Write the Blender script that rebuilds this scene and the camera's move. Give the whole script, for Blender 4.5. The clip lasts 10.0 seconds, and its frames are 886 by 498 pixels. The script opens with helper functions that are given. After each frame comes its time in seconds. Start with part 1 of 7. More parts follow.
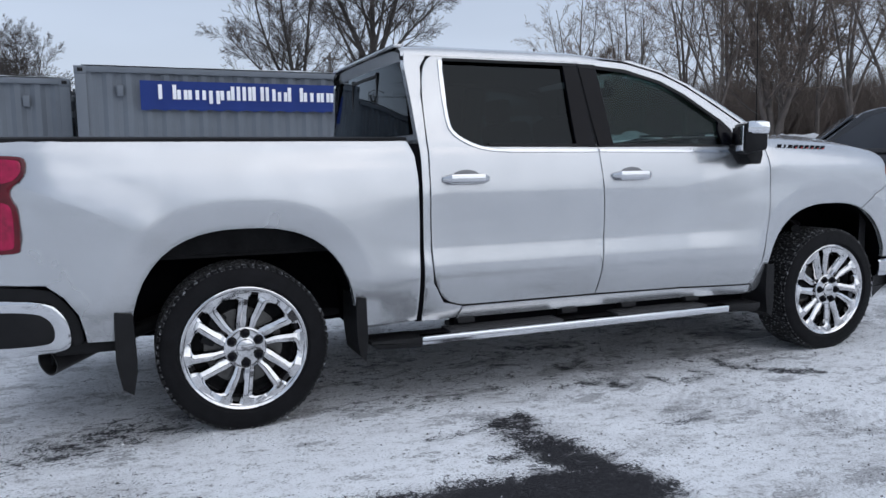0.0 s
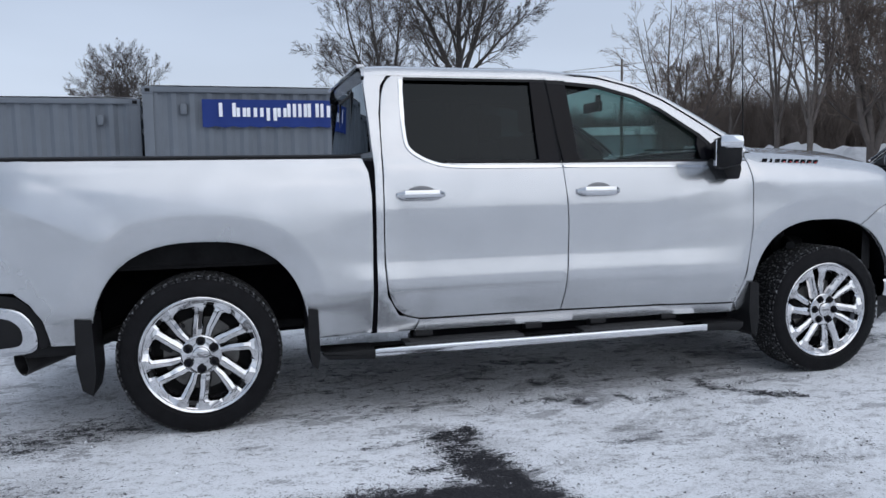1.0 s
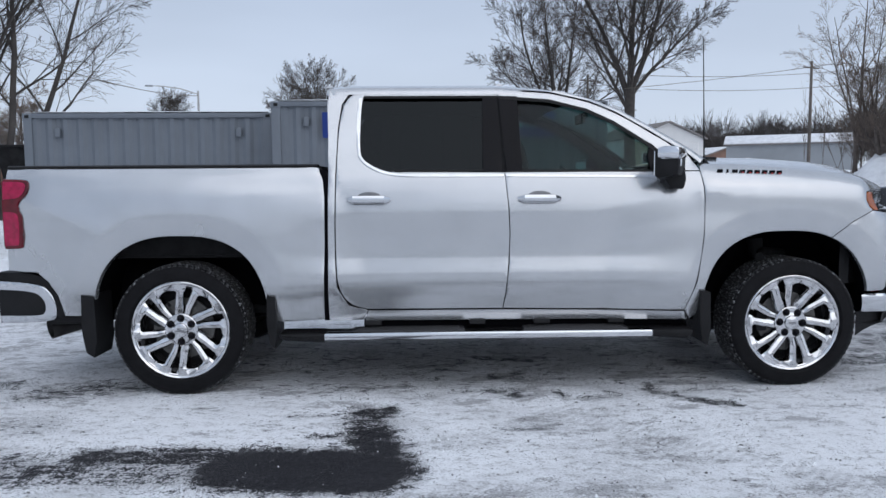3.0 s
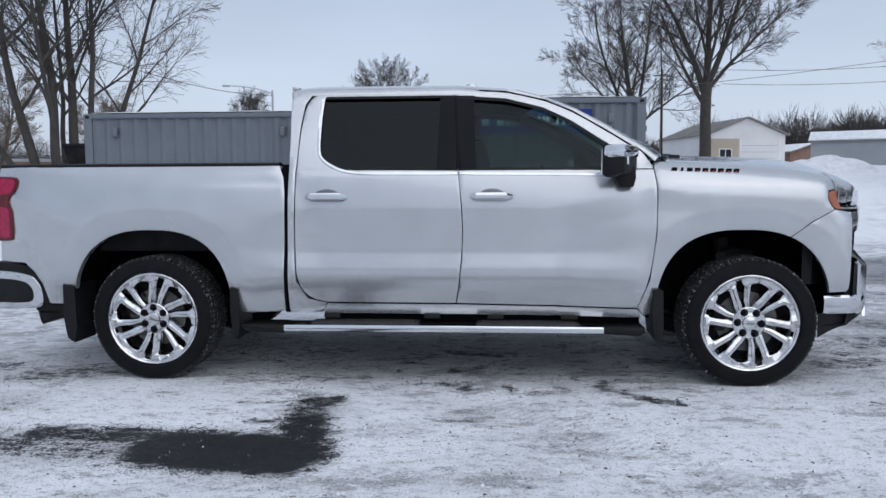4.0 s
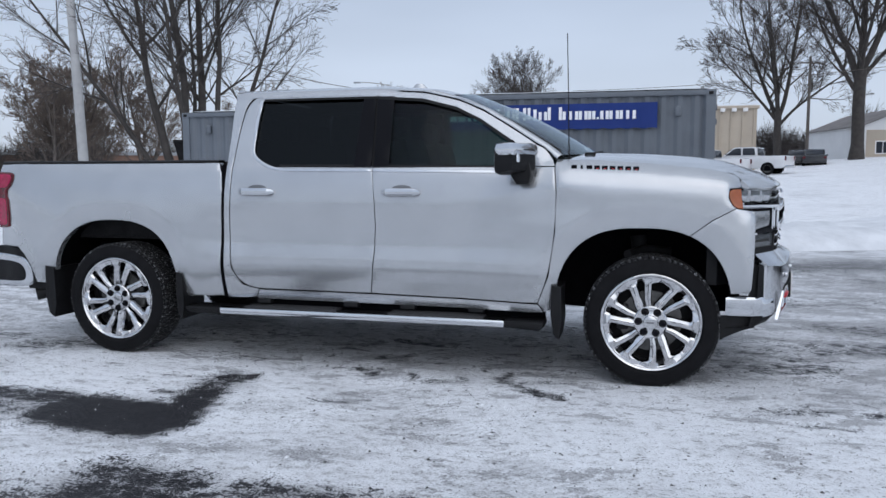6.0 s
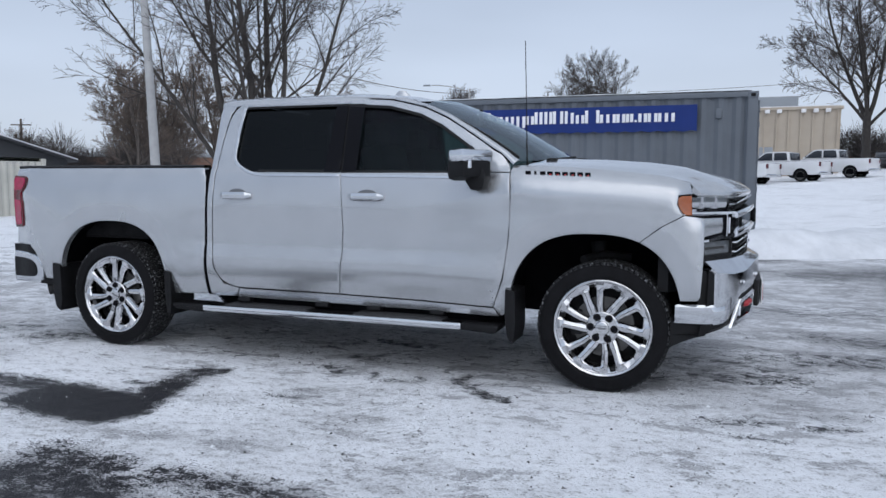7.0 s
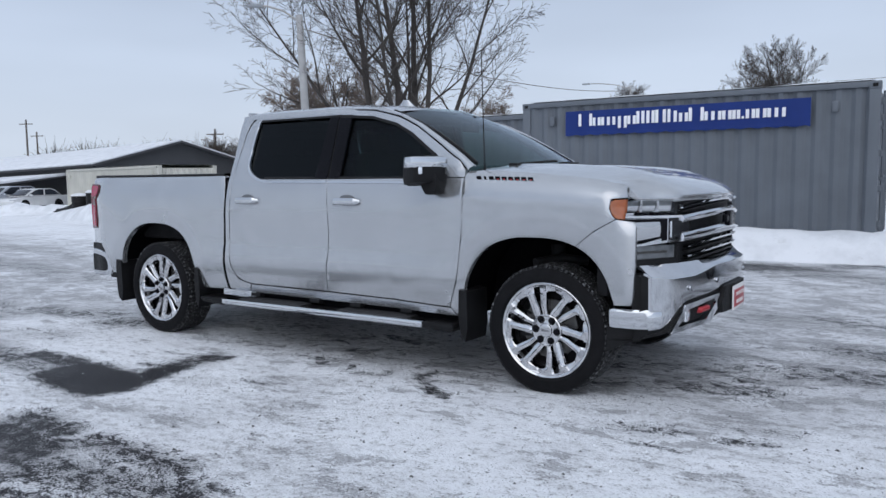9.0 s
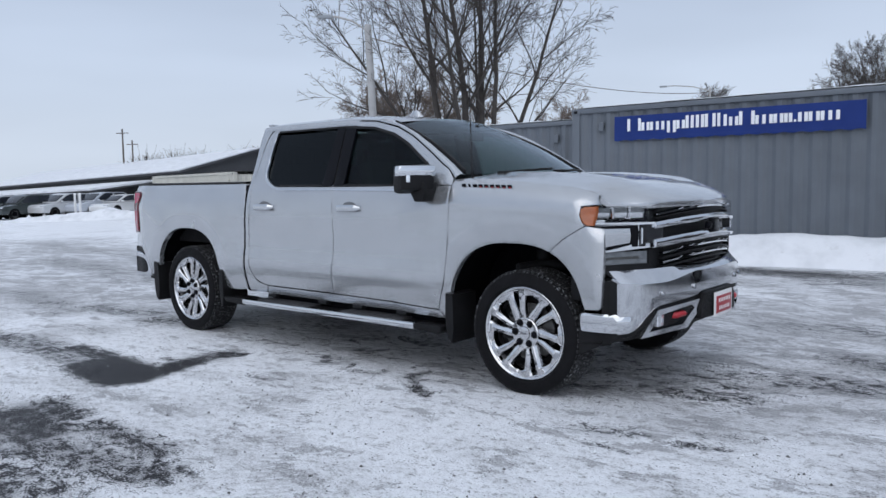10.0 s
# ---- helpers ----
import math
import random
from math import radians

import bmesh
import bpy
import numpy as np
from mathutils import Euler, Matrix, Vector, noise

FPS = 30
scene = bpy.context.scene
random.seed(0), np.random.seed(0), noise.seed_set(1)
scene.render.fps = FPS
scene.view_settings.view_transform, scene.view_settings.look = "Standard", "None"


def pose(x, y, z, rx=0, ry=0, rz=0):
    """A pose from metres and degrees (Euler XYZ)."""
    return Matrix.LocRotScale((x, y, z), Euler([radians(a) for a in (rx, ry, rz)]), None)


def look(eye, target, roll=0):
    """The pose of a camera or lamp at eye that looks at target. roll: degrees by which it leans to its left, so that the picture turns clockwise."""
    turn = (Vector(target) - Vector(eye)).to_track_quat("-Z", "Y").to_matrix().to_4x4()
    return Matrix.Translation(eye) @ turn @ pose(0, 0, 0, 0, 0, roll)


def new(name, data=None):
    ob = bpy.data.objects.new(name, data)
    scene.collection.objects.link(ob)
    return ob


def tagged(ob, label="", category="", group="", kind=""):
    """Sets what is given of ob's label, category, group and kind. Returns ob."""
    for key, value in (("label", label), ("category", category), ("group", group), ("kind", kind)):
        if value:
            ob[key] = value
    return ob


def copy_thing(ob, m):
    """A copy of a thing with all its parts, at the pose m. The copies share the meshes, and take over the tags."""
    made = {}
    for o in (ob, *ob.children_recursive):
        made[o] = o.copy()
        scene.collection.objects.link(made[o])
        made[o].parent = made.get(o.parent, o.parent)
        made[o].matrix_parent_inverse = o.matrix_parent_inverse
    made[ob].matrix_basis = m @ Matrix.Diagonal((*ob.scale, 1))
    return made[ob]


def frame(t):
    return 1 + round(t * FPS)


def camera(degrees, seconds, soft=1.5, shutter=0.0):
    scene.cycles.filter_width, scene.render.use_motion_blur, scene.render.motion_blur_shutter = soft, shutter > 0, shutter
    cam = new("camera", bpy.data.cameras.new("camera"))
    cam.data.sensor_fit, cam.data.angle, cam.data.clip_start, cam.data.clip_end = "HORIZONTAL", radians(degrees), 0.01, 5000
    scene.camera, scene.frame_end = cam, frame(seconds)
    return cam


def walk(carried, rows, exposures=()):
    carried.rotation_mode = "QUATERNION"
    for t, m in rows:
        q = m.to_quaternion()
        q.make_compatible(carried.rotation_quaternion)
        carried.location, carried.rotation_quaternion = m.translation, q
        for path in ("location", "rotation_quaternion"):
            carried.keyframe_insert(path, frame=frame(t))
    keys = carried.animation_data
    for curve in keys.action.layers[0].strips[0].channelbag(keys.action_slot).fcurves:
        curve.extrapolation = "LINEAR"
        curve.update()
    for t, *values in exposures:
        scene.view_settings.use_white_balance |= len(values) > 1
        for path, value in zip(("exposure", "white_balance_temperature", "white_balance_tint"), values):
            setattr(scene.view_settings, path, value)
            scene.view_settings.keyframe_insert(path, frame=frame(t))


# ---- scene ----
# camera, then the sky and the one hazy sun
cam = camera(60.5, 10.0)
PATH = [
    (0, (-0.446, -4.574, 1.26), (0.297, -2.732, 1.028), -0.7),
    (0.5, (-0.108, -4.706, 1.261), (0.528, -2.822, 1.044), -0.8),
    (1, (0.207, -4.88, 1.272), (0.724, -2.958, 1.075), -0.9),
    (1.5, (0.48, -5.071, 1.267), (0.875, -3.118, 1.087), -0.7),
    (2, (0.813, -5.219, 1.266), (1.088, -3.245, 1.096), -0.6),
    (2.5, (1.124, -5.392, 1.258), (1.287, -3.406, 1.089), -0.5),
    (4, (2.214, -5.639, 1.255), (2.07, -3.652, 1.078), -0.3),
    (4.5, (2.593, -5.633, 1.254), (2.356, -3.655, 1.071), -0.3),
    (5, (2.955, -5.59, 1.266), (2.629, -3.626, 1.079), -0.3),
    (5.5, (3.316, -5.642, 1.264), (2.901, -3.695, 1.072), -0.2),
    (7, (4.426, -5.53, 1.293), (3.73, -3.664, 1.105), 0.1),
    (7.5, (4.79, -5.384, 1.293), (3.991, -3.56, 1.105), 0.1),
    (8, (5.109, -5.325, 1.297), (4.206, -3.551, 1.105), -0.1),
    (8.5, (5.447, -5.275, 1.318), (4.442, -3.557, 1.127), -0.4),
    (9, (5.764, -5.122, 1.32), (4.663, -3.462, 1.135), -0.6),
    (9.5, (6.08, -5.029, 1.313), (4.89, -3.431, 1.137), -0.7),
    (10, (6.382, -4.93, 1.333), (5.112, -3.395, 1.163), -0.8),
]
walk(cam, [(t, look(eye, target, roll)) for t, eye, target, roll in PATH])

world = bpy.data.worlds.new("overcast_sky")
scene.world = world
world.use_nodes = True
SUN_EL, SUN_AZ = radians(40), radians(155)


def build_sky():
    nt = world.node_tree
    nt.nodes.clear()
    out = nt.nodes.new("ShaderNodeOutputWorld")
    bg = nt.nodes.new("ShaderNodeBackground")
    sky = nt.nodes.new("ShaderNodeTexSky")
    sky.sky_type, sky.sun_disc = "NISHITA", False
    sky.sun_elevation, sky.sun_rotation = SUN_EL, SUN_AZ
    sky.dust_density, sky.air_density = 4.0, 1.0
    dim = nt.nodes.new("ShaderNodeVectorMath")
    dim.operation = "SCALE"
    dim.inputs["Scale"].default_value = 0.10
    nt.links.new(sky.outputs["Color"], dim.inputs[0])
    # cloud deck: pale near the horizon, bluer overhead, with faint soft streaks
    tc = nt.nodes.new("ShaderNodeTexCoord")
    sep = nt.nodes.new("ShaderNodeSeparateXYZ")
    nt.links.new(tc.outputs["Generated"], sep.inputs[0])
    ramp = nt.nodes.new("ShaderNodeValToRGB")
    el = ramp.color_ramp.elements
    el[0].position, el[0].color = 0.0, (0.640, 0.72, 0.84, 1)
    el[1].position, el[1].color = 1.0, (0.72, 0.80, 0.94, 1)
    for p, c in ((0.10, (0.600, 0.69, 0.84, 1)), (0.28, (0.507, 0.60, 0.77, 1)), (0.50, (0.512, 0.60, 0.76, 1))):
        e = el.new(p)
        e.color = c
    nt.links.new(sep.outputs["Z"], ramp.inputs[0])
    mp = nt.nodes.new("ShaderNodeMapping")
    mp.inputs["Scale"].default_value = (1.2, 1.2, 5.0)
    nt.links.new(tc.outputs["Generated"], mp.inputs[0])
    no = nt.nodes.new("ShaderNodeTexNoise")
    no.inputs["Scale"].default_value, no.inputs["Detail"].default_value = 1.6, 3.0
    nt.links.new(mp.outputs[0], no.inputs["Vector"])
    mr = nt.nodes.new("ShaderNodeMapRange")
    mr.inputs["From Min"].default_value, mr.inputs["From Max"].default_value = 0.3, 0.7
    mr.inputs["To Min"].default_value, mr.inputs["To Max"].default_value = 0.93, 1.07
    nt.links.new(no.outputs["Fac"], mr.inputs["Value"])
    cl = nt.nodes.new("ShaderNodeVectorMath")
    cl.operation = "SCALE"
    nt.links.new(ramp.outputs["Color"], cl.inputs[0])
    nt.links.new(mr.outputs["Result"], cl.inputs["Scale"])
    # the veiled sun brightens a wide part of the deck round it
    dot = nt.nodes.new("ShaderNodeVectorMath")
    dot.operation = "DOT_PRODUCT"
    nt.links.new(tc.outputs["Generated"], dot.inputs[0])
    dot.inputs[1].default_value = (math.sin(SUN_AZ) * math.cos(SUN_EL), math.cos(SUN_AZ) * math.cos(SUN_EL), math.sin(SUN_EL))
    glow = nt.nodes.new("ShaderNodeMapRange")
    glow.interpolation_type = "SMOOTHERSTEP"
    glow.inputs["From Min"].default_value, glow.inputs["From Max"].default_value = 0.2, 1.0
    glow.inputs["To Min"].default_value, glow.inputs["To Max"].default_value = 1.0, 1.38
    nt.links.new(dot.outputs["Value"], glow.inputs["Value"])
    lit = nt.nodes.new("ShaderNodeVectorMath")
    lit.operation = "SCALE"
    nt.links.new(cl.outputs[0], lit.inputs[0])
    nt.links.new(glow.outputs["Result"], lit.inputs["Scale"])
    mix = nt.nodes.new("ShaderNodeMix")
    mix.data_type = "RGBA"
    mix.inputs["Factor"].default_value = 0.9
    nt.links.new(dim.outputs[0], mix.inputs["A"])
    nt.links.new(lit.outputs[0], mix.inputs["B"])
    nt.links.new(mix.outputs["Result"], bg.inputs["Color"])
    bg.inputs["Strength"].default_value = 1.03
    nt.links.new(bg.outputs[0], out.inputs["Surface"])


build_sky()
sun_data = bpy.data.lights.new("sun", "SUN")
sun_data.energy, sun_data.angle, sun_data.color = 0.75, radians(70), (1.0, 0.985, 0.96)
sun = new("sun", sun_data)
sun.matrix_world = look((math.sin(SUN_AZ) * 60, math.cos(SUN_AZ) * 60, 60 * math.tan(SUN_EL)), (0, 0, 0))

# ---- materials ----
def nodes_of(name):
    m = bpy.data.materials.new(name)
    m.use_nodes = True
    nt = m.node_tree
    return m, nt, nt.nodes["Principled BSDF"]


def noise_node(nt, scale, detail=4.0, rough=0.55, stretch=None, coord="Object"):
    tc = nt.nodes.new("ShaderNodeTexCoord")
    no = nt.nodes.new("ShaderNodeTexNoise")
    no.inputs["Scale"].default_value = scale
    no.inputs["Detail"].default_value = detail
    no.inputs["Roughness"].default_value = rough
    if stretch:
        mp = nt.nodes.new("ShaderNodeMapping")
        mp.inputs["Scale"].default_value = stretch
        nt.links.new(tc.outputs[coord], mp.inputs[0])
        nt.links.new(mp.outputs[0], no.inputs["Vector"])
    else:
        nt.links.new(tc.outputs[coord], no.inputs["Vector"])
    return no


def ramp_node(nt, source, stops):
    r = nt.nodes.new("ShaderNodeValToRGB")
    el = r.color_ramp.elements
    el[0].position, el[0].color = stops[0][0], (*stops[0][1], 1)
    el[1].position, el[1].color = stops[-1][0], (*stops[-1][1], 1)
    for p, c in stops[1:-1]:
        e = el.new(p)
        e.color = (*c, 1)
    nt.links.new(source, r.inputs[0])
    return r


def mix_node(nt, fac, a, b, blend="MIX"):
    m = nt.nodes.new("ShaderNodeMix")
    m.data_type, m.blend_type = "RGBA", blend
    for key, v in (("Factor", fac), ("A", a), ("B", b)):
        if isinstance(v, (int, float)):
            m.inputs[key].default_value = v
        elif isinstance(v, tuple):
            m.inputs[key].default_value = (*v, 1)
        else:
            nt.links.new(v, m.inputs[key])
    return m.outputs["Result"]


def math_node(nt, op, a, b=None, clamp=False):
    m = nt.nodes.new("ShaderNodeMath")
    m.operation, m.use_clamp = op, clamp
    for i, v in enumerate((a, b)):
        if v is None:
            continue
        if isinstance(v, (int, float)):
            m.inputs[i].default_value = v
        else:
            nt.links.new(v, m.inputs[i])
    return m.outputs[0]


def bump_of(nt, height, strength, distance, to):
    b = nt.nodes.new("ShaderNodeBump")
    b.inputs["Strength"].default_value, b.inputs["Distance"].default_value = strength, distance
    nt.links.new(height, b.inputs["Height"])
    nt.links.new(b.outputs[0], to)
    return b


def surface(name, colour, rough=0.5, metal=0.0, vary=0.15, scale=6.0, bump=0.0, bump_scale=60.0, coat=0.0, random_tint=0.0, spec=0.5):
    """A plain material with broad and fine variation of colour and roughness."""
    m, nt, p = nodes_of(name)
    big = noise_node(nt, scale, 5.0)
    dark = tuple(c * (1 - vary) for c in colour)
    light = tuple(min(1, c * (1 + vary)) for c in colour)
    col = ramp_node(nt, big.outputs["Fac"], ((0.3, dark), (0.7, light))).outputs["Color"]
    if random_tint:
        info = nt.nodes.new("ShaderNodeObjectInfo")
        f = math_node(nt, "MULTIPLY", info.outputs["Random"], random_tint)
        col = mix_node(nt, f, col, tuple(c * 0.4 for c in colour))
    nt.links.new(col, p.inputs["Base Color"])
    fine = noise_node(nt, bump_scale, 4.0)
    rr = nt.nodes.new("ShaderNodeMapRange")
    rr.inputs["To Min"].default_value, rr.inputs["To Max"].default_value = rough * 0.8, min(1, rough * 1.2)
    nt.links.new(fine.outputs["Fac"], rr.inputs["Value"])
    nt.links.new(rr.outputs[0], p.inputs["Roughness"])
    p.inputs["Metallic"].default_value = metal
    p.inputs["Specular IOR Level"].default_value = spec
    p.inputs["Coat Weight"].default_value = coat
    p.inputs["Coat Roughness"].default_value = 0.04
    if bump:
        bump_of(nt, fine.outputs["Fac"], bump, 0.01, p.inputs["Normal"])
    return m


def car_paint():
    m, nt, p = nodes_of("silver_metallic_paint")
    flake = noise_node(nt, 5.0, 3.0)
    film = noise_node(nt, 1.6, 4.0, 0.5)
    base = ramp_node(nt, flake.outputs["Fac"], ((0.3, (0.425, 0.437, 0.455)), (0.7, (0.465, 0.477, 0.495)))).outputs["Color"]
    # thin dried road film, patchy
    soil = ramp_node(nt, film.outputs["Fac"], ((0.45, (0, 0, 0)), (0.75, (1, 1, 1)))).outputs["Color"]
    f = math_node(nt, "MULTIPLY", soil, 0.12)
    nt.links.new(mix_node(nt, f, base, (0.36, 0.362, 0.365)), p.inputs["Base Color"])
    p.inputs["Metallic"].default_value = 0.75
    r = math_node(nt, "ADD", math_node(nt, "MULTIPLY", soil, 0.03), 0.25)
    nt.links.new(r, p.inputs["Roughness"])
    p.inputs["Coat Weight"].default_value = 1.0
    cr = math_node(nt, "ADD", math_node(nt, "MULTIPLY", soil, 0.02), 0.05)
    nt.links.new(cr, p.inputs["Coat Roughness"])
    return m


def tinted_glass(name, tint, alpha, rough=0.0, edge_gloss=0.85, face_gloss=0.016):
    """Thin pane: tinted see-through plus a clear reflection."""
    m, nt, p = nodes_of(name)
    nt.nodes.remove(p)
    out = nt.nodes["Material Output"]
    tr = nt.nodes.new("ShaderNodeBsdfTransparent")
    tr.inputs["Color"].default_value = (*(c * alpha for c in tint), 1)
    gl = nt.nodes.new("ShaderNodeBsdfGlossy")
    gl.inputs["Roughness"].default_value = rough
    gl.inputs["Color"].default_value = (0.84, 0.93, 1.0, 1)
    fr = nt.nodes.new("ShaderNodeLayerWeight")
    fr.inputs["Blend"].default_value = 0.5
    edge = math_node(nt, "POWER", fr.outputs["Facing"], 5.0)
    gloss = math_node(nt, "ADD", math_node(nt, "MULTIPLY", edge, edge_gloss), face_gloss)
    mx = nt.nodes.new("ShaderNodeMixShader")
    nt.links.new(gloss, mx.inputs[0])
    nt.links.new(tr.outputs[0], mx.inputs[1])
    nt.links.new(gl.outputs[0], mx.inputs[2])
    nt.links.new(mx.outputs[0], out.inputs["Surface"])
    return m


PAINT = car_paint()
CHROME = surface("chrome", (0.64, 0.65, 0.67), 0.07, 1.0, 0.05, 3.0)
TRIM_CHROME = surface("satin_trim_chrome", (0.58, 0.59, 0.61), 0.14, 1.0, 0.06, 5.0)
CHROME_DIRTY = surface("chrome_with_road_film", (0.56, 0.57, 0.59), 0.08, 1.0, 0.07, 7.0)
WHEEL_CHROME = surface("bright_chrome_wheel", (0.57, 0.57, 0.58), 0.05, 1.0, 0.2, 14.0)
BARREL = surface("grey_wheel_barrel", (0.10, 0.10, 0.105), 0.4, 0.8, 0.2, 14.0)
BLACK = surface("black_plastic", (0.009, 0.009, 0.010), 0.5, 0.0, 0.3, 8.0, 0.25, 300.0, spec=0.17)
BLACK_GLOSS = surface("gloss_black_trim", (0.004, 0.004, 0.006), 0.18, 0.0, 0.2, 4.0, spec=0.10)
RUBBER = surface("tyre_rubber", (0.006, 0.006, 0.007), 0.72, 0.0, 0.3, 12.0, 0.3, 140.0, spec=0.14)
DARK_STEEL = surface("dark_underbody_steel", (0.014, 0.014, 0.015), 0.7, 0.1, 0.4, 7.0, 0.4, 60.0, spec=0.1)
LINER = surface("wheel_liner_felt", (0.003, 0.003, 0.004), 0.95, 0.0, 0.3, 9.0, spec=0.04)
DISC = surface("brake_disc_steel", (0.10, 0.098, 0.095), 0.45, 0.9, 0.25, 20.0)
GLASS_FRONT = tinted_glass("front_door_glass", (0.58, 0.88, 0.84), 0.42)
GLASS_REAR = tinted_glass("privacy_glass", (0.72, 0.8, 0.86), 0.035)
GLASS_SHIELD = tinted_glass("windshield_glass", (0.78, 0.90, 0.86), 0.72)
LENS = tinted_glass("clear_lamp_lens", (1, 1, 1), 0.9, 0.0, 0.25, 0.01)
SEAT = surface("dark_grey_seat_cloth", (0.014, 0.014, 0.015), 0.85, 0.0, 0.2, 9.0, 0.4, 200.0, spec=0.1)
AMBER = surface("amber_reflector", (0.30, 0.075, 0.018), 0.2, 0.0, 0.15, 20.0, 0.2, 200.0, 0.3)
RED_LENS = surface("red_lamp_lens", (0.09, 0.001, 0.007), 0.12, 0.0, 0.35, 12.0, 0.0, 80.0, 0.2, spec=0.3)
RED_CORE = surface("bright_red_lamp_core", (0.30, 0.004, 0.045), 0.12, 0.0, 0.3, 30.0, 0.0, 80.0, 0.2, spec=0.3)
RED_PAINT = surface("red_tow_hook_paint", (0.38, 0.02, 0.03), 0.4, 0.0, 0.2, 12.0)
RED_EDGE = surface("badge_red", (0.36, 0.02, 0.03), 0.35, 0.0, 0.1, 12.0)
LAMP_SILVER = surface("lamp_reflector", (0.80, 0.82, 0.85), 0.18, 0.7, 0.15, 25.0)
LAMP_GREY = surface("smoked_lamp", (0.12, 0.13, 0.14), 0.15, 0.2, 0.3, 14.0, 0.0, 80.0, 0.8)
WHITE = surface("white_plate", (0.75, 0.74, 0.74), 0.5, 0.0, 0.06, 12.0)


# ---- tools ----
from mathutils import geometry


def finish(me, angle=32):
    for poly in me.polygons:
        poly.use_smooth = True
    me.set_sharp_from_angle(angle=radians(angle))
    me.update()


def part(name, bm, material, parent=None, label="", angle=32):
    """Links a bmesh as one mesh object under a thing or a part."""
    me = bpy.data.meshes.new(name)
    bm.to_mesh(me)
    bm.free()
    me.materials.append(material)
    finish(me, angle)
    ob = new(name, me)
    ob.parent = parent
    if label:
        ob["label"] = label
    return ob


def part_pd(name, verts, faces, material, parent=None, label="", angle=32):
    me = bpy.data.meshes.new(name)
    me.from_pydata([tuple(v) for v in verts], [], faces)
    me.materials.append(material)
    finish(me, angle)
    ob = new(name, me)
    ob.parent = parent
    if label:
        ob["label"] = label
    return ob


def thing(name, label, category, place=(0, 0, 0), turn=0, group="", kind=""):
    ob = new(name)
    ob.matrix_basis = pose(*place, 0, 0, turn)
    return tagged(ob, label, category, group, kind)


def box_into(bm, c, s, m=None, bevel=0.0, taper=1.0):
    """A box of size s at c, bevelled, tapered towards its top."""
    r = bmesh.ops.create_cube(bm, size=1.0)
    vs = r["verts"]
    for v in vs:
        k = taper if v.co.z > 0 else 1.0
        v.co = Vector((v.co.x * s[0] * k, v.co.y * s[1] * k, v.co.z * s[2]))
    if bevel:
        es = list({e for v in vs for e in v.link_edges})
        out = bmesh.ops.bevel(bm, geom=es, offset=bevel, segments=2, affect="EDGES", profile=0.6)
        vs = list({v for f in out["faces"] for v in f.verts} | {v for v in vs if v.is_valid})
    t = Matrix.Translation(c)
    if m is not None:
        t = t @ m.to_4x4()
    bmesh.ops.transform(bm, matrix=t, verts=vs)
    return vs


def box(name, c, s, material, parent=None, bevel=0.01, m=None, label="", taper=1.0):
    bm = bmesh.new()
    box_into(bm, c, s, m, bevel, taper)
    return part(name, bm, material, parent, label)


def tube(name, pts, radius, material, parent=None, sides=8, label="", caps=True):
    """A round bar along a line of points; radius may be a list."""
    pts = [Vector(p) for p in pts]
    rs = radius if isinstance(radius, (list, tuple)) else [radius] * len(pts)
    verts, faces = [], []
    for i, p in enumerate(pts):
        d = (pts[min(i + 1, len(pts) - 1)] - pts[max(i - 1, 0)]).normalized()
        a = d.orthogonal().normalized() if abs(d.z) > 0.9 else d.cross(Vector((0, 0, 1))).normalized()
        b = d.cross(a)
        for k in range(sides):
            w = 2 * math.pi * k / sides
            verts.append(p + (a * math.cos(w) + b * math.sin(w)) * rs[i])
    for i in range(len(pts) - 1):
        for k in range(sides):
            q = (k + 1) % sides
            faces.append((i * sides + k, i * sides + q, (i + 1) * sides + q, (i + 1) * sides + k))
    if caps:
        faces.append(tuple(range(sides))[::-1])
        faces.append(tuple((len(pts) - 1) * sides + k for k in range(sides)))
    return part_pd(name, verts, faces, material, parent, label, 50)


def lathe(name, profile, material, parent=None, steps=48, label="", m=None, angle=32):
    """Turns a profile of (radius, along) round the y axis."""
    verts, faces = [], []
    n = len(profile)
    for k in range(steps):
        w = 2 * math.pi * k / steps
        for r, y in profile:
            verts.append(Vector((r * math.sin(w), y, r * math.cos(w))))
    for k in range(steps):
        q = (k + 1) % steps
        for i in range(n - 1):
            faces.append((k * n + i, k * n + i + 1, q * n + i + 1, q * n + i))
    if m is not None:
        verts = [m @ v for v in verts]
    return part_pd(name, verts, faces, material, parent, label, angle)


def prism(name, outline, depth, material, parent=None, axis="y", at=0.0, bevel=0.004, label=""):
    """An outline in a plane, given depth: axis y takes (x, z), x takes (y, z), z takes (x, y)."""
    bm = bmesh.new()
    put = {"y": lambda a, b, c: (a, c, b), "x": lambda a, b, c: (c, a, b), "z": lambda a, b, c: (a, b, c)}[axis]
    vs = [bm.verts.new(put(a, b, at)) for a, b in outline]
    f = bm.faces.new(vs)
    r = bmesh.ops.extrude_face_region(bm, geom=[f])
    d = Vector(put(0, 0, depth))
    for v in [g for g in r["geom"] if isinstance(g, bmesh.types.BMVert)]:
        v.co += d
    bmesh.ops.recalc_face_normals(bm, faces=bm.faces[:])
    if bevel:
        bmesh.ops.bevel(bm, geom=bm.edges[:], offset=bevel, segments=2, affect="EDGES", profile=0.6)
    return part(name, bm, material, parent, label)


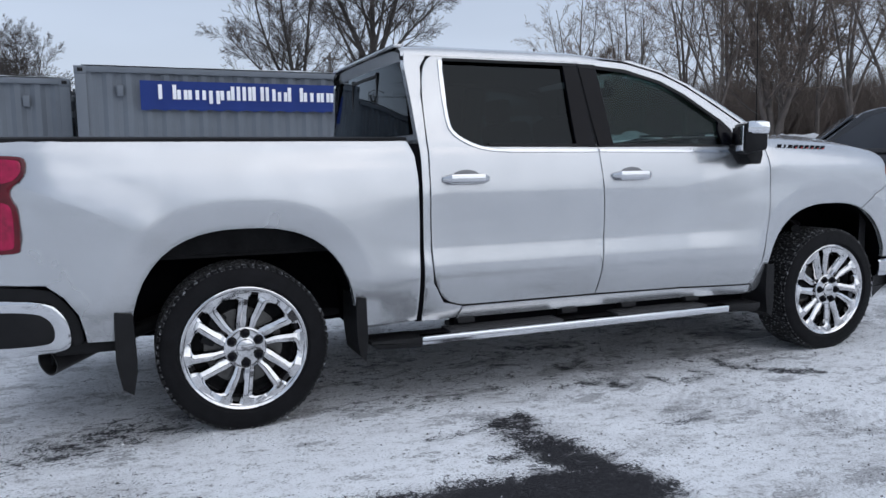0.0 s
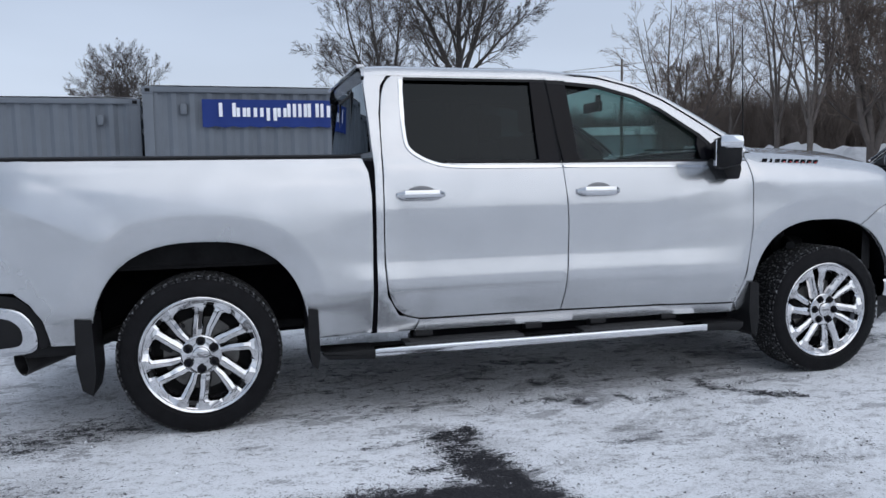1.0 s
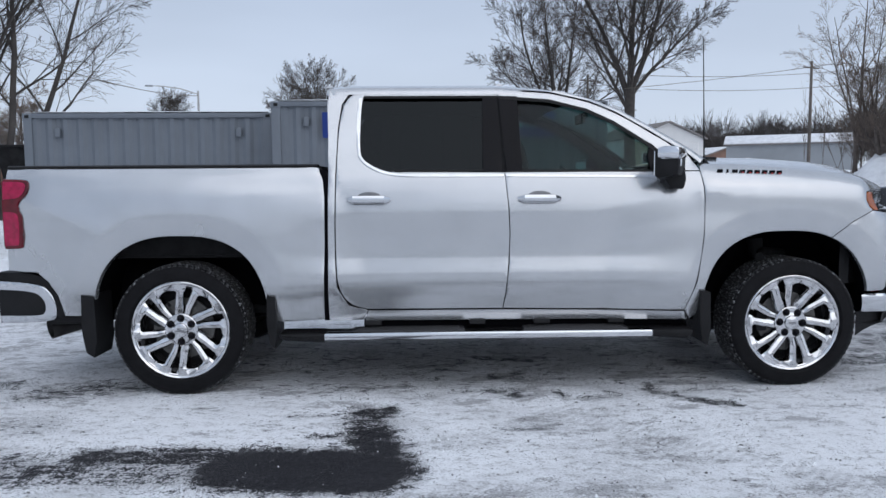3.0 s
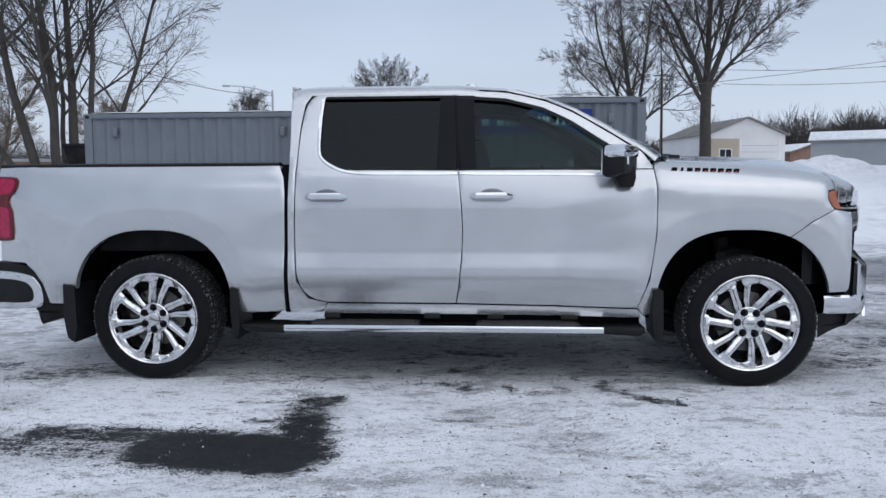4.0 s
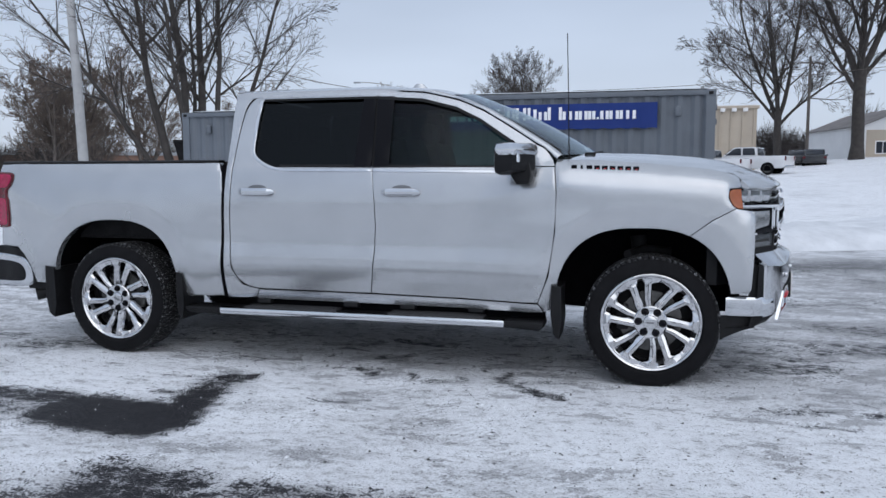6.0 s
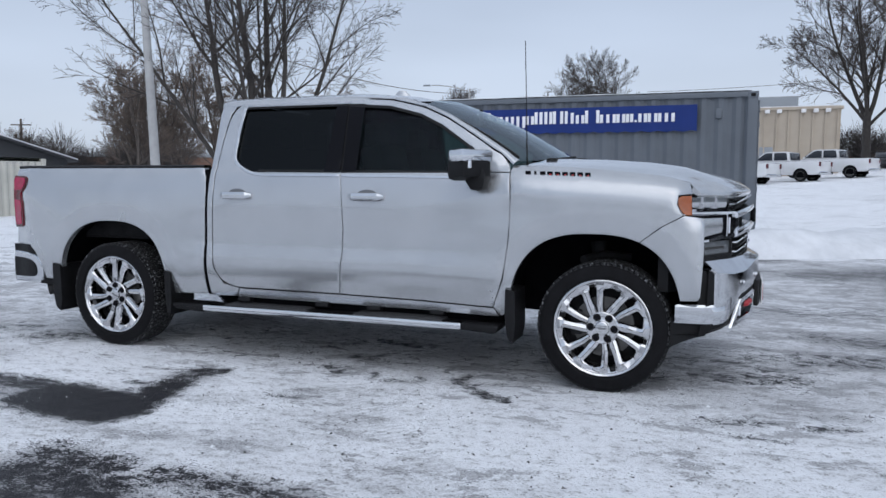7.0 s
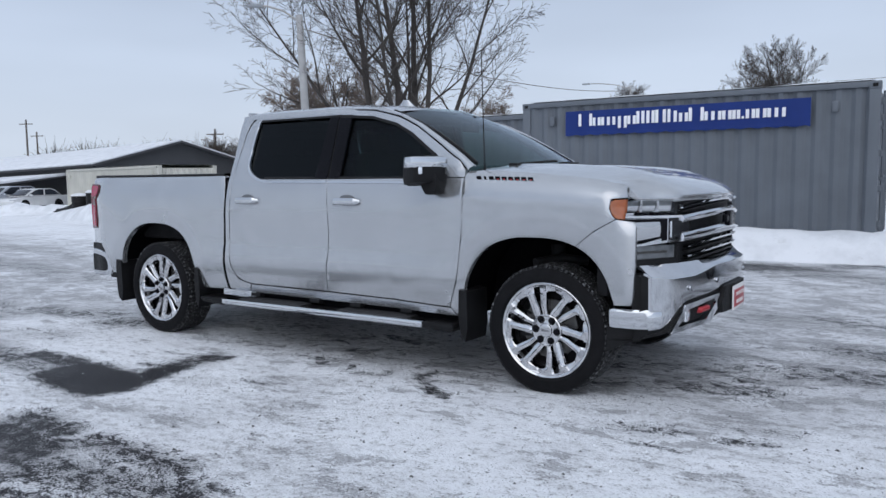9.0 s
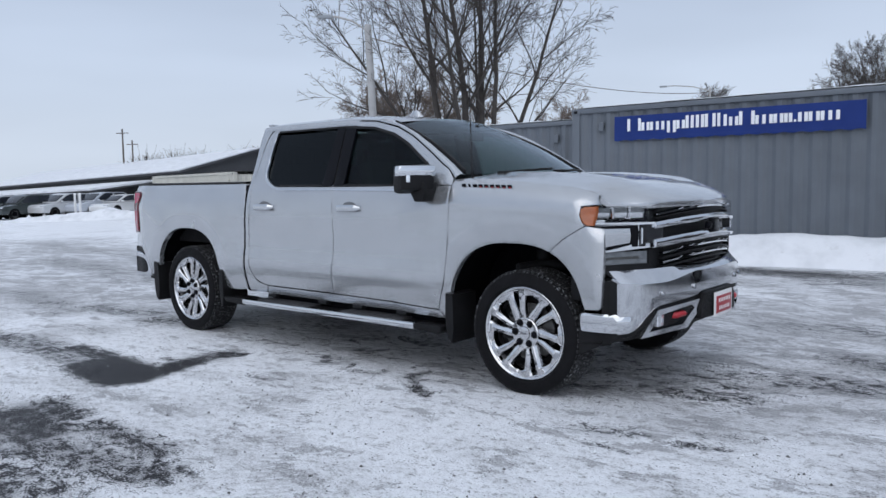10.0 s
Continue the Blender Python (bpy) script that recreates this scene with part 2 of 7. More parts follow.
def dense(loop, step):
    out = []
    for i, a in enumerate(loop):
        b = loop[(i + 1) % len(loop)]
        n = max(1, int(math.hypot(b[0] - a[0], b[1] - a[1]) / step))
        out += [(a[0] + (b[0] - a[0]) * k / n, a[1] + (b[1] - a[1]) * k / n) for k in range(n)]
    return out


def rounded(pts, smooth=3):
    """Chaikin's corner cutting for an open line."""
    for _ in range(smooth):
        out = [pts[0]]
        for a, b in zip(pts, pts[1:]):
            out += [(a[0] * 0.75 + b[0] * 0.25, a[1] * 0.75 + b[1] * 0.25), (a[0] * 0.25 + b[0] * 0.75, a[1] * 0.25 + b[1] * 0.75)]
        pts = out + [pts[-1]]
    return pts


def inside(p, loop):
    x, y = p
    c = False
    for i in range(len(loop)):
        (x0, y0), (x1, y1) = loop[i - 1], loop[i]
        if (y0 > y) != (y1 > y) and x < (x1 - x0) * (y - y0) / (y1 - y0) + x0:
            c = not c
    return c


def skin(name, outline, width, side, material, parent, step=0.045, lip=0.03, lift=0.0, label="", bevel=0.0025, extra=(), keep_out=None):
    """A panel of a body side: an outline in (x, z) laid on the half width width(x, z), with its edges turned in."""
    loop = dense(outline, step)
    xs, zs = [p[0] for p in loop], [p[1] for p in loop]
    pts = list(loop)
    lo = np.array(loop)
    for x in np.arange(min(xs) + step / 2, max(xs), step):
        for z in np.arange(min(zs) + step / 2, max(zs), step * 0.6):
            if (keep_out is None or not keep_out(x, z)) and inside((x, z), loop) and np.min((lo[:, 0] - x) ** 2 + (lo[:, 1] - z) ** 2) > (step * 0.4) ** 2:
                pts.append((x, z))
    for q in extra:
        if inside(q, loop) and np.min((lo[:, 0] - q[0]) ** 2 + (lo[:, 1] - q[1]) ** 2) > (step * 0.25) ** 2:
            pts.append(q)
    n = len(loop)
    vs, es, fs, *_ = geometry.delaunay_2d_cdt([Vector(p) for p in pts], [(i, (i + 1) % n) for i in range(n)], [list(range(n))], 1, 1e-5)
    bm = bmesh.new()
    bv = [bm.verts.new((v.x, side * (width(v.x, v.y) + lift), v.y)) for v in vs]
    for f in fs:
        try:
            bm.faces.new([bv[i] for i in f])
        except ValueError:
            pass
    bmesh.ops.recalc_face_normals(bm, faces=bm.faces[:])
    mean = sum((f.normal.y * f.calc_area() for f in bm.faces))
    if mean * side < 0:
        bmesh.ops.reverse_faces(bm, faces=bm.faces[:])
    rim = [e for e in bm.edges if e.is_boundary]
    r = bmesh.ops.extrude_edge_only(bm, edges=rim)
    for v in [g for g in r["geom"] if isinstance(g, bmesh.types.BMVert)]:
        v.co.y -= side * lip
    if bevel:
        bmesh.ops.bevel(bm, geom=[e for e in rim if e.is_valid], offset=bevel, segments=2, affect="EDGES", profile=0.5)
    return part(name, bm, material, parent, label, 40)


def grid_part(name, rows, material, parent=None, label="", angle=32, close=False):
    """A sheet from equal rows of points."""
    n = len(rows[0])
    verts = [p for r in rows for p in r]
    faces = [(i * n + j, i * n + j + 1, (i + 1) * n + j + 1, (i + 1) * n + j) for i in range(len(rows) - 1) for j in range(n - 1)]
    if close:
        faces += [((len(rows) - 1) * n + j, (len(rows) - 1) * n + j + 1, j + 1, j) for j in range(n - 1)]
    return part_pd(name, verts, faces, material, parent, label, angle)


def lerp(v, table):
    return float(np.interp(v, [a for a, _ in table], [b for _, b in table]))


def smooth(a, b, v):
    t = min(1.0, max(0.0, (v - a) / (b - a)))
    return t * t * (3 - 2 * t)


# ---- the silver pickup: x runs forward from the rear axle, y to its far side, z up ----
HUBS, HUB_Z, WHEELBASE = 0.385, 0.385, 3.745
REAR_ARCH, FRONT_ARCH = 0.02, 3.685
ARCH_HALF, ARCH_BASE, ARCH_RISE, ARCH_POW = 0.52, 0.38, 0.578, 2.6

DOOR_SECTION = [(0.30, 0.870), (0.38, 0.890), (0.44, 0.914), (0.50, 0.935), (0.58, 0.956), (0.66, 0.965), (0.78, 0.960), (0.86, 0.957),
                (0.98, 0.957), (1.06, 0.956), (1.14, 0.953), (1.22, 0.947), (1.28, 0.939), (1.325, 0.926), (1.345, 0.912),
                (1.50, 0.850), (1.70, 0.775), (1.85, 0.715), (1.95, 0.66)]
_zz = np.linspace(0.3, 1.95, 331)
_ww = np.interp(_zz, [a for a, _ in DOOR_SECTION], [b for _, b in DOOR_SECTION])
_kk = np.exp(-np.linspace(-2, 2, 13) ** 2)
_ww = np.convolve(np.pad(_ww, 6, mode="edge"), _kk / _kk.sum(), mode="valid")
FENDER_TOP = [(3.17, 1.375), (3.6, 1.355), (4.0, 1.318), (4.2, 1.283), (4.35, 1.235), (4.5, 1.16)]


def arch_s(x, z, xc):
    return (abs((x - xc) / ARCH_HALF) ** ARCH_POW + max(0.0, (z - ARCH_BASE) / ARCH_RISE) ** ARCH_POW) ** (1 / ARCH_POW)


LOW_CREASE = (0.722, 0.812)


def crease_z(x):
    """Height of the upper shoulder crease along the side."""
    return min(1.09 + 0.115 * smooth(2.45, 3.2, x) + 0.03 * smooth(0.6, -0.6, x), lerp(x, FENDER_TOP) - 0.085)


def ridge(z, zc):
    return max(0.0, 1 - (zc - z) / 0.14 if z < zc else 1 - (z - zc) / 0.17)


def crease_points(x0, x1):
    """Rows of points that hold the pressed creases sharp."""
    out = []
    for x in np.arange(x0, x1, 0.03):
        for z in (*LOW_CREASE, crease_z(x)):
            out += [(x, z - 0.006), (x + 0.01, z), (x, z + 0.006)]
    return out


def bed_crease_z(x):
    return 1.145 - 0.417 * (x + 0.824)


def bed_crease_points():
    return [p for x in np.arange(-1.0, -0.3, 0.025) for d in (-0.007, 0.0, 0.007) for p in [(x, bed_crease_z(x) + d)] if not near_arch(*p)]


def half_width(x, z):
    """The half width of the body at x and height z."""
    w = float(np.interp(z, _zz, _ww))
    if z < 1.345:
        # the sharp lower shoulder line, fading out at both ends
        a = smooth(0.62, 0.95, x) * (1 - smooth(2.75, 3.2, x))
        w += a * 0.0085 * (min(1.0, max(0.0, (LOW_CREASE[1] - z) / (LOW_CREASE[1] - LOW_CREASE[0]))) if z > LOW_CREASE[0] else smooth(0.48, LOW_CREASE[0], z))
        # upper shoulder of the doors, sweeping up to the fender
        w += 0.006 * (0.12 + 0.88 * smooth(0.6, 1.0, x)) * ridge(z, crease_z(x))
    if x > 3.05:
        k = smooth(3.05, 3.25, x)
        u = lerp(x, FENDER_TOP) - z
        f = 0.957 - 0.10 * math.exp(-max(u, 0) / 0.038) + 0.006 * smooth(0.3, 0.12, u)
        w = w * (1 - k) + (f - 0.10 * smooth(0.66, 0.3, z)) * k
        w += k * 0.005 * ridge(z, crease_z(x))
        w -= 2.1 * max(0.0, x - 4.27 + 0.13 * smooth(1.0, 1.16, z)) ** 1.5
    if x < -0.2:
        # diagonal crease from below the tail light to the wheel arch
        d = z - bed_crease_z(x)
        w += 0.014 * smooth(-0.28, -0.45, x) * max(0.0, 1 - d / 0.17 if d > 0 else 1 + d / 0.36) * smooth(0.5, 0.62, z)
    if x < 0.88:
        w += 0.008 * smooth(1.25, 1.33, z) * smooth(0.9, 0.8, x)
        w -= 0.05 * smooth(-0.72, -1.06, x) ** 1.5
    for xc in (REAR_ARCH, FRONT_ARCH):
        s = arch_s(x, z, xc)
        if s < 2.2:
            w += 0.046 * min(1.0, max(0.0, (2.15 - s) / 0.93)) * smooth(1.36, 1.20, z) - 0.010 * min(1.0, max(0.0, (1.22 - s) / 0.22))
    return w


def arch_line(xc, z_from, z_to, n=26, grow=0.0):
    """The wheel opening from the front foot over the top to the rear foot."""
    def foot(z):
        return ARCH_HALF * (1 - ((z - ARCH_BASE) / ARCH_RISE) ** ARCH_POW) ** (1 / ARCH_POW) if z > ARCH_BASE else ARCH_HALF
    a0 = math.atan2((max(z_from, ARCH_BASE) - ARCH_BASE) / ARCH_RISE, foot(z_from) / ARCH_HALF)
    a1 = math.pi - math.atan2((max(z_to, ARCH_BASE) - ARCH_BASE) / ARCH_RISE, foot(z_to) / ARCH_HALF)
    pts = []
    for i in range(n + 1):
        a = a0 + (a1 - a0) * i / n
        c, s = math.cos(a), math.sin(a)
        k = (abs(c) ** ARCH_POW + abs(s) ** ARCH_POW) ** (-1 / ARCH_POW)
        pts.append((xc + c * k * (ARCH_HALF + grow), ARCH_BASE + s * k * (ARCH_RISE + grow)))
    return pts


truck = thing("pickup_truck", "silver crew cab pickup with chrome wheels parked on packed snow", "pickup truck")

DOOR_TOP = [(1.94, 1.838), (2.27, 1.815), (2.51, 1.757), (2.68, 1.683), (2.876, 1.565), (3.03, 1.465)]
DIVIDE = [(1.94, 1.838), (1.953, 1.60), (1.968, 1.344), (1.990, 1.10), (1.997, 0.95), (1.990, 0.777), (1.972, 0.60), (1.955, 0.497)]
GAP = 0.0030
REAR_OUT = rounded([(0.953, 1.33), (0.947, 1.0), (0.947, 0.80), (0.957, 0.64), (1.02, 0.53), (1.13, 0.500)], 2)
BELT = 1.322


def shifted(pts, dx):
    return [(x + dx, z) for x, z in pts]


REAR_DOOR = REAR_OUT + shifted(DIVIDE[::-1], -GAP)[0:6] + [(1.966 - GAP, BELT)]
FRONT_DOOR = [(1.966 + GAP, BELT)] + shifted(DIVIDE, GAP)[3:] + rounded([(3.060, 0.478), (3.13, 0.655), (3.167, 0.93), (3.172, 1.166), (3.155, BELT)], 2)
BED_SIDE = ([(-1.02, 1.362), (0.835, 1.362), (0.845, 1.352), (0.872, 1.285), (0.882, 1.18), (0.880, 0.9), (0.868, 0.44), (0.60, 0.43)]
            + arch_line(REAR_ARCH, 0.43, 0.48)
            + [(-0.675, 0.485), (-0.682, 0.54), (-0.700, 0.615), (-0.752, 0.692), (-0.822, 0.748), (-1.02, 0.755)])
FENDER = ([(3.168, 1.368), (3.35, 1.368), (3.6, 1.352), (3.85, 1.333), (4.0, 1.315), (4.12, 1.297), (4.22, 1.262), (4.243, 1.200), (4.166, 1.193), (4.160, 1.14), (4.180, 1.098), (4.200, 1.080)]
          + [(4.075, 1.010), (3.957, 0.918)]
          + arch_line(FRONT_ARCH, 0.917, 0.45, 24)
          + [(3.105, 0.42), (3.066, 0.478), (3.1345, 0.655), (3.1708, 0.93), (3.1758, 1.166), (3.159, 1.33)])
CORNER = ([(4.203, 1.076), (4.300, 1.063), (4.312, 1.05), (4.313, 0.95), (4.312, 0.80), (4.302, 0.61), (4.288, 0.588), (4.185, 0.582)]
          + [p for p in arch_line(FRONT_ARCH, 0.584, 0.935, 40) if p[0] > FRONT_ARCH + 0.275] + [(3.9585, 0.914), (4.0775, 1.0055)])


def frame_ring(side, rear):
    """Painted window frame of a door, from the belt up and over."""
    if rear:
        outer = rounded([(0.953, BELT + 0.006), (0.962, 1.60), (0.985, 1.75), (1.05, 1.825), (1.18, 1.838), (1.94 - GAP, 1.838)], 2)
        inner = rounded([(1.36, BELT + 0.004), (1.23, 1.330), (1.115, 1.378), (1.078, 1.45), (1.080, 1.70), (1.092, 1.79), (1.14, 1.800), (1.945 - GAP, 1.800)][::-1], 2)
    else:
        outer = [(1.94 + GAP, 1.838)] + DOOR_TOP[1:] + [(3.09, 1.435), (3.14, 1.37), (3.155, BELT + 0.006)]
        inner = [(2.98, BELT + 0.006), (2.93, 1.43), (2.86, 1.50), (2.66, 1.635), (2.49, 1.715), (2.26, 1.775), (1.945 + GAP, 1.800)]
    skin("window_frame", outer + inner, half_width, side, PAINT, truck, 0.03, 0.03)


def ribbon(line, w0, w1):
    """A band of the given widths above a line in (x, z)."""
    pts = [Vector(p) for p in line]
    up = []
    for i, p in enumerate(pts):
        d = (pts[min(i + 1, len(pts) - 1)] - pts[max(i - 1, 0)]).normalized()
        w = w0 + (w1 - w0) * i / (len(pts) - 1)
        up.append((p.x - d.y * w, p.y + d.x * w))
    return list(line) + up[::-1]


def arch_rings(xc):
    return [p for g in (0.018, 0.034, 0.048, 0.062, 0.076, 0.090, 0.104, 0.120, 0.140, 0.165, 0.195, 0.230, 0.270) for p in arch_line(xc, 0.40, 0.40, 56, g)]


def near_arch(x, z):
    return min(arch_s(x, z, REAR_ARCH), arch_s(x, z, FRONT_ARCH)) < 1.52


def near_bed_crease(x, z):
    return near_arch(x, z) or (x < -0.3 and abs(z - bed_crease_z(x)) < 0.012)


def build_sides():
    for side in (-1, 1):
        skin("bed_side", BED_SIDE, half_width, side, PAINT, truck, 0.03 if side < 0 else 0.06, 0.05, extra=arch_rings(REAR_ARCH) + bed_crease_points(), keep_out=near_bed_crease)
        rear = skin("rear_door", REAR_DOOR, half_width, side, PAINT, truck, 0.03 if side < 0 else 0.06, 0.03, extra=crease_points(0.95, 2.0) if side < 0 else ())
        front = skin("front_door", FRONT_DOOR, half_width, side, PAINT, truck, 0.03 if side < 0 else 0.06, 0.03, extra=crease_points(1.97, 3.17) if side < 0 else ())
        skin("fender", FENDER, half_width, side, PAINT, truck, 0.028 if side < 0 else 0.06, 0.04, extra=arch_rings(FRONT_ARCH), keep_out=near_arch)
        skin("bumper_corner", CORNER, half_width, side, PAINT, truck, 0.022, 0.03, extra=arch_rings(FRONT_ARCH), keep_out=near_arch)
        frame_ring(side, True)
        frame_ring(side, False)
        # cab pillar between the bed and the rear door
        skin("cab_pillar", [(0.897, 0.43), (0.905, 1.30), (0.898, 1.55), (0.886, 1.76), (0.90, 1.842), (1.04, 1.848), (0.976, 1.752), (0.955, 1.60), (0.947, 1.33),
                            (0.940, 1.0), (0.940, 0.80), (0.950, 0.635), (1.015, 0.522), (1.13, 0.492), (1.10, 0.43)], half_width, side, PAINT, truck, 0.03, 0.05)
        skin("rocker", [(1.108, 0.424), (1.135, 0.488), (1.958, 0.486), (3.066, 0.468), (3.094, 0.415)], half_width, side, PAINT, truck, 0.02, 0.08, -0.004)
        # black plate added in place of the shade below the sill
        box("sill_shadow", (2.10, side * 0.835, 0.39), (2.0, 0.05, 0.08), LINER, truck, 0.01)
        # window glass, black pillars and chrome
        skin("rear_window", [(1.05, BELT), (1.05, 1.70), (1.08, 1.805), (1.90, 1.805), (1.90, BELT)], half_width, side, GLASS_REAR, rear, 0.06, 0.004, -0.022, "dark privacy glass", 0)
        skin("front_window", [(2.03, BELT), (2.03, 1.805), (2.27, 1.785), (2.50, 1.725), (2.67, 1.645), (2.87, 1.51), (2.945, 1.43), (2.99, BELT)], half_width, side, GLASS_FRONT, front, 0.06, 0.004, -0.022, "lightly tinted green glass", 0)
        skin("pillar_trim", [(1.835, BELT + 0.01), (1.848, 1.80), (1.936, 1.80), (1.958, BELT + 0.01)], half_width, side, BLACK_GLOSS, rear, 0.05, 0.02, 0.001)
        skin("pillar_trim", [(1.978, BELT + 0.01), (1.948, 1.80), (2.064, 1.80), (2.078, BELT + 0.01)], half_width, side, BLACK_GLOSS, front, 0.05, 0.02, 0.001)
        skin("mirror_sail", [(2.86, BELT + 0.008), (2.85, 1.42), (2.875, 1.50), (2.95, 1.43), (2.99, BELT + 0.008)], half_width, side, BLACK_GLOSS, front, 0.04, 0.02, 0.001)
        seal = ribbon([(1.945, 1.782), (2.26, 1.758), (2.49, 1.698), (2.65, 1.62), (2.85, 1.487), (2.925, 1.42)], 0.02, 0.02)
        skin("window_seal", seal, half_width, side, BLACK, front, 0.04, 0.02, 0.002, "", 0)
        skin("window_seal", ribbon([(1.11, 1.787), (1.94, 1.787)], 0.016, 0.016), half_width, side, BLACK, rear, 0.06, 0.02, 0.002, "", 0)
        skin("window_seal", ribbon([(1.30, 1.332), (1.95, 1.328)], 0.014, 0.014), half_width, side, BLACK, rear, 0.06, 0.02, 0.0, "", 0)
        skin("window_seal", ribbon([(1.98, 1.328), (2.98, 1.318)], 0.014, 0.014), half_width, side, BLACK, front, 0.06, 0.02, 0.0, "", 0)
        line = rounded([(1.105, 1.792), (1.095, 1.70), (1.090, 1.45), (1.12, 1.395), (1.22, 1.340), (1.33, 1.318), (1.45, 1.316), (1.962, 1.312)], 2)
        skin("chrome_trim", ribbon(line, -0.024, -0.015), half_width, side, TRIM_CHROME, rear, 0.03, 0.02, 0.006, "", 0.003)
        skin("chrome_trim", ribbon([(1.974, 1.312), (2.45, 1.306), (2.975, 1.298)], -0.015, -0.014), half_width, side, TRIM_CHROME, front, 0.04, 0.02, 0.006, "", 0.003)
        drip = ribbon([(1.10, 1.8405), (1.19, 1.8405), (1.94, 1.8405), (2.27, 1.8175), (2.51, 1.7595), (2.68, 1.6855), (2.876, 1.5675), (3.03, 1.4675), (3.09, 1.4375), (3.135, 1.385)], 0.0075, 0.0075)
        skin("roof_seam", drip, half_width, side, LINER, truck, 0.04, 0.02, 0.003, "black seam along the roof edge", 0)
        for door, x0 in ((rear, 1.015), (front, 2.043)):
            door_handle(door, x0, side)
        # black strip set nearly flush, painting the shade inside the cab and bed gap
        skin("gap_shade", [(0.867, 0.43), (0.880, 0.9), (0.882, 1.2), (0.872, 1.285), (0.847, 1.345), (0.905, 1.345), (0.905, 0.9), (0.898, 0.43)], half_width, side, LINER, truck, 0.05, 0.04, -0.007, "black strip painting the shade in the gap between cab and bed", 0)


# shade of the hollow behind each door handle, put into a darker grey
CUP_SHADE = surface("handle_recess_shade", (0.16, 0.165, 0.175), 0.35, 0.5, 0.15, 12.0)


def door_handle(door, x0, side):
    y = half_width(x0 + 0.13, 1.165)
    hub = Vector((x0 + 0.135, side * y, 1.163))
    bm = bmesh.new()
    r = bmesh.ops.create_uvsphere(bm, u_segments=24, v_segments=12, radius=1.0)
    bmesh.ops.transform(bm, matrix=Matrix.Translation(hub) @ Matrix.Diagonal((0.085, 0.004, 0.048, 1)), verts=r["verts"])
    cup = part("handle_cup_shade", bm, CUP_SHADE, door)
    bm = bmesh.new()
    rings = []
    for t in np.linspace(0, 1, 15):
        x = x0 + 0.262 * t
        end = min(t, 1 - t)
        h = 0.012 + 0.014 * smooth(0.0, 0.16, end)
        d = 0.004 + 0.030 * smooth(0.0, 0.13, end)
        ring = []
        for j in range(12):
            w = 2 * math.pi * j / 12
            c, q = math.cos(w), math.sin(w)
            ring.append(bm.verts.new((x, side * (y + d + 0.011 * math.copysign(abs(c) ** 0.6, c)), 1.163 + h * math.copysign(abs(q) ** 0.6, q))))
        rings.append(ring)
    for r0, r1 in zip(rings, rings[1:]):
        for j in range(12):
            bm.faces.new((r0[j], r0[(j + 1) % 12], r1[(j + 1) % 12], r1[j]))
    bm.faces.new(rings[0])
    bm.faces.new(rings[-1][::-1])
    bmesh.ops.recalc_face_normals(bm, faces=bm.faces[:])
    part("door_handle", bm, TRIM_CHROME, door, "chrome pull handle")


build_sides()


# ---- roof, glasshouse and cab ends ----
def roof_rows():
    rows = []
    for x in np.linspace(0.880, 2.40, 40):
        drop = lerp(x, [(0.868, 0.028), (0.92, 0.010), (1.04, 0.0), (1.95, 0.0), (2.1, 0.006), (2.25, 0.018), (2.40, 0.042)])
        ze = lerp(x, [(0.868, 1.84), (1.04, 1.846), (1.94, 1.846), (2.27, 1.824), (2.40, 1.79)])
        row = []
        for k in np.linspace(-1, 1, 29):
            a = abs(k)
            y = math.copysign(0.735 * (1 - (1 - a) ** 1.0), k) * (0.985 if x > 0.9 else 0.97)
            crown = 0.062 * (1 - a ** 6) * (1 - 0.28 * a * a)
            row.append(Vector((x - 0.05 * (1 - a * a) * smooth(1.2, 0.868, x) * 0 + 0.10 * (1 - a * a) * smooth(2.1, 2.4, x), y, ze - drop * (1 - a ** 6) * 0.4 + crown)))
        row = [Vector((row[0].x, row[0].y * 1.012, row[0].z - 0.035))] + row + [Vector((row[-1].x, row[-1].y * 1.012, row[-1].z - 0.035))]
        rows.append(row)
    return rows


ROOF = roof_rows()
under = [[Vector((p.x, p.y * 0.985, p.z - 0.02)) for p in r] for r in ROOF]
grid_part("roof", ROOF, PAINT, truck, "", 60)
grid_part("headliner", under, SEAT, truck)
# spoiler lip at the roof's rear
box("roof_lip", (0.888, 0, 1.868), (0.05, 1.32, 0.022), PAINT, truck, 0.01)


def windshield_point(u, v):
    """u across, v from the cowl up to the roof."""
    yb, yt = 0.84, 0.655
    y = u * (yb + (yt - yb) * v)
    xb = 3.20 + 0.20 * (1 - u * u)
    xt = 2.375 + 0.10 * (1 - u * u)
    zb = 1.385 + 0.022 * (1 - u * u)
    zt = 1.805 + 0.060 * (1 - u * u)
    bow = 0.03 * math.sin(math.pi * v)
    return Vector((xb + (xt - xb) * v + bow * 0.5, y, zb + (zt - zb) * v + bow))


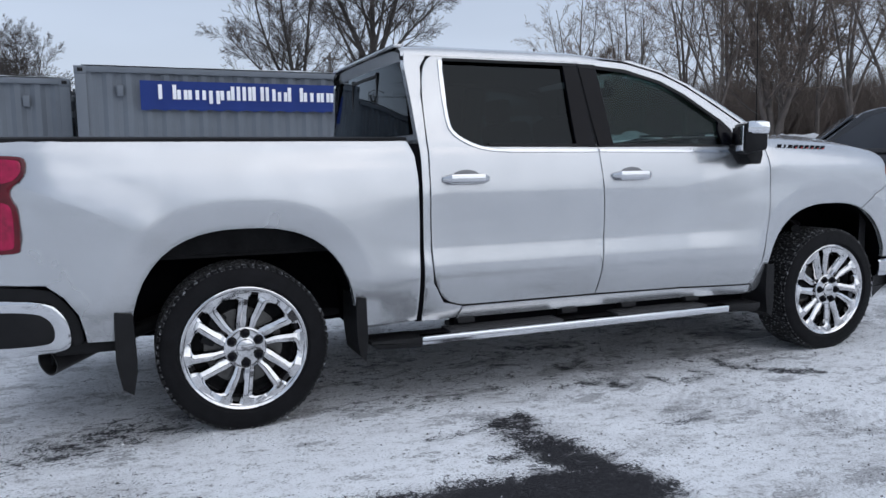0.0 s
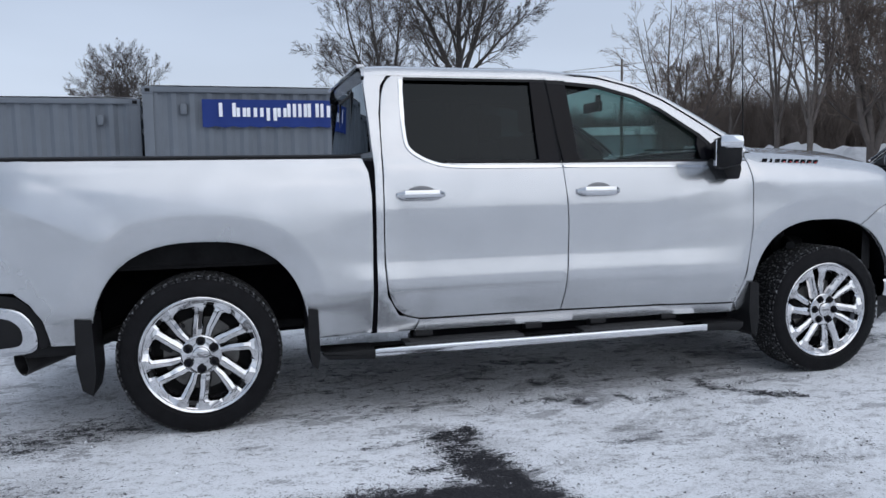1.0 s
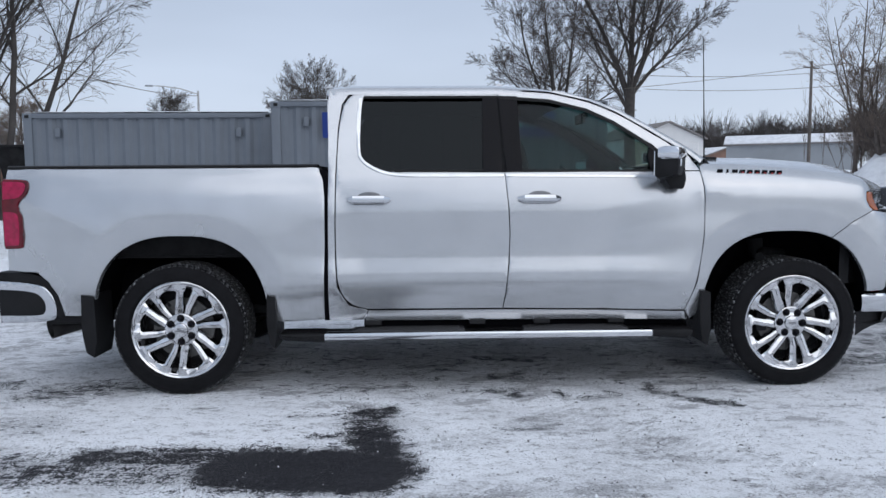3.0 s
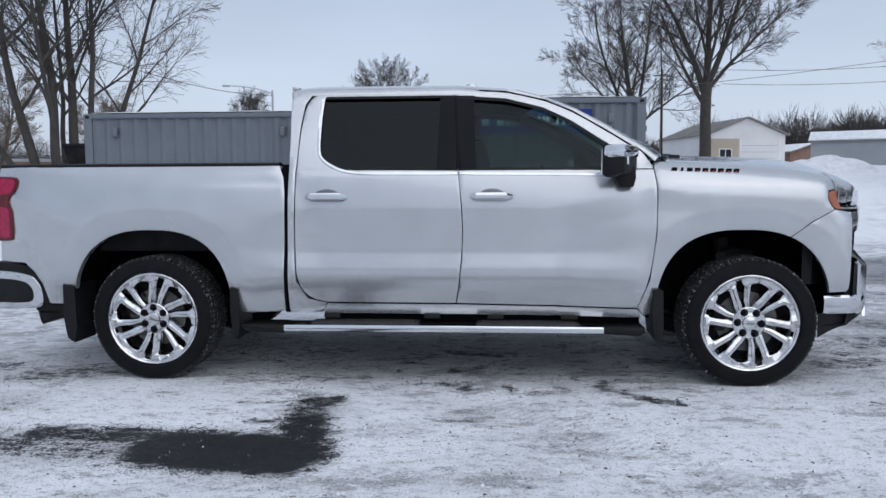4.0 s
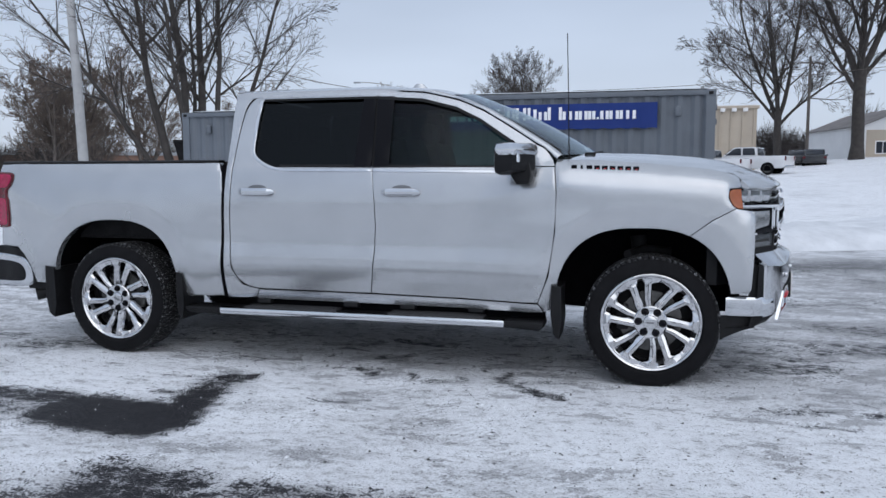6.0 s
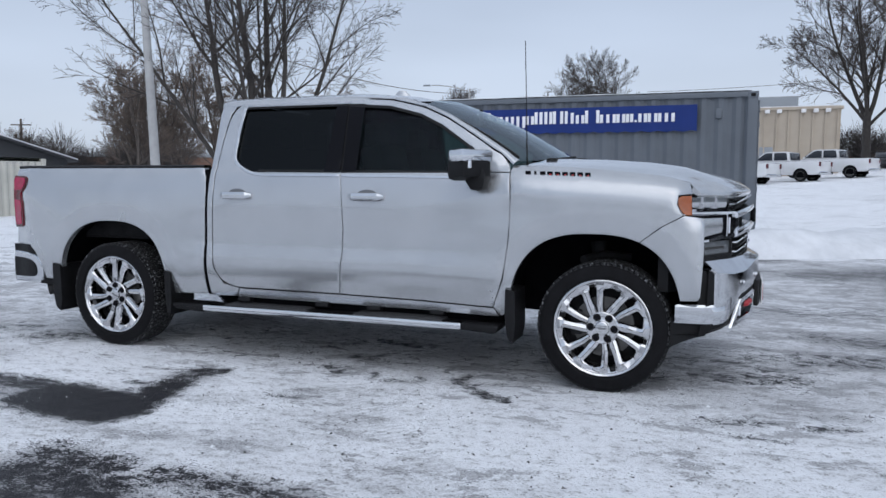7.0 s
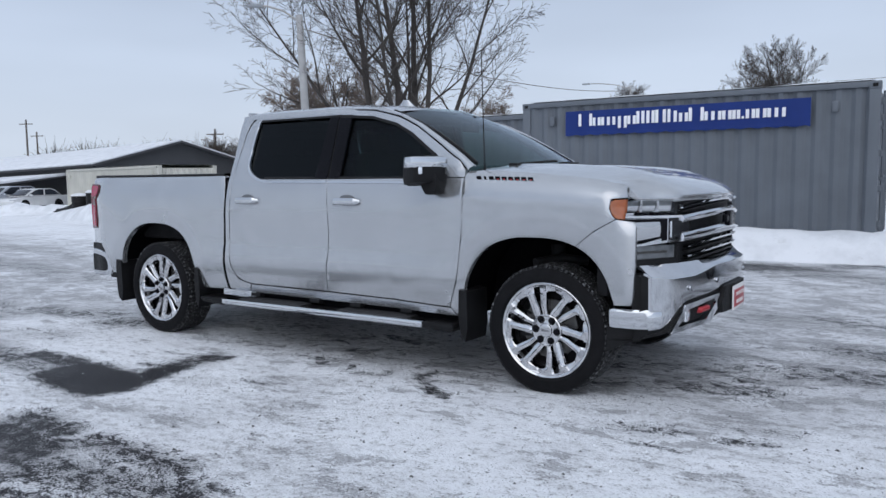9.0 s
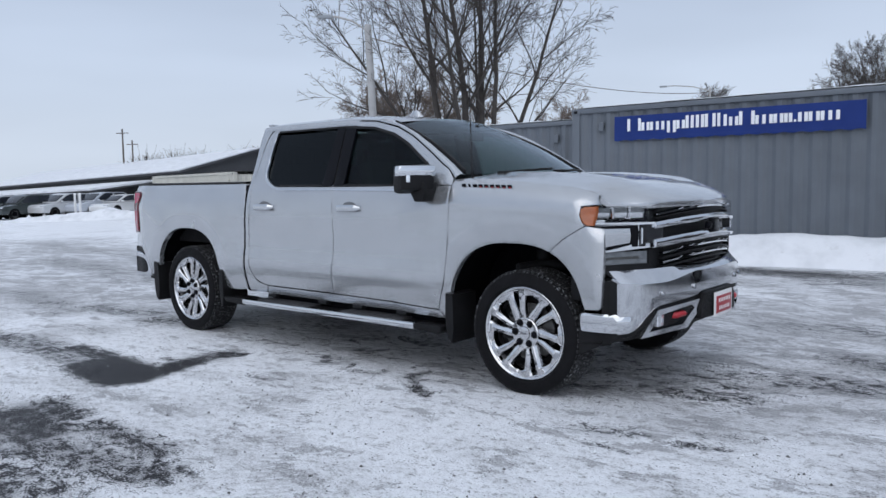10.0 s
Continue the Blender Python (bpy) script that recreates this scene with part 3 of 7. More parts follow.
def build_glasshouse():
    grid_part("windshield", [[windshield_point(u, v) for u in np.linspace(-0.985, 0.985, 25)] for v in np.linspace(0.02, 0.98, 14)], GLASS_SHIELD, truck, "clear windshield glass")
    for side in (-1, 1):
        rows = []
        edge = [(3.168, 1.372), (3.11, 1.425), (3.03, 1.475), (2.876, 1.575), (2.68, 1.693), (2.51, 1.768), (2.40, 1.795), (2.27, 1.824)]
        for i, (x, z) in enumerate(edge):
            v = i / (len(edge) - 1)
            a = Vector((x, side * half_width(min(x, 3.04), z), z))
            b = windshield_point(side * 0.985, min(0.99, v * 1.02))
            m = (a + b) / 2 + Vector((0.012, side * 0.018, 0.022))
            rows.append([a, a * 0.7 + m * 0.3 + Vector((0, side * 0.005, 0.006)), m, b * 0.7 + m * 0.3 + Vector((0, 0, 0.004)), b])
        grid_part("a_pillar", rows, PAINT, truck, "", 60)
        edge = [windshield_point(side * 0.97, v) + Vector((0.004, 0, 0.006)) for v in np.linspace(0.05, 1.0, 12)]
        tube("windshield_seal", edge, 0.012, BLACK, truck, 6)
    # cab back with its dark rear window
    back = [[Vector((0.905 + 0.012 * (1 - abs(k) ** 2) * -1, k * (half_width(0.95, z) - 0.02), z)) for k in np.linspace(-1, 1, 15)] for z in (1.30, 1.36, 1.395)]
    grid_part("cab_back", back + [[Vector((0.93, p.y, 1.30)) for p in back[0]]], PAINT, truck)
    win = [[Vector((0.895 + 0.02 * v - 0.02 * (1 - u * u), u * (0.80 - 0.14 * v), 1.395 + 0.40 * v)) for u in np.linspace(-1, 1, 17)] for v in np.linspace(0, 1, 6)]
    glass = grid_part("rear_glass", win, GLASS_REAR, truck, "dark tinted rear window with a slider")
    head = [[Vector((0.915 - 0.02 * (1 - u * u) - w * 0.02, u * 0.68, 1.79 + w * 0.06)) for u in np.linspace(-1, 1, 17)] for w in (0, 0.5, 1)]
    grid_part("cab_back_header", head, PAINT, truck)
    for y in (-0.26, 0.26):
        box("slider_frame", (0.892, y, 1.59), (0.010, 0.022, 0.36), BLACK, glass, 0.003)
    for z in (1.44, 1.75):
        box("slider_frame", (0.892, 0, z), (0.010, 0.52, 0.018), BLACK, glass, 0.003)


build_glasshouse()


# ---- hood ----
def hood_edge(x):
    """Height of the hood's side edge: along the fender, then down over the lamp."""
    return lerp(x, FENDER_TOP[:3] + [(4.12, 1.299), (4.225, 1.268), (4.262, 1.212), (4.36, 1.190)]) - 0.003


def hood_z(x, y, xs):
    a = abs(y) / 0.86
    z = lerp(xs, [(3.15, 1.405), (3.4, 1.405), (3.7, 1.398), (4.0, 1.378), (4.2, 1.352), (4.35, 1.318), (4.45, 1.288), (4.52, 1.256), (4.56, 1.230), (4.58, 1.208)])
    z = z + (hood_edge(x) - z) * a ** 5
    # two long raised shoulders with a lower middle
    z += 0.014 * math.exp(-((abs(y) - 0.52) / 0.10) ** 2) * smooth(4.5, 4.1, x) - 0.010 * math.exp(-(y / 0.34) ** 4) * smooth(4.5, 4.0, x)
    return z


def front_x(y, base=4.58):
    a = abs(y)
    return base - 0.24 * a * a - 2.5 * max(0.0, a - 0.80) ** 2


def head_x(y, base=4.58):
    """Plan line of the headlights, swept back to the fenders."""
    return min(front_x(y), 4.16 + (0.955 - abs(y)) * 1.05)


def low_x(y, base=4.58):
    """Plan line of the lower lamps, above the bumper."""
    return min(front_x(y), 4.31 + (0.965 - abs(y)) * 0.56)


def wedge_x(y, base=4.58):
    return 4.305 + (0.953 - abs(y)) * 0.76


HOOD_SIDE = [(4.235, half_width(4.235, hood_edge(4.235)) - 0.003), (4.255, 0.900), (4.30, 0.875), (4.335, 0.853)]


def build_hood():
    rows = []
    for i in range(37):
        v = i / 36
        row = []
        for k in np.linspace(-1, 1, 41):
            x0 = 3.24 + 0.12 * (1 - k * k)
            x1 = min(front_x(k * 0.9) - 0.005, head_x(k * 0.9) + 0.022)
            x = x0 + (x1 - x0) * (1 - (1 - v) ** 1.35)
            s = (x - x0) / (x1 - x0)
            y = k * (lerp(x, HOOD_SIDE) if x > 4.235 else half_width(x, hood_edge(x)) - 0.006)
            row.append(Vector((x, y, hood_z(x, k * 0.86, min(4.58, x + (4.58 - x1) * s ** 3)))))
        # flange folded down along both sides
        row = [Vector((row[0].x, row[0].y + 0.016, row[0].z - 0.035))] + row + [Vector((row[-1].x, row[-1].y - 0.016, row[-1].z - 0.035))]
        rows.append(row)
    last = rows[-1]
    rows.append([Vector((p.x - 0.010, p.y, p.z - 0.03)) for p in last])
    grid_part("hood", rows, PAINT, truck, "silver hood with raised shoulders", 60)
    # cowl, wipers
    cowl = [[Vector((3.17 + d + 0.20 * (1 - u * u), u * 0.78, 1.36 + 0.03 * (1 - u * u) + h)) for u in np.linspace(-1, 1, 21)] for d, h in ((-0.03, 0.012), (0.02, 0.022), (0.10, 0.004))]
    grid_part("cowl", cowl, BLACK, truck)
    for a, b in ((-0.70, -0.05), (-0.02, 0.62)):
        pts = [windshield_point(a + (b - a) * t, 0.0 + 0.035 * t) + Vector((0.025, 0, 0.012)) for t in np.linspace(0, 1, 8)]
        tube("wiper", pts, 0.009, BLACK, truck, 6)
        box("wiper_pivot", pts[0] + Vector((0.02, 0, -0.004)), (0.07, 0.07, 0.03), BLACK, truck, 0.01)
    tube("antenna", [(3.235, -0.80, 1.375), (3.23, -0.80, 1.41), (3.222, -0.80, 1.75), (3.21, -0.80, 2.145)], [0.012, 0.0045, 0.0032, 0.0028], BLACK, truck, 6)
    bm = bmesh.new()
    r = bmesh.ops.create_cone(bm, cap_ends=True, segments=16, radius1=0.07, radius2=0.02, depth=0.06)
    bmesh.ops.transform(bm, matrix=Matrix.Translation((2.02, 0, 1.935)) @ Matrix.Diagonal((1.3, 0.45, 1, 1)), verts=r["verts"])
    part("roof_antenna", bm, PAINT, truck)


build_hood()


# ---- front end ----
def fascia(name, ys, low, high, off, material, parent, depth=0.05, base=4.58, rows=4, bulge=0.0, label="", plan=None):
    """A band across the front between two heights, following the plan curve of the nose, given depth."""
    out = []
    for i in range(rows + 1):
        v = i / rows
        out.append([Vector(((plan or front_x)(y, base) + off + bulge * math.sin(math.pi * v), y, low(y) + (high(y) - low(y)) * v)) for y in ys])
    front = out
    back = [[p - Vector((depth, 0, 0)) for p in r] for r in (front[-1], front[0])]
    loop = front + back + [front[0]]
    n = len(ys)
    verts = [p for r in loop[:-1] for p in r]
    m = len(loop) - 1
    faces = [(i * n + j, i * n + j + 1, ((i + 1) % m) * n + j + 1, ((i + 1) % m) * n + j) for i in range(m) for j in range(n - 1)]
    faces += [tuple(i * n for i in range(m)), tuple(i * n + n - 1 for i in range(m))[::-1]]
    return part_pd(name, verts, faces, material, parent, label)


def flat(z):
    return lambda y: z


def arc(z_mid, z_end, y_end=0.6):
    return lambda y: z_mid + (z_end - z_mid) * (abs(y) / y_end) ** 2


def span(a, b, n=21):
    return list(np.linspace(a, b, n))


def build_front():
    core = fascia("radiator_shell", span(-0.90, 0.90, 33), flat(0.62), lambda y: 1.19 - 0.02 * abs(y), -0.10, BLACK, truck, 0.06, plan=head_x)
    grille = fascia("grille", span(-0.67, 0.67, 33), arc(0.80, 0.77), arc(1.205, 1.165), -0.055, BLACK, truck, 0.02, label="black grille with chrome bars")
    # upper opening: one bright wavy bar and dark slats
    for k, (zm, mat, th) in enumerate(((1.190, BLACK, 0.010), (1.168, CHROME, 0.009), (1.145, BLACK, 0.010))):
        fascia("grille_bar", span(-0.60, 0.60, 31), arc(zm, zm - 0.038), arc(zm + th, zm - 0.038 + th), -0.022, mat, grille, 0.03)
    for zm, mat, th in ((0.955, BLACK, 0.012), (0.925, CHROME, 0.010), (0.895, BLACK, 0.012), (0.868, CHROME, 0.010), (0.838, BLACK, 0.012), (0.81, BLACK, 0.012)):
        fascia("grille_bar", span(-0.555, 0.555, 31), arc(zm, zm - 0.035), arc(zm + th, zm - 0.035 + th), -0.015, mat, grille, 0.03)
    # raised ticks on the bright bars
    for zm in (1.172, 0.930, 0.873):
        for y in (-0.40, -0.27, -0.14, 0.14, 0.27, 0.40):
            box("grille_tick", (front_x(y) - 0.006, y, zm - 0.037 * (y / 0.6) ** 2 + 0.012), (0.010, 0.060, 0.006), CHROME, grille, 0.002, Matrix.Rotation(radians(10), 3, "X"))
    # two chrome crossbars, the upper one running on below the headlights
    fascia("upper_chrome_bar", span(-0.66, 0.66, 33), arc(1.082, 1.058), arc(1.124, 1.096), 0.008, CHROME, truck, 0.06, bulge=0.010)
    fascia("lower_chrome_bar", span(-0.66, 0.66, 33), arc(0.968, 0.945), arc(1.020, 0.993), 0.010, CHROME, truck, 0.06, bulge=0.010)
    for s in (-1, 1):
        fascia("chrome_block", span(s * 0.575, s * 0.772, 11), flat(0.952), flat(1.080), -0.002, CHROME, truck, 0.06)
        fascia("block_face", span(s * 0.665, s * 0.752, 7), flat(0.968), flat(1.060), 0.006, CHROME, truck, 0.01)
        fascia("lower_bar_end", span(s * 0.655, s * 0.955, 13), lambda y: 0.945 - 0.07 * (abs(y) - 0.66), lambda y: 0.993 - 0.20 * (abs(y) - 0.66), 0.006, CHROME, truck, 0.05, plan=low_x)
        # headlight: black shell, three projectors, chrome blade below, amber side marker
        lamp = fascia("headlight", span(s * 0.665, s * 0.948, 25), lambda y: 1.088 - 0.01 * (abs(y) - 0.6), lambda y: 1.186 + 0.012 * (abs(y) - 0.6), -0.030, BLACK_GLOSS, truck, 0.05, label="headlight with three projector lenses", plan=head_x)
        for a, b in ((0.697, 0.752), (0.766, 0.822), (0.838, 0.900)):
            cell = fascia("projector", span(s * a, s * b, 9), flat(1.118), flat(1.174), -0.012, LAMP_SILVER, lamp, 0.03, bulge=0.008, plan=head_x)
            fascia("projector_brow", span(s * a, s * b, 5), flat(1.150), flat(1.178), 0.0, LAMP_GREY, cell, 0.02, plan=head_x)
            fascia("projector_rim", span(s * (b + 0.001), s * (b + 0.006), 3), flat(1.112), flat(1.180), 0.0, CHROME, lamp, 0.03, plan=head_x)
        fascia("lamp_lens", span(s * 0.668, s * 0.935, 21), flat(1.092), lambda y: 1.188 + 0.012 * (abs(y) - 0.6), 0.010, LENS, lamp, 0.004, bulge=0.006, plan=head_x)
        fascia("chrome_blade", span(s * 0.655, s * 0.915, 21), lambda y: 1.078 - 0.01 * (abs(y) - 0.6), lambda y: 1.094 - 0.006 * (abs(y) - 0.6), 0.006, CHROME, lamp, 0.05, plan=head_x)
        fascia("turn_reflector", span(s * 0.862, s * 0.915, 7), flat(1.092), flat(1.110), 0.004, LAMP_SILVER, lamp, 0.03, plan=head_x)
        skin("amber_marker", rounded([(4.236, 1.189), (4.168, 1.188), (4.163, 1.145), (4.180, 1.105), (4.205, 1.080), (4.243, 1.078)], 1), half_width, s, AMBER, lamp, 0.02, 0.03, 0.002, "amber side marker", 0.006)
        # black hook-shaped trim round the painted wedge, and the smoked lower lamp
        fascia("lamp_surround", span(s * 0.772, s * 0.957, 12), lambda y: 0.952 - 0.04 * (abs(y) - 0.77), lambda y: 1.078, -0.012, BLACK_GLOSS, truck, 0.08, plan=wedge_x)
        fascia("painted_wedge", span(s * 0.828, s * 0.958, 14), lambda y: 0.976 - 0.17 * (abs(y) - 0.83), lambda y: 1.061, 0.004, PAINT, truck, 0.05, bulge=0.006, plan=wedge_x)
        low = fascia("lower_lamp", span(s * 0.682, s * 0.952, 15), lambda y: 0.846, lambda y: 0.922, -0.022, LAMP_GREY, truck, 0.05, label="smoked lower lamp", plan=low_x)
        fascia("light_strip", span(s * 0.74, s * 0.93, 11), flat(0.878), flat(0.892), -0.016, DISC, low, 0.02, plan=low_x)
        fascia("lamp_frame", span(s * 0.660, s * 0.955, 15), flat(0.812), flat(0.848), -0.012, BLACK, low, 0.05, plan=low_x)
        fascia("lamp_frame", span(s * 0.660, s * 0.684, 5), flat(0.840), flat(0.926), -0.010, BLACK, low, 0.05, plan=low_x)
    # plain dark emblem
    bm = bmesh.new()
    box_into(bm, (front_x(0) + 0.012, 0, 1.048), (0.030, 0.235, 0.048), None, 0.008)
    box_into(bm, (front_x(0) + 0.014, 0, 1.048), (0.034, 0.12, 0.098), None, 0.012)
    part("emblem", bm, BLACK_GLOSS, truck, "plain dark emblem")


build_front()


def bumper_x(y):
    a = abs(y)
    return 4.635 - 0.24 * a * a - 2.5 * max(0.0, a - 0.80) ** 2


def build_bumper():
    def band(name, ys, levels, mat, parent, label=""):
        """levels: (height of y, forward offset of y) from low to high."""
        rows = [[Vector((bumper_x(y) + o(y), y, h(y))) for y in ys] for h, o in levels]
        return grid_part(name, rows, mat, parent, label)
    def top(y):
        return 0.788 - 0.046 * smooth(0.30, 0.66, abs(y)) + 0.012 * smooth(0.80, 0.925, abs(y)) + 0.03 * smooth(0.925, 0.955, abs(y))
    def bottom(y):
        return lerp(abs(y), [(0, 0.632), (0.30, 0.625), (0.50, 0.612), (0.67, 0.598), (0.73, 0.575), (0.86, 0.462), (0.90, 0.448), (0.925, 0.446), (0.928, 0.742), (0.955, 0.765)])
    half = span(0, 0.925, 47) + [0.928, 0.940, 0.955]
    ys = [-y for y in half[:0:-1]] + half
    bumper = band("front_bumper", ys, [
        (lambda y: bottom(y) - 0.004, lambda y: -0.035), (bottom, lambda y: -0.002), (lambda y: bottom(y) + 0.012, lambda y: 0.004),
        (lambda y: (bottom(y) + top(y)) / 2, lambda y: 0.005), (lambda y: top(y) - 0.008, lambda y: 0.004), (top, lambda y: -0.004),
        (flat(0.813), lambda y: low_x(y) - bumper_x(y) - 0.008), (flat(0.817), lambda y: low_x(y) - bumper_x(y) - 0.06)], CHROME_DIRTY, truck, "chrome front bumper spotted with road film")
    for s in (-1, 1):
        # lower chrome corner that wraps to the wheel opening
        rows = []
        for z, o in ((0.448, -0.02), (0.452, 0.0), (0.50, 0.008), (0.548, 0.006), (0.562, -0.004), (0.564, -0.06)):
            row = []
            for t in np.linspace(0, 1, 15):
                x = lerp(t, [(0, bumper_x(0.88)), (0.2, bumper_x(0.915)), (0.32, 4.362), (0.48, 4.320), (1, 4.165)])
                y = lerp(t, [(0, 0.88), (0.2, 0.915), (0.32, 0.938), (0.48, 0.958), (1, 0.974)])
                n = Vector((0.75 - 0.72 * smooth(0.1, 0.6, t), 0.35 + 0.65 * smooth(0.1, 0.6, t), 0)).normalized()
                row.append(Vector((x, s * y, z + (0.012 if t > 0.93 else 0) * (0.5 - (z - 0.448) / 0.11))) + Vector((n.x, s * n.y, 0)) * o)
            rows.append(row)
        grid_part("bumper_end", rows, CHROME_DIRTY, bumper)
        # black upright behind the chrome
        rows = [[Vector((bumper_x(0.925) - 0.006 + (4.296 - bumper_x(0.925)) * t, s * (0.920 + 0.034 * t), z + (0.02 * t if z > 0.7 else 0))) for t in np.linspace(0, 1, 5)] for z in (0.555, 0.60, 0.70, 0.745)]
        grid_part("bumper_upright", rows, BLACK, bumper)
        # fog lamp pocket with bright bezel, lamp and red tow hook
        bez = bmesh.new()
        quad = [(0.825, 0.415), (0.695, 0.572), (0.275, 0.600), (0.225, 0.575), (0.43, 0.435)]
        inner = [(0.758, 0.447), (0.662, 0.540), (0.375, 0.572), (0.345, 0.548), (0.47, 0.462)]
        vs = [[bez.verts.new((bumper_x(a) + f, s * a, z)) for a, z in q] for q, f in ((quad, -0.012), (quad, 0.006), (inner, 0.002), (inner, -0.05))]
        for a, b in zip(vs, vs[1:]):
            for i in range(5):
                bez.faces.new((a[i - 1], a[i], b[i], b[i - 1]))
        bmesh.ops.recalc_face_normals(bez, faces=bez.faces[:])
        bezel = part("fog_bezel", bez, CHROME, bumper, "bright fog lamp bezel")
        box("fog_lamp", (bumper_x(0.655) - 0.02, s * 0.655, 0.502), (0.03, 0.085, 0.066), LAMP_SILVER, bezel, 0.008)
        tube("tow_hook", [(bumper_x(0.52) - 0.07, s * 0.53, 0.515), (bumper_x(0.52) - 0.010, s * 0.52, 0.520), (bumper_x(0.45) - 0.006, s * 0.45, 0.525), (bumper_x(0.42) - 0.07, s * 0.42, 0.525)], 0.019, RED_PAINT, bumper, 8, "red tow hook")
        for a, z in ((0.36, 0.685), (0.665, 0.668)):
            lathe("parking_sensor", [(0, 0.0), (0.012, 0.0), (0.015, -0.004), (0.016, 0.008)], CHROME_DIRTY, bumper, 16, "", Matrix.Translation((bumper_x(a) + 0.007, s * a, z)) @ Matrix.Rotation(radians(-90), 4, "Z"))
    # black lower fascia and air dam
    def low_top(y):
        return bottom(y) + 0.012
    def low_bot(y):
        return lerp(abs(y), [(0, 0.44), (0.3, 0.43), (0.55, 0.415), (0.75, 0.405), (0.88, 0.392), (0.925, 0.382), (0.955, 0.378)])
    band("lower_fascia", ys, [(low_bot, lambda y: -0.20 + 0.06 * (1 - abs(y))), (lambda y: low_bot(y) + 0.004, lambda y: -0.06), (lambda y: (low_bot(y) + low_top(y)) / 2, lambda y: -0.018), (low_top, lambda y: -0.012), (low_top, lambda y: -0.09)], BLACK, bumper)
    for s in (-1, 1):
        rows = [[Vector((bumper_x(0.93) - 0.05 + (4.19 - bumper_x(0.93)) * t, s * (0.915 + 0.042 * t), 0.45 - (0.45 - z) * (0.5 + 0.5 * t ** 1.5))) for t in np.linspace(0, 1, 7)] for z in (0.300, 0.305, 0.38, 0.45)]
        grid_part("air_dam", rows, BLACK, bumper)
    fascia("plate_mount", span(-0.30, 0.30, 13), flat(0.475), lambda y: 0.640 - 0.10 * smooth(0.24, 0.30, abs(y)), 0.030, BLACK, bumper, 0.08, 4.625)
    plate = box("dealer_plate", (4.662, 0, 0.545), (0.008, 0.31, 0.155), WHITE, bumper, 0.002, label="white-bordered red plate with unreadable white lettering")
    field_red = box("plate_field", (4.6675, 0, 0.542), (0.004, 0.262, 0.108), RED_EDGE, plate, 0.001)
    for z, w, h in ((0.578, 0.215, 0.034), (0.528, 0.19, 0.034)):
        for i in range(7):
            box("plate_bar", (4.671, -w / 2 + w * (i + 0.5) / 7, z - 0.01), (0.004, w / 7 * 0.40, h * 0.7), WHITE, field_red, 0.001)


build_bumper()


# ---- wheels ----
TYRE_R, RIM_R = 0.402, 0.294


def tyre_mesh():
    """Tyre turned round y, its outer face towards -y, with shoulder and tread blocks."""
    prof = [(RIM_R - 0.012, 0.232), (RIM_R + 0.012, 0.250), (0.335, 0.263), (0.375, 0.258), (0.394, 0.240), (0.3985, 0.215)]
    inner = [(r, y) for r, y in prof]
    tread = [(0.3985, y) for y in (0.19, 0.16, 0.13, 0.10, 0.07)]
    outer = [(0.3985, 0.045), (0.394, 0.020), (0.376, 0.004), (0.352, -0.004), (0.338, -0.0035), (0.332, -0.006), (0.310, -0.004), (RIM_R + 0.010, 0.006), (RIM_R - 0.004, 0.020), (RIM_R - 0.014, 0.035)]
    return inner + tread + outer


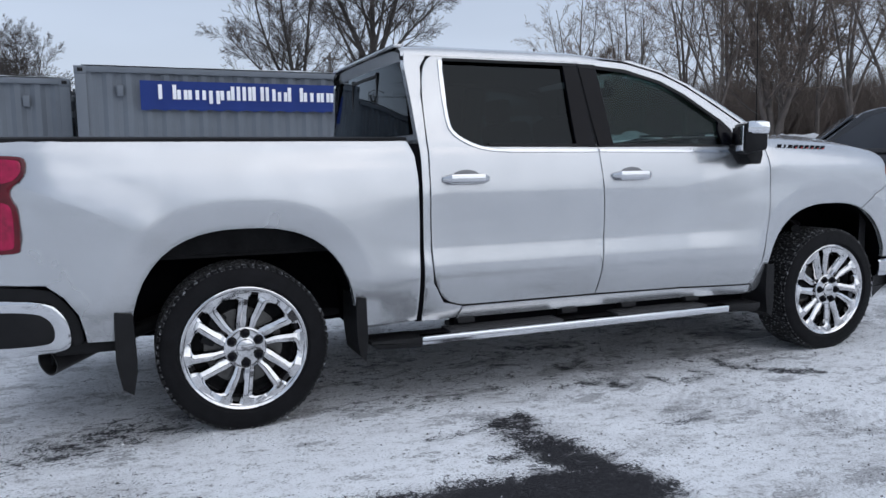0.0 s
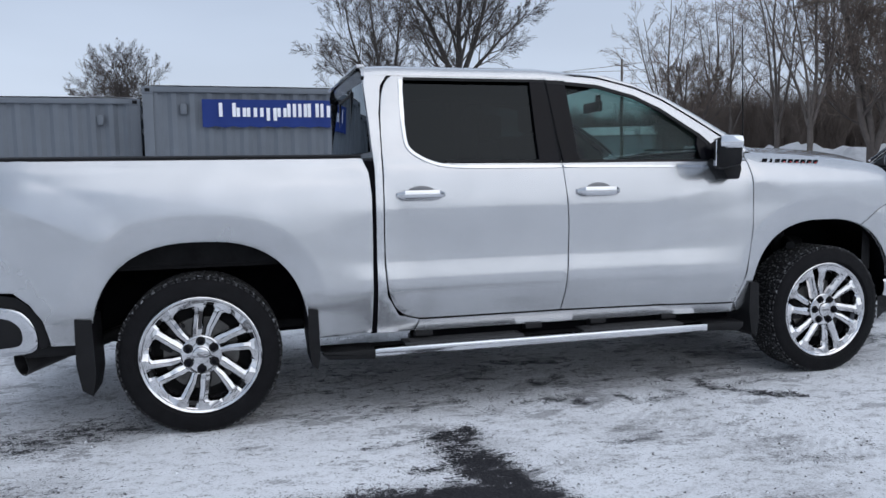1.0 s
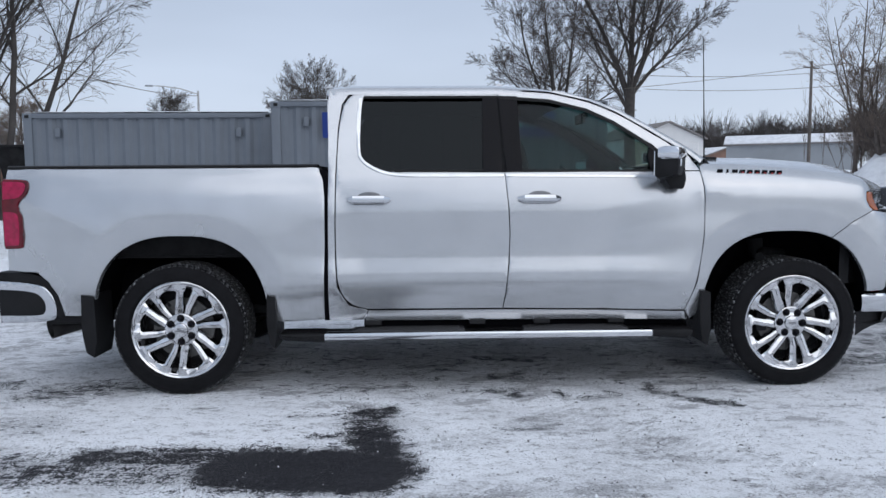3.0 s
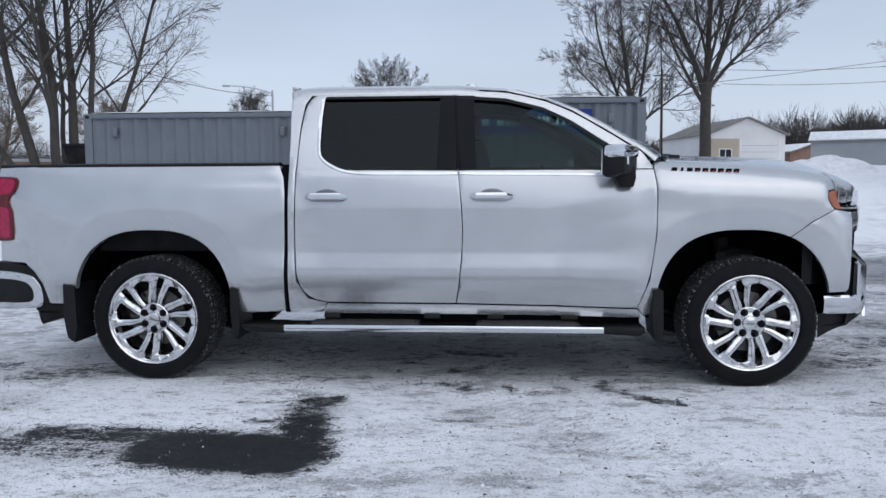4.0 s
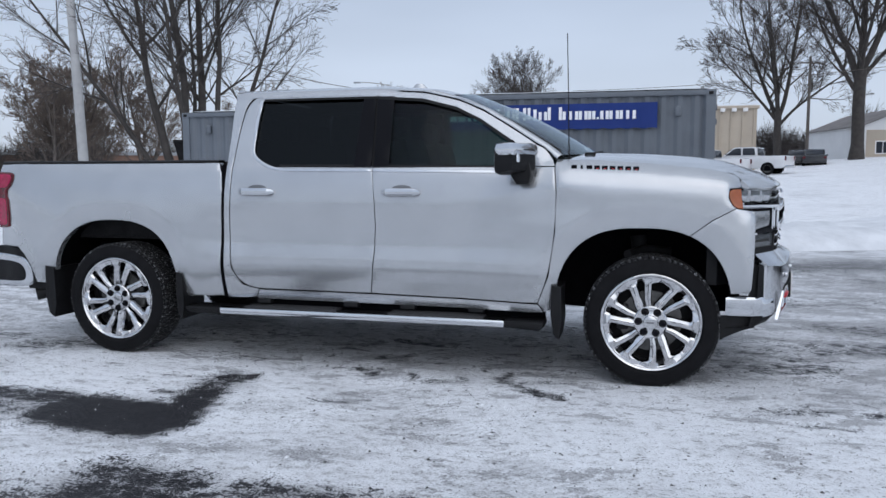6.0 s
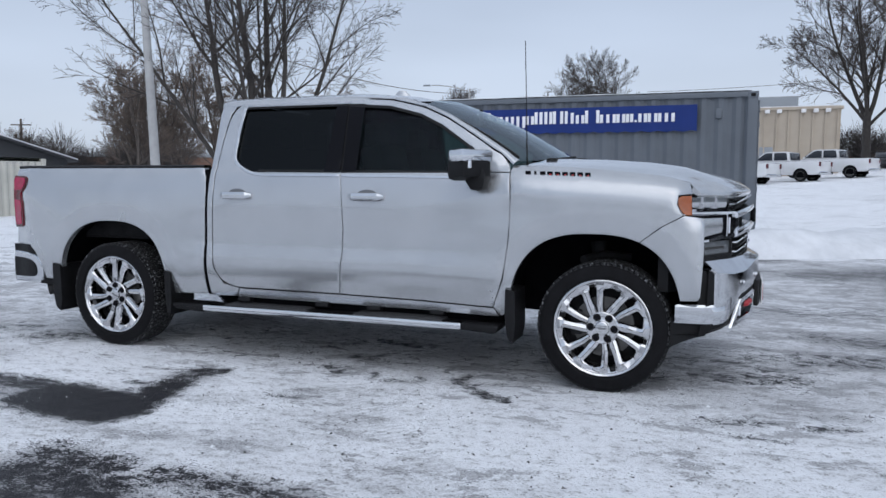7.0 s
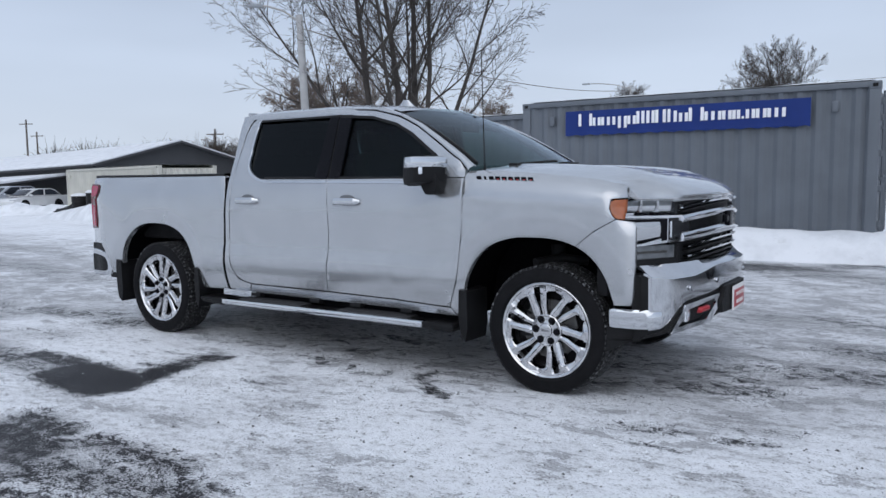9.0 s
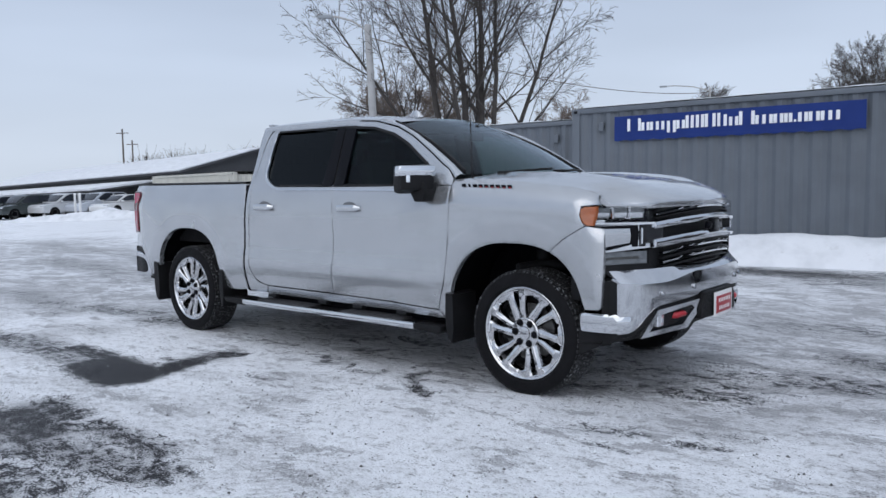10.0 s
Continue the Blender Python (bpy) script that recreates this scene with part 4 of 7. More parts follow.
def build_wheel(front):
    wheel = new("wheel")
    tyre = lathe("tyre", tyre_mesh(), RUBBER, wheel, 72, "black tyre with snow packed in the tread", None, 40)
    # tread and shoulder blocks in one mesh
    bm = bmesh.new()
    for i in range(72):
        for y, w, off in ((0.048, 0.044, 0.0), (0.092, 0.042, 0.5), (0.140, 0.046, 0.0), (0.190, 0.050, 0.5), (0.235, 0.04, 0.0)):
            a = 2 * math.pi * (i + off) / 72
            rot = Matrix.Rotation(a, 4, "Y")
            vs = box_into(bm, (0, y, 0.3945), (0.026, w, 0.014), Matrix.Rotation(radians(14 if off else -12), 3, "Z"), 0.0)
            bmesh.ops.transform(bm, matrix=rot, verts=vs)
    part("tread", bm, TREAD, tyre)["kind"] = "stuff"
    bm = bmesh.new()
    for i in range(72):
        rot = Matrix.Rotation(2 * math.pi * i / 72, 4, "Y")
        vs = box_into(bm, (0, 0.0185, 0.384), (0.021, 0.012, 0.014 if i % 2 else 0.022), None, 0.0)
        bmesh.ops.transform(bm, matrix=rot, verts=vs)
    part("tread_shoulder", bm, TREAD, tyre)["kind"] = "stuff"
    rim = lathe("rim", [(RIM_R - 0.022, 0.045), (RIM_R - 0.016, 0.018), (RIM_R - 0.011, 0.011), (RIM_R - 0.002, 0.007), (RIM_R + 0.003, 0.009), (RIM_R + 0.005, 0.018), (RIM_R - 0.012, 0.03)], WHEEL_CHROME, wheel, 64, "chrome alloy rim with twelve swept spokes")
    lathe("barrel", [(RIM_R - 0.020, 0.235), (RIM_R - 0.045, 0.12), (RIM_R - 0.042, 0.07), (RIM_R - 0.022, 0.044)], BARREL, rim, 48)
    lathe("drop_centre", [(0.0, 0.115), (0.10, 0.115), (0.235, 0.13), (RIM_R - 0.045, 0.12)], DARK_STEEL, rim, 40)
    # six pairs of broad faceted blades, every second gap a wide window, every other a slot; edges in degrees at each radius
    for k in range(12):
        bm = bmesh.new()
        a0 = 60 * (k // 2)
        wide = ((0.060, 5, 35, 0.030), (0.096, 6, 37, 0.029), (0.112, 9.5, 39, 0.027), (0.135, 14, 40, 0.025), (0.165, 20, 38.5, 0.022), (0.200, 23.5, 39, 0.019), (0.232, 26, 39.5, 0.0155), (0.242, 23, 40, 0.0148), (0.250, 12, 40.5, 0.0142), (0.268, 8, 41.5, 0.0134), (0.284, 6, 43, 0.0128))
        slim = ((0.060, 38, 64, 0.030), (0.096, 42, 64, 0.029), (0.112, 44.5, 62.5, 0.027), (0.135, 44, 61.5, 0.025), (0.150, 44.5, 61.5, 0.024), (0.200, 48, 62, 0.019), (0.232, 49.5, 62, 0.0155), (0.242, 49.5, 65, 0.0150), (0.250, 49, 73, 0.0146), (0.268, 48.5, 76, 0.0139), (0.284, 47, 78, 0.0134))
        secs = []
        for r, lo, hi, y0 in (slim if k % 2 else wide):
            row = []
            for u, h in ((-0.03, 0.058), (0.0, 0.015), (0.10, 0.006), (0.46, 0.0), (0.54, 0.005), (0.86, 0.0105), (0.99, 0.024), (1.03, 0.058)):
                u = u if k % 2 else 1 - u
                w = radians(a0 + lo + (hi - lo) * u)
                row.append(bm.verts.new((r * math.sin(w), y0 + h, r * math.cos(w))))
            secs.append(row)
        for a, b in zip(secs, secs[1:]):
            for i in range(7):
                bm.faces.new((a[i], a[i + 1], b[i + 1], b[i]))
        bmesh.ops.recalc_face_normals(bm, faces=bm.faces[:])
        if sum(f.normal.y * f.calc_area() for f in bm.faces) > 0:
            bmesh.ops.reverse_faces(bm, faces=bm.faces[:])
        part("spoke", bm, WHEEL_CHROME, rim, "", 22)
    lathe("rim_face", [(0.266, 0.070), (0.268, 0.032), (0.272, 0.0225), (0.284, 0.0150)], WHEEL_CHROME, rim, 72)
    hub = lathe("hub", [(0.0, 0.010), (0.034, 0.011), (0.041, 0.014), (0.044, 0.022), (0.050, 0.0245), (0.092, 0.0245), (0.099, 0.030), (0.104, 0.045), (0.104, 0.09)], WHEEL_CHROME, rim, 48)
    box("cap_mark", (0, 0.0085, 0), (0.045, 0.004, 0.012), DARK_CAP, hub, 0.002)
    for k in range(6):
        a = 2 * math.pi * k / 6 + radians(33)
        at = Matrix.Translation((0.0715 * math.sin(a), 0.0, 0.0715 * math.cos(a)))
        lathe("lug_seat", [(0.0, 0.0235), (0.024, 0.0238)], BLACK, hub, 20, "", at)
        lathe("lug_nut", [(0.0, 0.002), (0.011, 0.003), (0.016, 0.010), (0.0175, 0.030)], BLACK_GLOSS, hub, 12, "", at)
    disc = lathe("brake_disc", [(0.06, 0.088), (0.185, 0.088), (0.185, 0.104), (0.06, 0.104)], DISC, wheel, 40)
    box("brake_caliper", (-0.165, 0.095, 0.02), (0.07, 0.06, 0.16), DARK_STEEL, wheel, 0.015)
    return wheel


TREAD = None


def tread_material():
    m, nt, p = nodes_of("tread_with_packed_snow")
    n = noise_node(nt, 70.0, 4.0)
    c = ramp_node(nt, n.outputs["Fac"], ((0.55, (0.008, 0.008, 0.009)), (0.74, (0.38, 0.39, 0.41)))).outputs["Color"]
    nt.links.new(c, p.inputs["Base Color"])
    p.inputs["Roughness"].default_value = 0.85
    return m


TREAD = tread_material()
DARK_CAP = surface("cap_mark_grey", (0.22, 0.22, 0.23), 0.3, 0.8)
for xw, is_front in ((0.0, False), (WHEELBASE, True)):
    near = build_wheel(is_front)
    near.parent = truck
    near.matrix_basis = pose(xw, -0.968, HUB_Z, 0, 0 if is_front else 27, 0)
    far = copy_thing(near, pose(xw, 0.968, HUB_Z, 0, 20, 180))

for side in (-1, 1):
    for xc in (REAR_ARCH, FRONT_ARCH):
        line = arch_line(xc, 0.40, 0.40, 28)
        lipped = [[Vector((x, side * (half_width(x, z) - 0.006), z)) for x, z in line]]
        lipped.append([Vector((xc + (x - xc) * 1.05, side * 0.86, ARCH_BASE + (z - ARCH_BASE) * 1.04)) for x, z in line])
        lipped.append([Vector((xc + (x - xc) * 1.05, side * 0.52, ARCH_BASE + (z - ARCH_BASE) * 1.04)) for x, z in line])
        lipped.append([Vector((xc + (x - xc) * 0.02, side * 0.52, ARCH_BASE + (z - ARCH_BASE) * 0.02)) for x, z in line])
        grid_part("wheel_liner", lipped, LINER, truck)
    # mud flaps: fore and aft of the rear wheel, behind the front wheel
    for x, z0, z1, w in ((-0.520, 0.235, 0.615, 0.075), (0.560, 0.27, 0.60, 0.050), (3.185, 0.262, 0.60, 0.060)):
        skin("mud_flap", [(x - w * 0.55, z1), (x + w * 0.45, z1 - 0.01), (x + w * 0.55, z0 + 0.10), (x + w * 0.30, z0), (x - w * 0.3, z0 + 0.03), (x - w * 0.6, z0 + 0.16)], lambda a, b: 1.008, side, BLACK, truck, 0.03, 0.26, 0.0)


# ---- running boards, mirrors, rear end, badges, cabin, underbody ----
def build_boards():
    for side in (-1, 1):
        y = side * 1.0
        def tray(x0, x1, y_out, y_in, z0, z1, name, mat, parent, bev):
            return box(name, ((x0 + x1) / 2, side * (y_out + y_in) / 2, (z0 + z1) / 2), (x1 - x0, y_out - y_in, z1 - z0), mat, parent, bev)
        board = tray(0.86, 2.86, 1.005, 0.83, 0.318, 0.362, "running_board", BLACK, truck, 0.012)
        board["label"] = "black running board with chrome edge and step pads"
        tray(0.87, 2.862, 1.016, 0.945, 0.322, 0.367, "chrome_edge", CHROME, board, 0.013)
        for x0, x1, flip in ((0.60, 0.875, 1), (2.855, 3.11, -1)):
            prism("end_cap", [(x0 + (0.035 if flip > 0 else 0), 0.322), (x1 - (0 if flip > 0 else 0.03), 0.308), (x1, 0.335), (x1, 0.366), (x0, 0.366), (x0, 0.345)], side * 0.19, BLACK, board, "y", side * 0.825, 0.016)
        for x0, x1 in ((1.04, 1.72), (2.08, 2.72)):
            tray(x0, x1, 0.980, 0.85, 0.360, 0.376, "step_pad", BLACK_PAD, board, 0.005)
            for k in range(3):
                tray(x0 + 0.03, x1 - 0.03, 0.970 - k * 0.04, 0.957 - k * 0.04, 0.374, 0.381, "pad_rib", BLACK_PAD, board, 0.002)
        for x in (1.16, 1.80, 2.20, 2.66):
            box("board_bracket", (x, side * 0.82, 0.385), (0.10, 0.20, 0.03), BLACK, board, 0.006, Matrix.Rotation(radians(side * 14), 3, "X"))


BLACK_PAD = surface("ribbed_step_rubber", (0.022, 0.022, 0.024), 0.6, 0.0, 0.2, 20.0, 0.4, 200.0)
build_boards()


def build_mirror(side):
    arm = prism("mirror_arm", [(2.90, 1.325), (2.905, 1.27), (2.94, 1.215), (3.015, 1.215), (3.03, 1.27), (3.02, 1.345), (2.95, 1.35)], side * 0.17, BLACK, truck, "y", side * 0.90, 0.012)
    bm = bmesh.new()
    vs = box_into(bm, (2.955, side * 1.080, 1.365), (0.140, 0.270, 0.185), None, 0.036)
    for v in vs:
        if v.co.x > 2.985:
            v.co.z = 1.365 + (v.co.z - 1.365) * 0.80
            v.co.y = side * (1.080 + (abs(v.co.y) - 1.080) * 0.92)
    mirror = part("mirror", bm, BLACK, truck, "black door mirror with chrome cap", 50)
    bm = bmesh.new()
    vs = box_into(bm, (2.964, side * 1.082, 1.424), (0.132, 0.276, 0.080), None, 0.030)
    cap = part("mirror_cap", bm, CHROME, mirror, "chrome cap", 50)
    glass = box("mirror_glass", (2.883, side * 1.080, 1.365), (0.006, 0.225, 0.145), CHROME, mirror, 0.002)
    lamp = box("turn_lamp", (3.022, side * 1.150, 1.372), (0.018, 0.030, 0.050), LAMP_SILVER, mirror, 0.008)
    # the head is swung back at its outer end
    hinge = Matrix.Translation((2.985, side * 1.03, 0))
    for ob in (mirror, cap, glass, lamp):
        ob.data.transform(hinge @ Matrix.Rotation(radians(28 * side), 4, "Z") @ hinge.inverted())


build_mirror(-1)
build_mirror(1)


def build_rear():
    for side in (-1, 1):
        # two-lobed tail lamp wrapping the bed corner
        out = rounded([(-1.035, 1.302), (-0.90, 1.300), (-0.862, 1.285), (-0.868, 1.215), (-0.915, 1.175), (-0.935, 1.15), (-0.925, 1.11), (-0.902, 1.08), (-0.905, 0.91), (-0.915, 0.886), (-1.035, 0.884)], 2)
        lamp = skin("tail_light", out, half_width, side, RED_LENS, truck, 0.025, 0.06, 0.012, "red two-lobed tail light", 0.010)
        for core in ([(-1.03, 1.287), (-0.905, 1.284), (-0.882, 1.268), (-0.888, 1.222), (-0.93, 1.186), (-1.03, 1.18)], [(-1.03, 1.108), (-0.945, 1.105), (-0.925, 1.07), (-0.926, 0.925), (-0.94, 0.905), (-1.03, 0.903)]):
            skin("lamp_core", rounded(core, 1), half_width, side, RED_CORE, lamp, 0.03, 0.01, 0.0145, "bright red lens core", 0.003)
        box("lamp_back", (-1.030, side * 0.80, 1.09), (0.05, 0.20, 0.41), RED_LENS, lamp, 0.02)
        box("lamp_divider", (-1.03, side * 0.905, 1.145), (0.028, 0.012, 0.05), BLACK_GLOSS, lamp, 0.004)
        # bed rail cap
        rail = [[Vector((x, side * (half_width(x, 1.362) + o), 1.362 + h)) for x in np.linspace(-1.02, 0.838, 20)] for o, h in ((0.002, -0.006), (0.004, 0.010), (-0.010, 0.018), (-0.075, 0.018), (-0.085, 0.0))]
        grid_part("bed_rail", rail, BLACK, truck)
        box("bed_inner_wall", (-0.09, side * 0.80, 1.10), (1.86, 0.03, 0.54), DARK_STEEL, truck, 0.005)
        # rear bumper: chrome end with black step
        body = lambda x, z: 0.93 - 0.05 * smooth(-0.85, -1.10, x)
        bumper = skin("rear_bumper", rounded([(-1.10, 0.690), (-0.825, 0.678), (-0.758, 0.611), (-0.735, 0.53), (-0.740, 0.458), (-0.80, 0.445), (-1.10, 0.43)], 2), body, side, CHROME_DIRTY, truck, 0.03, 0.12, 0.01, "chrome rear bumper corner", 0.012)
        skin("bumper_pocket", rounded([(-1.10, 0.636), (-0.873, 0.631), (-0.817, 0.591), (-0.800, 0.545), (-0.806, 0.495), (-0.85, 0.482), (-1.10, 0.475)], 2), body, side, BLACK, bumper, 0.03, 0.02, 0.014, "", 0.004)
        skin("bumper_pad", rounded([(-1.10, 0.742), (-0.832, 0.735), (-0.765, 0.681), (-0.712, 0.606), (-0.692, 0.53), (-0.690, 0.472), (-0.738, 0.470), (-0.735, 0.53), (-0.758, 0.611), (-0.825, 0.678), (-1.10, 0.690)], 1), body, side, BLACK, bumper, 0.03, 0.10, 0.008, "", 0.004)
        box("bumper_underside", (-0.66, side * 0.80, 0.452), (0.30, 0.22, 0.06), BLACK, truck, 0.012)
    rows = [[Vector((-1.10 - 0.05 * (1 - k * k), k * 0.885, z)) for k in np.linspace(-1, 1, 21)] for z in (0.43, 0.50, 0.60, 0.672, 0.70)]
    grid_part("bumper_face", rows, CHROME_DIRTY, truck)
    box("bumper_step", (-1.06, 0, 0.695), (0.16, 1.66, 0.03), BLACK, truck, 0.01)
    box("tailgate", (-1.025, 0, 1.04), (0.06, 1.58, 0.63), PAINT, truck, 0.012)
    box("tailgate_cap", (-1.022, 0, 1.368), (0.075, 1.60, 0.03), BLACK, truck, 0.008)
    box("bed_floor", (-0.09, 0, 0.83), (1.86, 1.60, 0.04), DARK_STEEL, truck, 0.0)
    box("bed_front_wall", (0.83, 0, 1.10), (0.04, 1.62, 0.54), DARK_STEEL, truck, 0.0)
    # exhaust tip turned out behind the near rear wheel
    tip = lathe("exhaust_tip", [(0.048, 0.36), (0.054, 0.24), (0.060, 0.05), (0.063, 0.0), (0.057, 0.002), (0.054, 0.06), (0.0, 0.12)], SOOT, truck, 28, "sooty exhaust tip", Matrix.Translation((-0.855, -0.79, 0.372)) @ Matrix.Rotation(radians(-48), 4, "Z") @ Matrix.Rotation(radians(9), 4, "X"))


SOOT = surface("sooty_steel", (0.035, 0.034, 0.035), 0.42, 0.5, 0.35, 18.0)
build_rear()


def build_badge():
    """Nine plain bars where the fender's name badge stands: black with a red slip."""
    badge = new("fender_badge")
    badge.parent = truck
    for i in range(9):
        x = 3.258 + i * 0.0457
        if i == 1:
            w = 0.014
        else:
            w = 0.034
        z = 1.3185 - 0.0014 * i
        y = half_width(x + 0.018, z)
        box("letter_bar", (x + 0.017, -(y + 0.004), z), (w, 0.006, 0.031), BLACK_GLOSS, badge, 0.002, Matrix.Rotation(radians(18), 3, "X"))
        if i > 2:
            box("letter_slip", (x + 0.019, -(y + 0.0065), z - 0.002), (w * 0.40, 0.004, 0.006), RED_EDGE, badge, 0.001, Matrix.Rotation(radians(18), 3, "X"))


build_badge()


def build_cabin():
    def seat(x, y, w, name):
        s = new(name)
        s.parent = truck
        box("cushion", (x + 0.10, y, 0.93), (0.52, w, 0.18), SEAT, s, 0.05)
        box("backrest", (x - 0.19, y, 1.22), (0.17, w, 0.62), SEAT, s, 0.06, Matrix.Rotation(radians(-14), 3, "Y"))
        for dy in ((0,) if w < 0.7 else (-0.42, 0, 0.42)):
            box("headrest", (x - 0.305, y + dy, 1.60), (0.11, 0.25, 0.17), SEAT, s, 0.045)
    seat(2.30, -0.40, 0.52, "front_seat")
    seat(2.30, 0.40, 0.52, "front_seat")
    seat(1.32, 0, 1.34, "rear_bench")
    box("cabin_floor", (1.95, 0, 0.62), (2.10, 1.76, 0.06), SEAT, truck, 0.0)
    box("centre_console", (2.55, 0, 0.92), (0.6, 0.26, 0.30), SEAT, truck, 0.03)
    bm = bmesh.new()
    box_into(bm, (3.00, 0, 1.22), (0.42, 1.60, 0.22), None, 0.06)
    box_into(bm, (2.80, 0, 1.10), (0.16, 1.50, 0.30), None, 0.05)
    part("dashboard", bm, SEAT, truck)
    w = lathe("steering_wheel", [(0.165, 0.0), (0.178, -0.014), (0.192, 0.0), (0.178, 0.014), (0.165, 0.0)], BLACK, truck, 36, "", Matrix.Translation((2.63, 0.40, 1.22)) @ Matrix.Rotation(radians(90), 4, "Z") @ Matrix.Rotation(radians(-24), 4, "X"))
    box("wheel_boss", (2.65, 0.40, 1.22), (0.06, 0.15, 0.11), BLACK, w, 0.03)
    box("wheel_spoke", (2.645, 0.40, 1.22), (0.03, 0.34, 0.035), BLACK, w, 0.01)
    for side in (-1, 1):
        for x0, x1 in ((0.98, 1.93), (2.0, 3.02)):
            box("door_card", ((x0 + x1) / 2, side * 0.86, 1.02), (x1 - x0, 0.05, 0.58), SEAT, truck, 0.02)
        box("inner_pillar", (1.95, side * 0.80, 1.55), (0.14, 0.05, 0.52), SEAT, truck, 0.01, Matrix.Rotation(radians(side * 21), 3, "X"))
    box("room_mirror", (2.62, 0.02, 1.715), (0.03, 0.25, 0.07), BLACK, truck, 0.012)
    box("mirror_stem", (2.66, 0.02, 1.76), (0.03, 0.03, 0.08), BLACK, truck, 0.006)


build_cabin()


def build_underbody():
    for y in (-0.42, 0.42):
        tube("frame_rail", [(-1.0, y, 0.60), (-0.5, y, 0.62), (0.0, y, 0.68), (0.5, y, 0.54), (3.0, y, 0.50), (3.6, y, 0.60), (4.3, y, 0.58)], 0.07, DARK_STEEL, truck, 8)
    tube("rear_axle", [(0.0, -0.80, HUB_Z), (0.0, -0.15, HUB_Z), (0.0, 0.0, HUB_Z + 0.01), (0.0, 0.15, HUB_Z), (0.0, 0.80, HUB_Z)], [0.045, 0.05, 0.13, 0.05, 0.045], DARK_STEEL, truck, 12)
    tube("driveshaft", [(0.1, 0, 0.42), (2.6, 0.05, 0.50)], 0.045, DARK_STEEL, truck, 10)
    tube("exhaust_pipe", [(-0.85, -0.72, 0.375), (-0.62, -0.62, 0.40), (-0.3, -0.55, 0.50), (0.4, -0.5, 0.44), (2.8, -0.35, 0.42)], 0.035, DARK_STEEL, truck, 10)
    box("floor_pan", (1.9, 0, 0.50), (2.3, 1.70, 0.10), DARK_STEEL, truck, 0.02)
    box("engine_shield", (3.75, 0, 0.52), (1.1, 1.0, 0.16), DARK_STEEL, truck, 0.03)
    for side in (-1, 1):
        tube("control_arm", [(3.745, side * 0.80, 0.36), (3.72, side * 0.40, 0.44)], 0.035, DARK_STEEL, truck, 8)
        tube("shock_absorber", [(3.70, side * 0.66, 0.40), (3.66, side * 0.58, 0.88)], [0.03, 0.05], DARK_STEEL, truck, 10)
        tube("upper_arm", [(3.60, side * 0.80, 0.78), (3.70, side * 0.62, 0.80), (3.86, side * 0.56, 0.78)], 0.03, DARK_STEEL, truck, 8)
        tube("tie_rod", [(3.60, side * 0.80, 0.42), (3.58, side * 0.42, 0.44)], 0.018, DARK_STEEL, truck, 8)


build_underbody()


# ---- the lot: one ground sheet with packed snow, bare asphalt patches and ice ----
def terrain(x, y):
    r = math.hypot(x - 2, y)
    k = smooth(9, 30, r)
    z = k * (0.019 * x + 0.016 * y)
    z += 1.3 * math.exp(-((x - 26) / 16) ** 2 - ((y - 72) / 22) ** 2)
    return max(-3.0, min(6.0, z)) if r < 400 else max(-3.0, min(6.0, z)) * max(0.0, 1 - (r - 400) / 400)


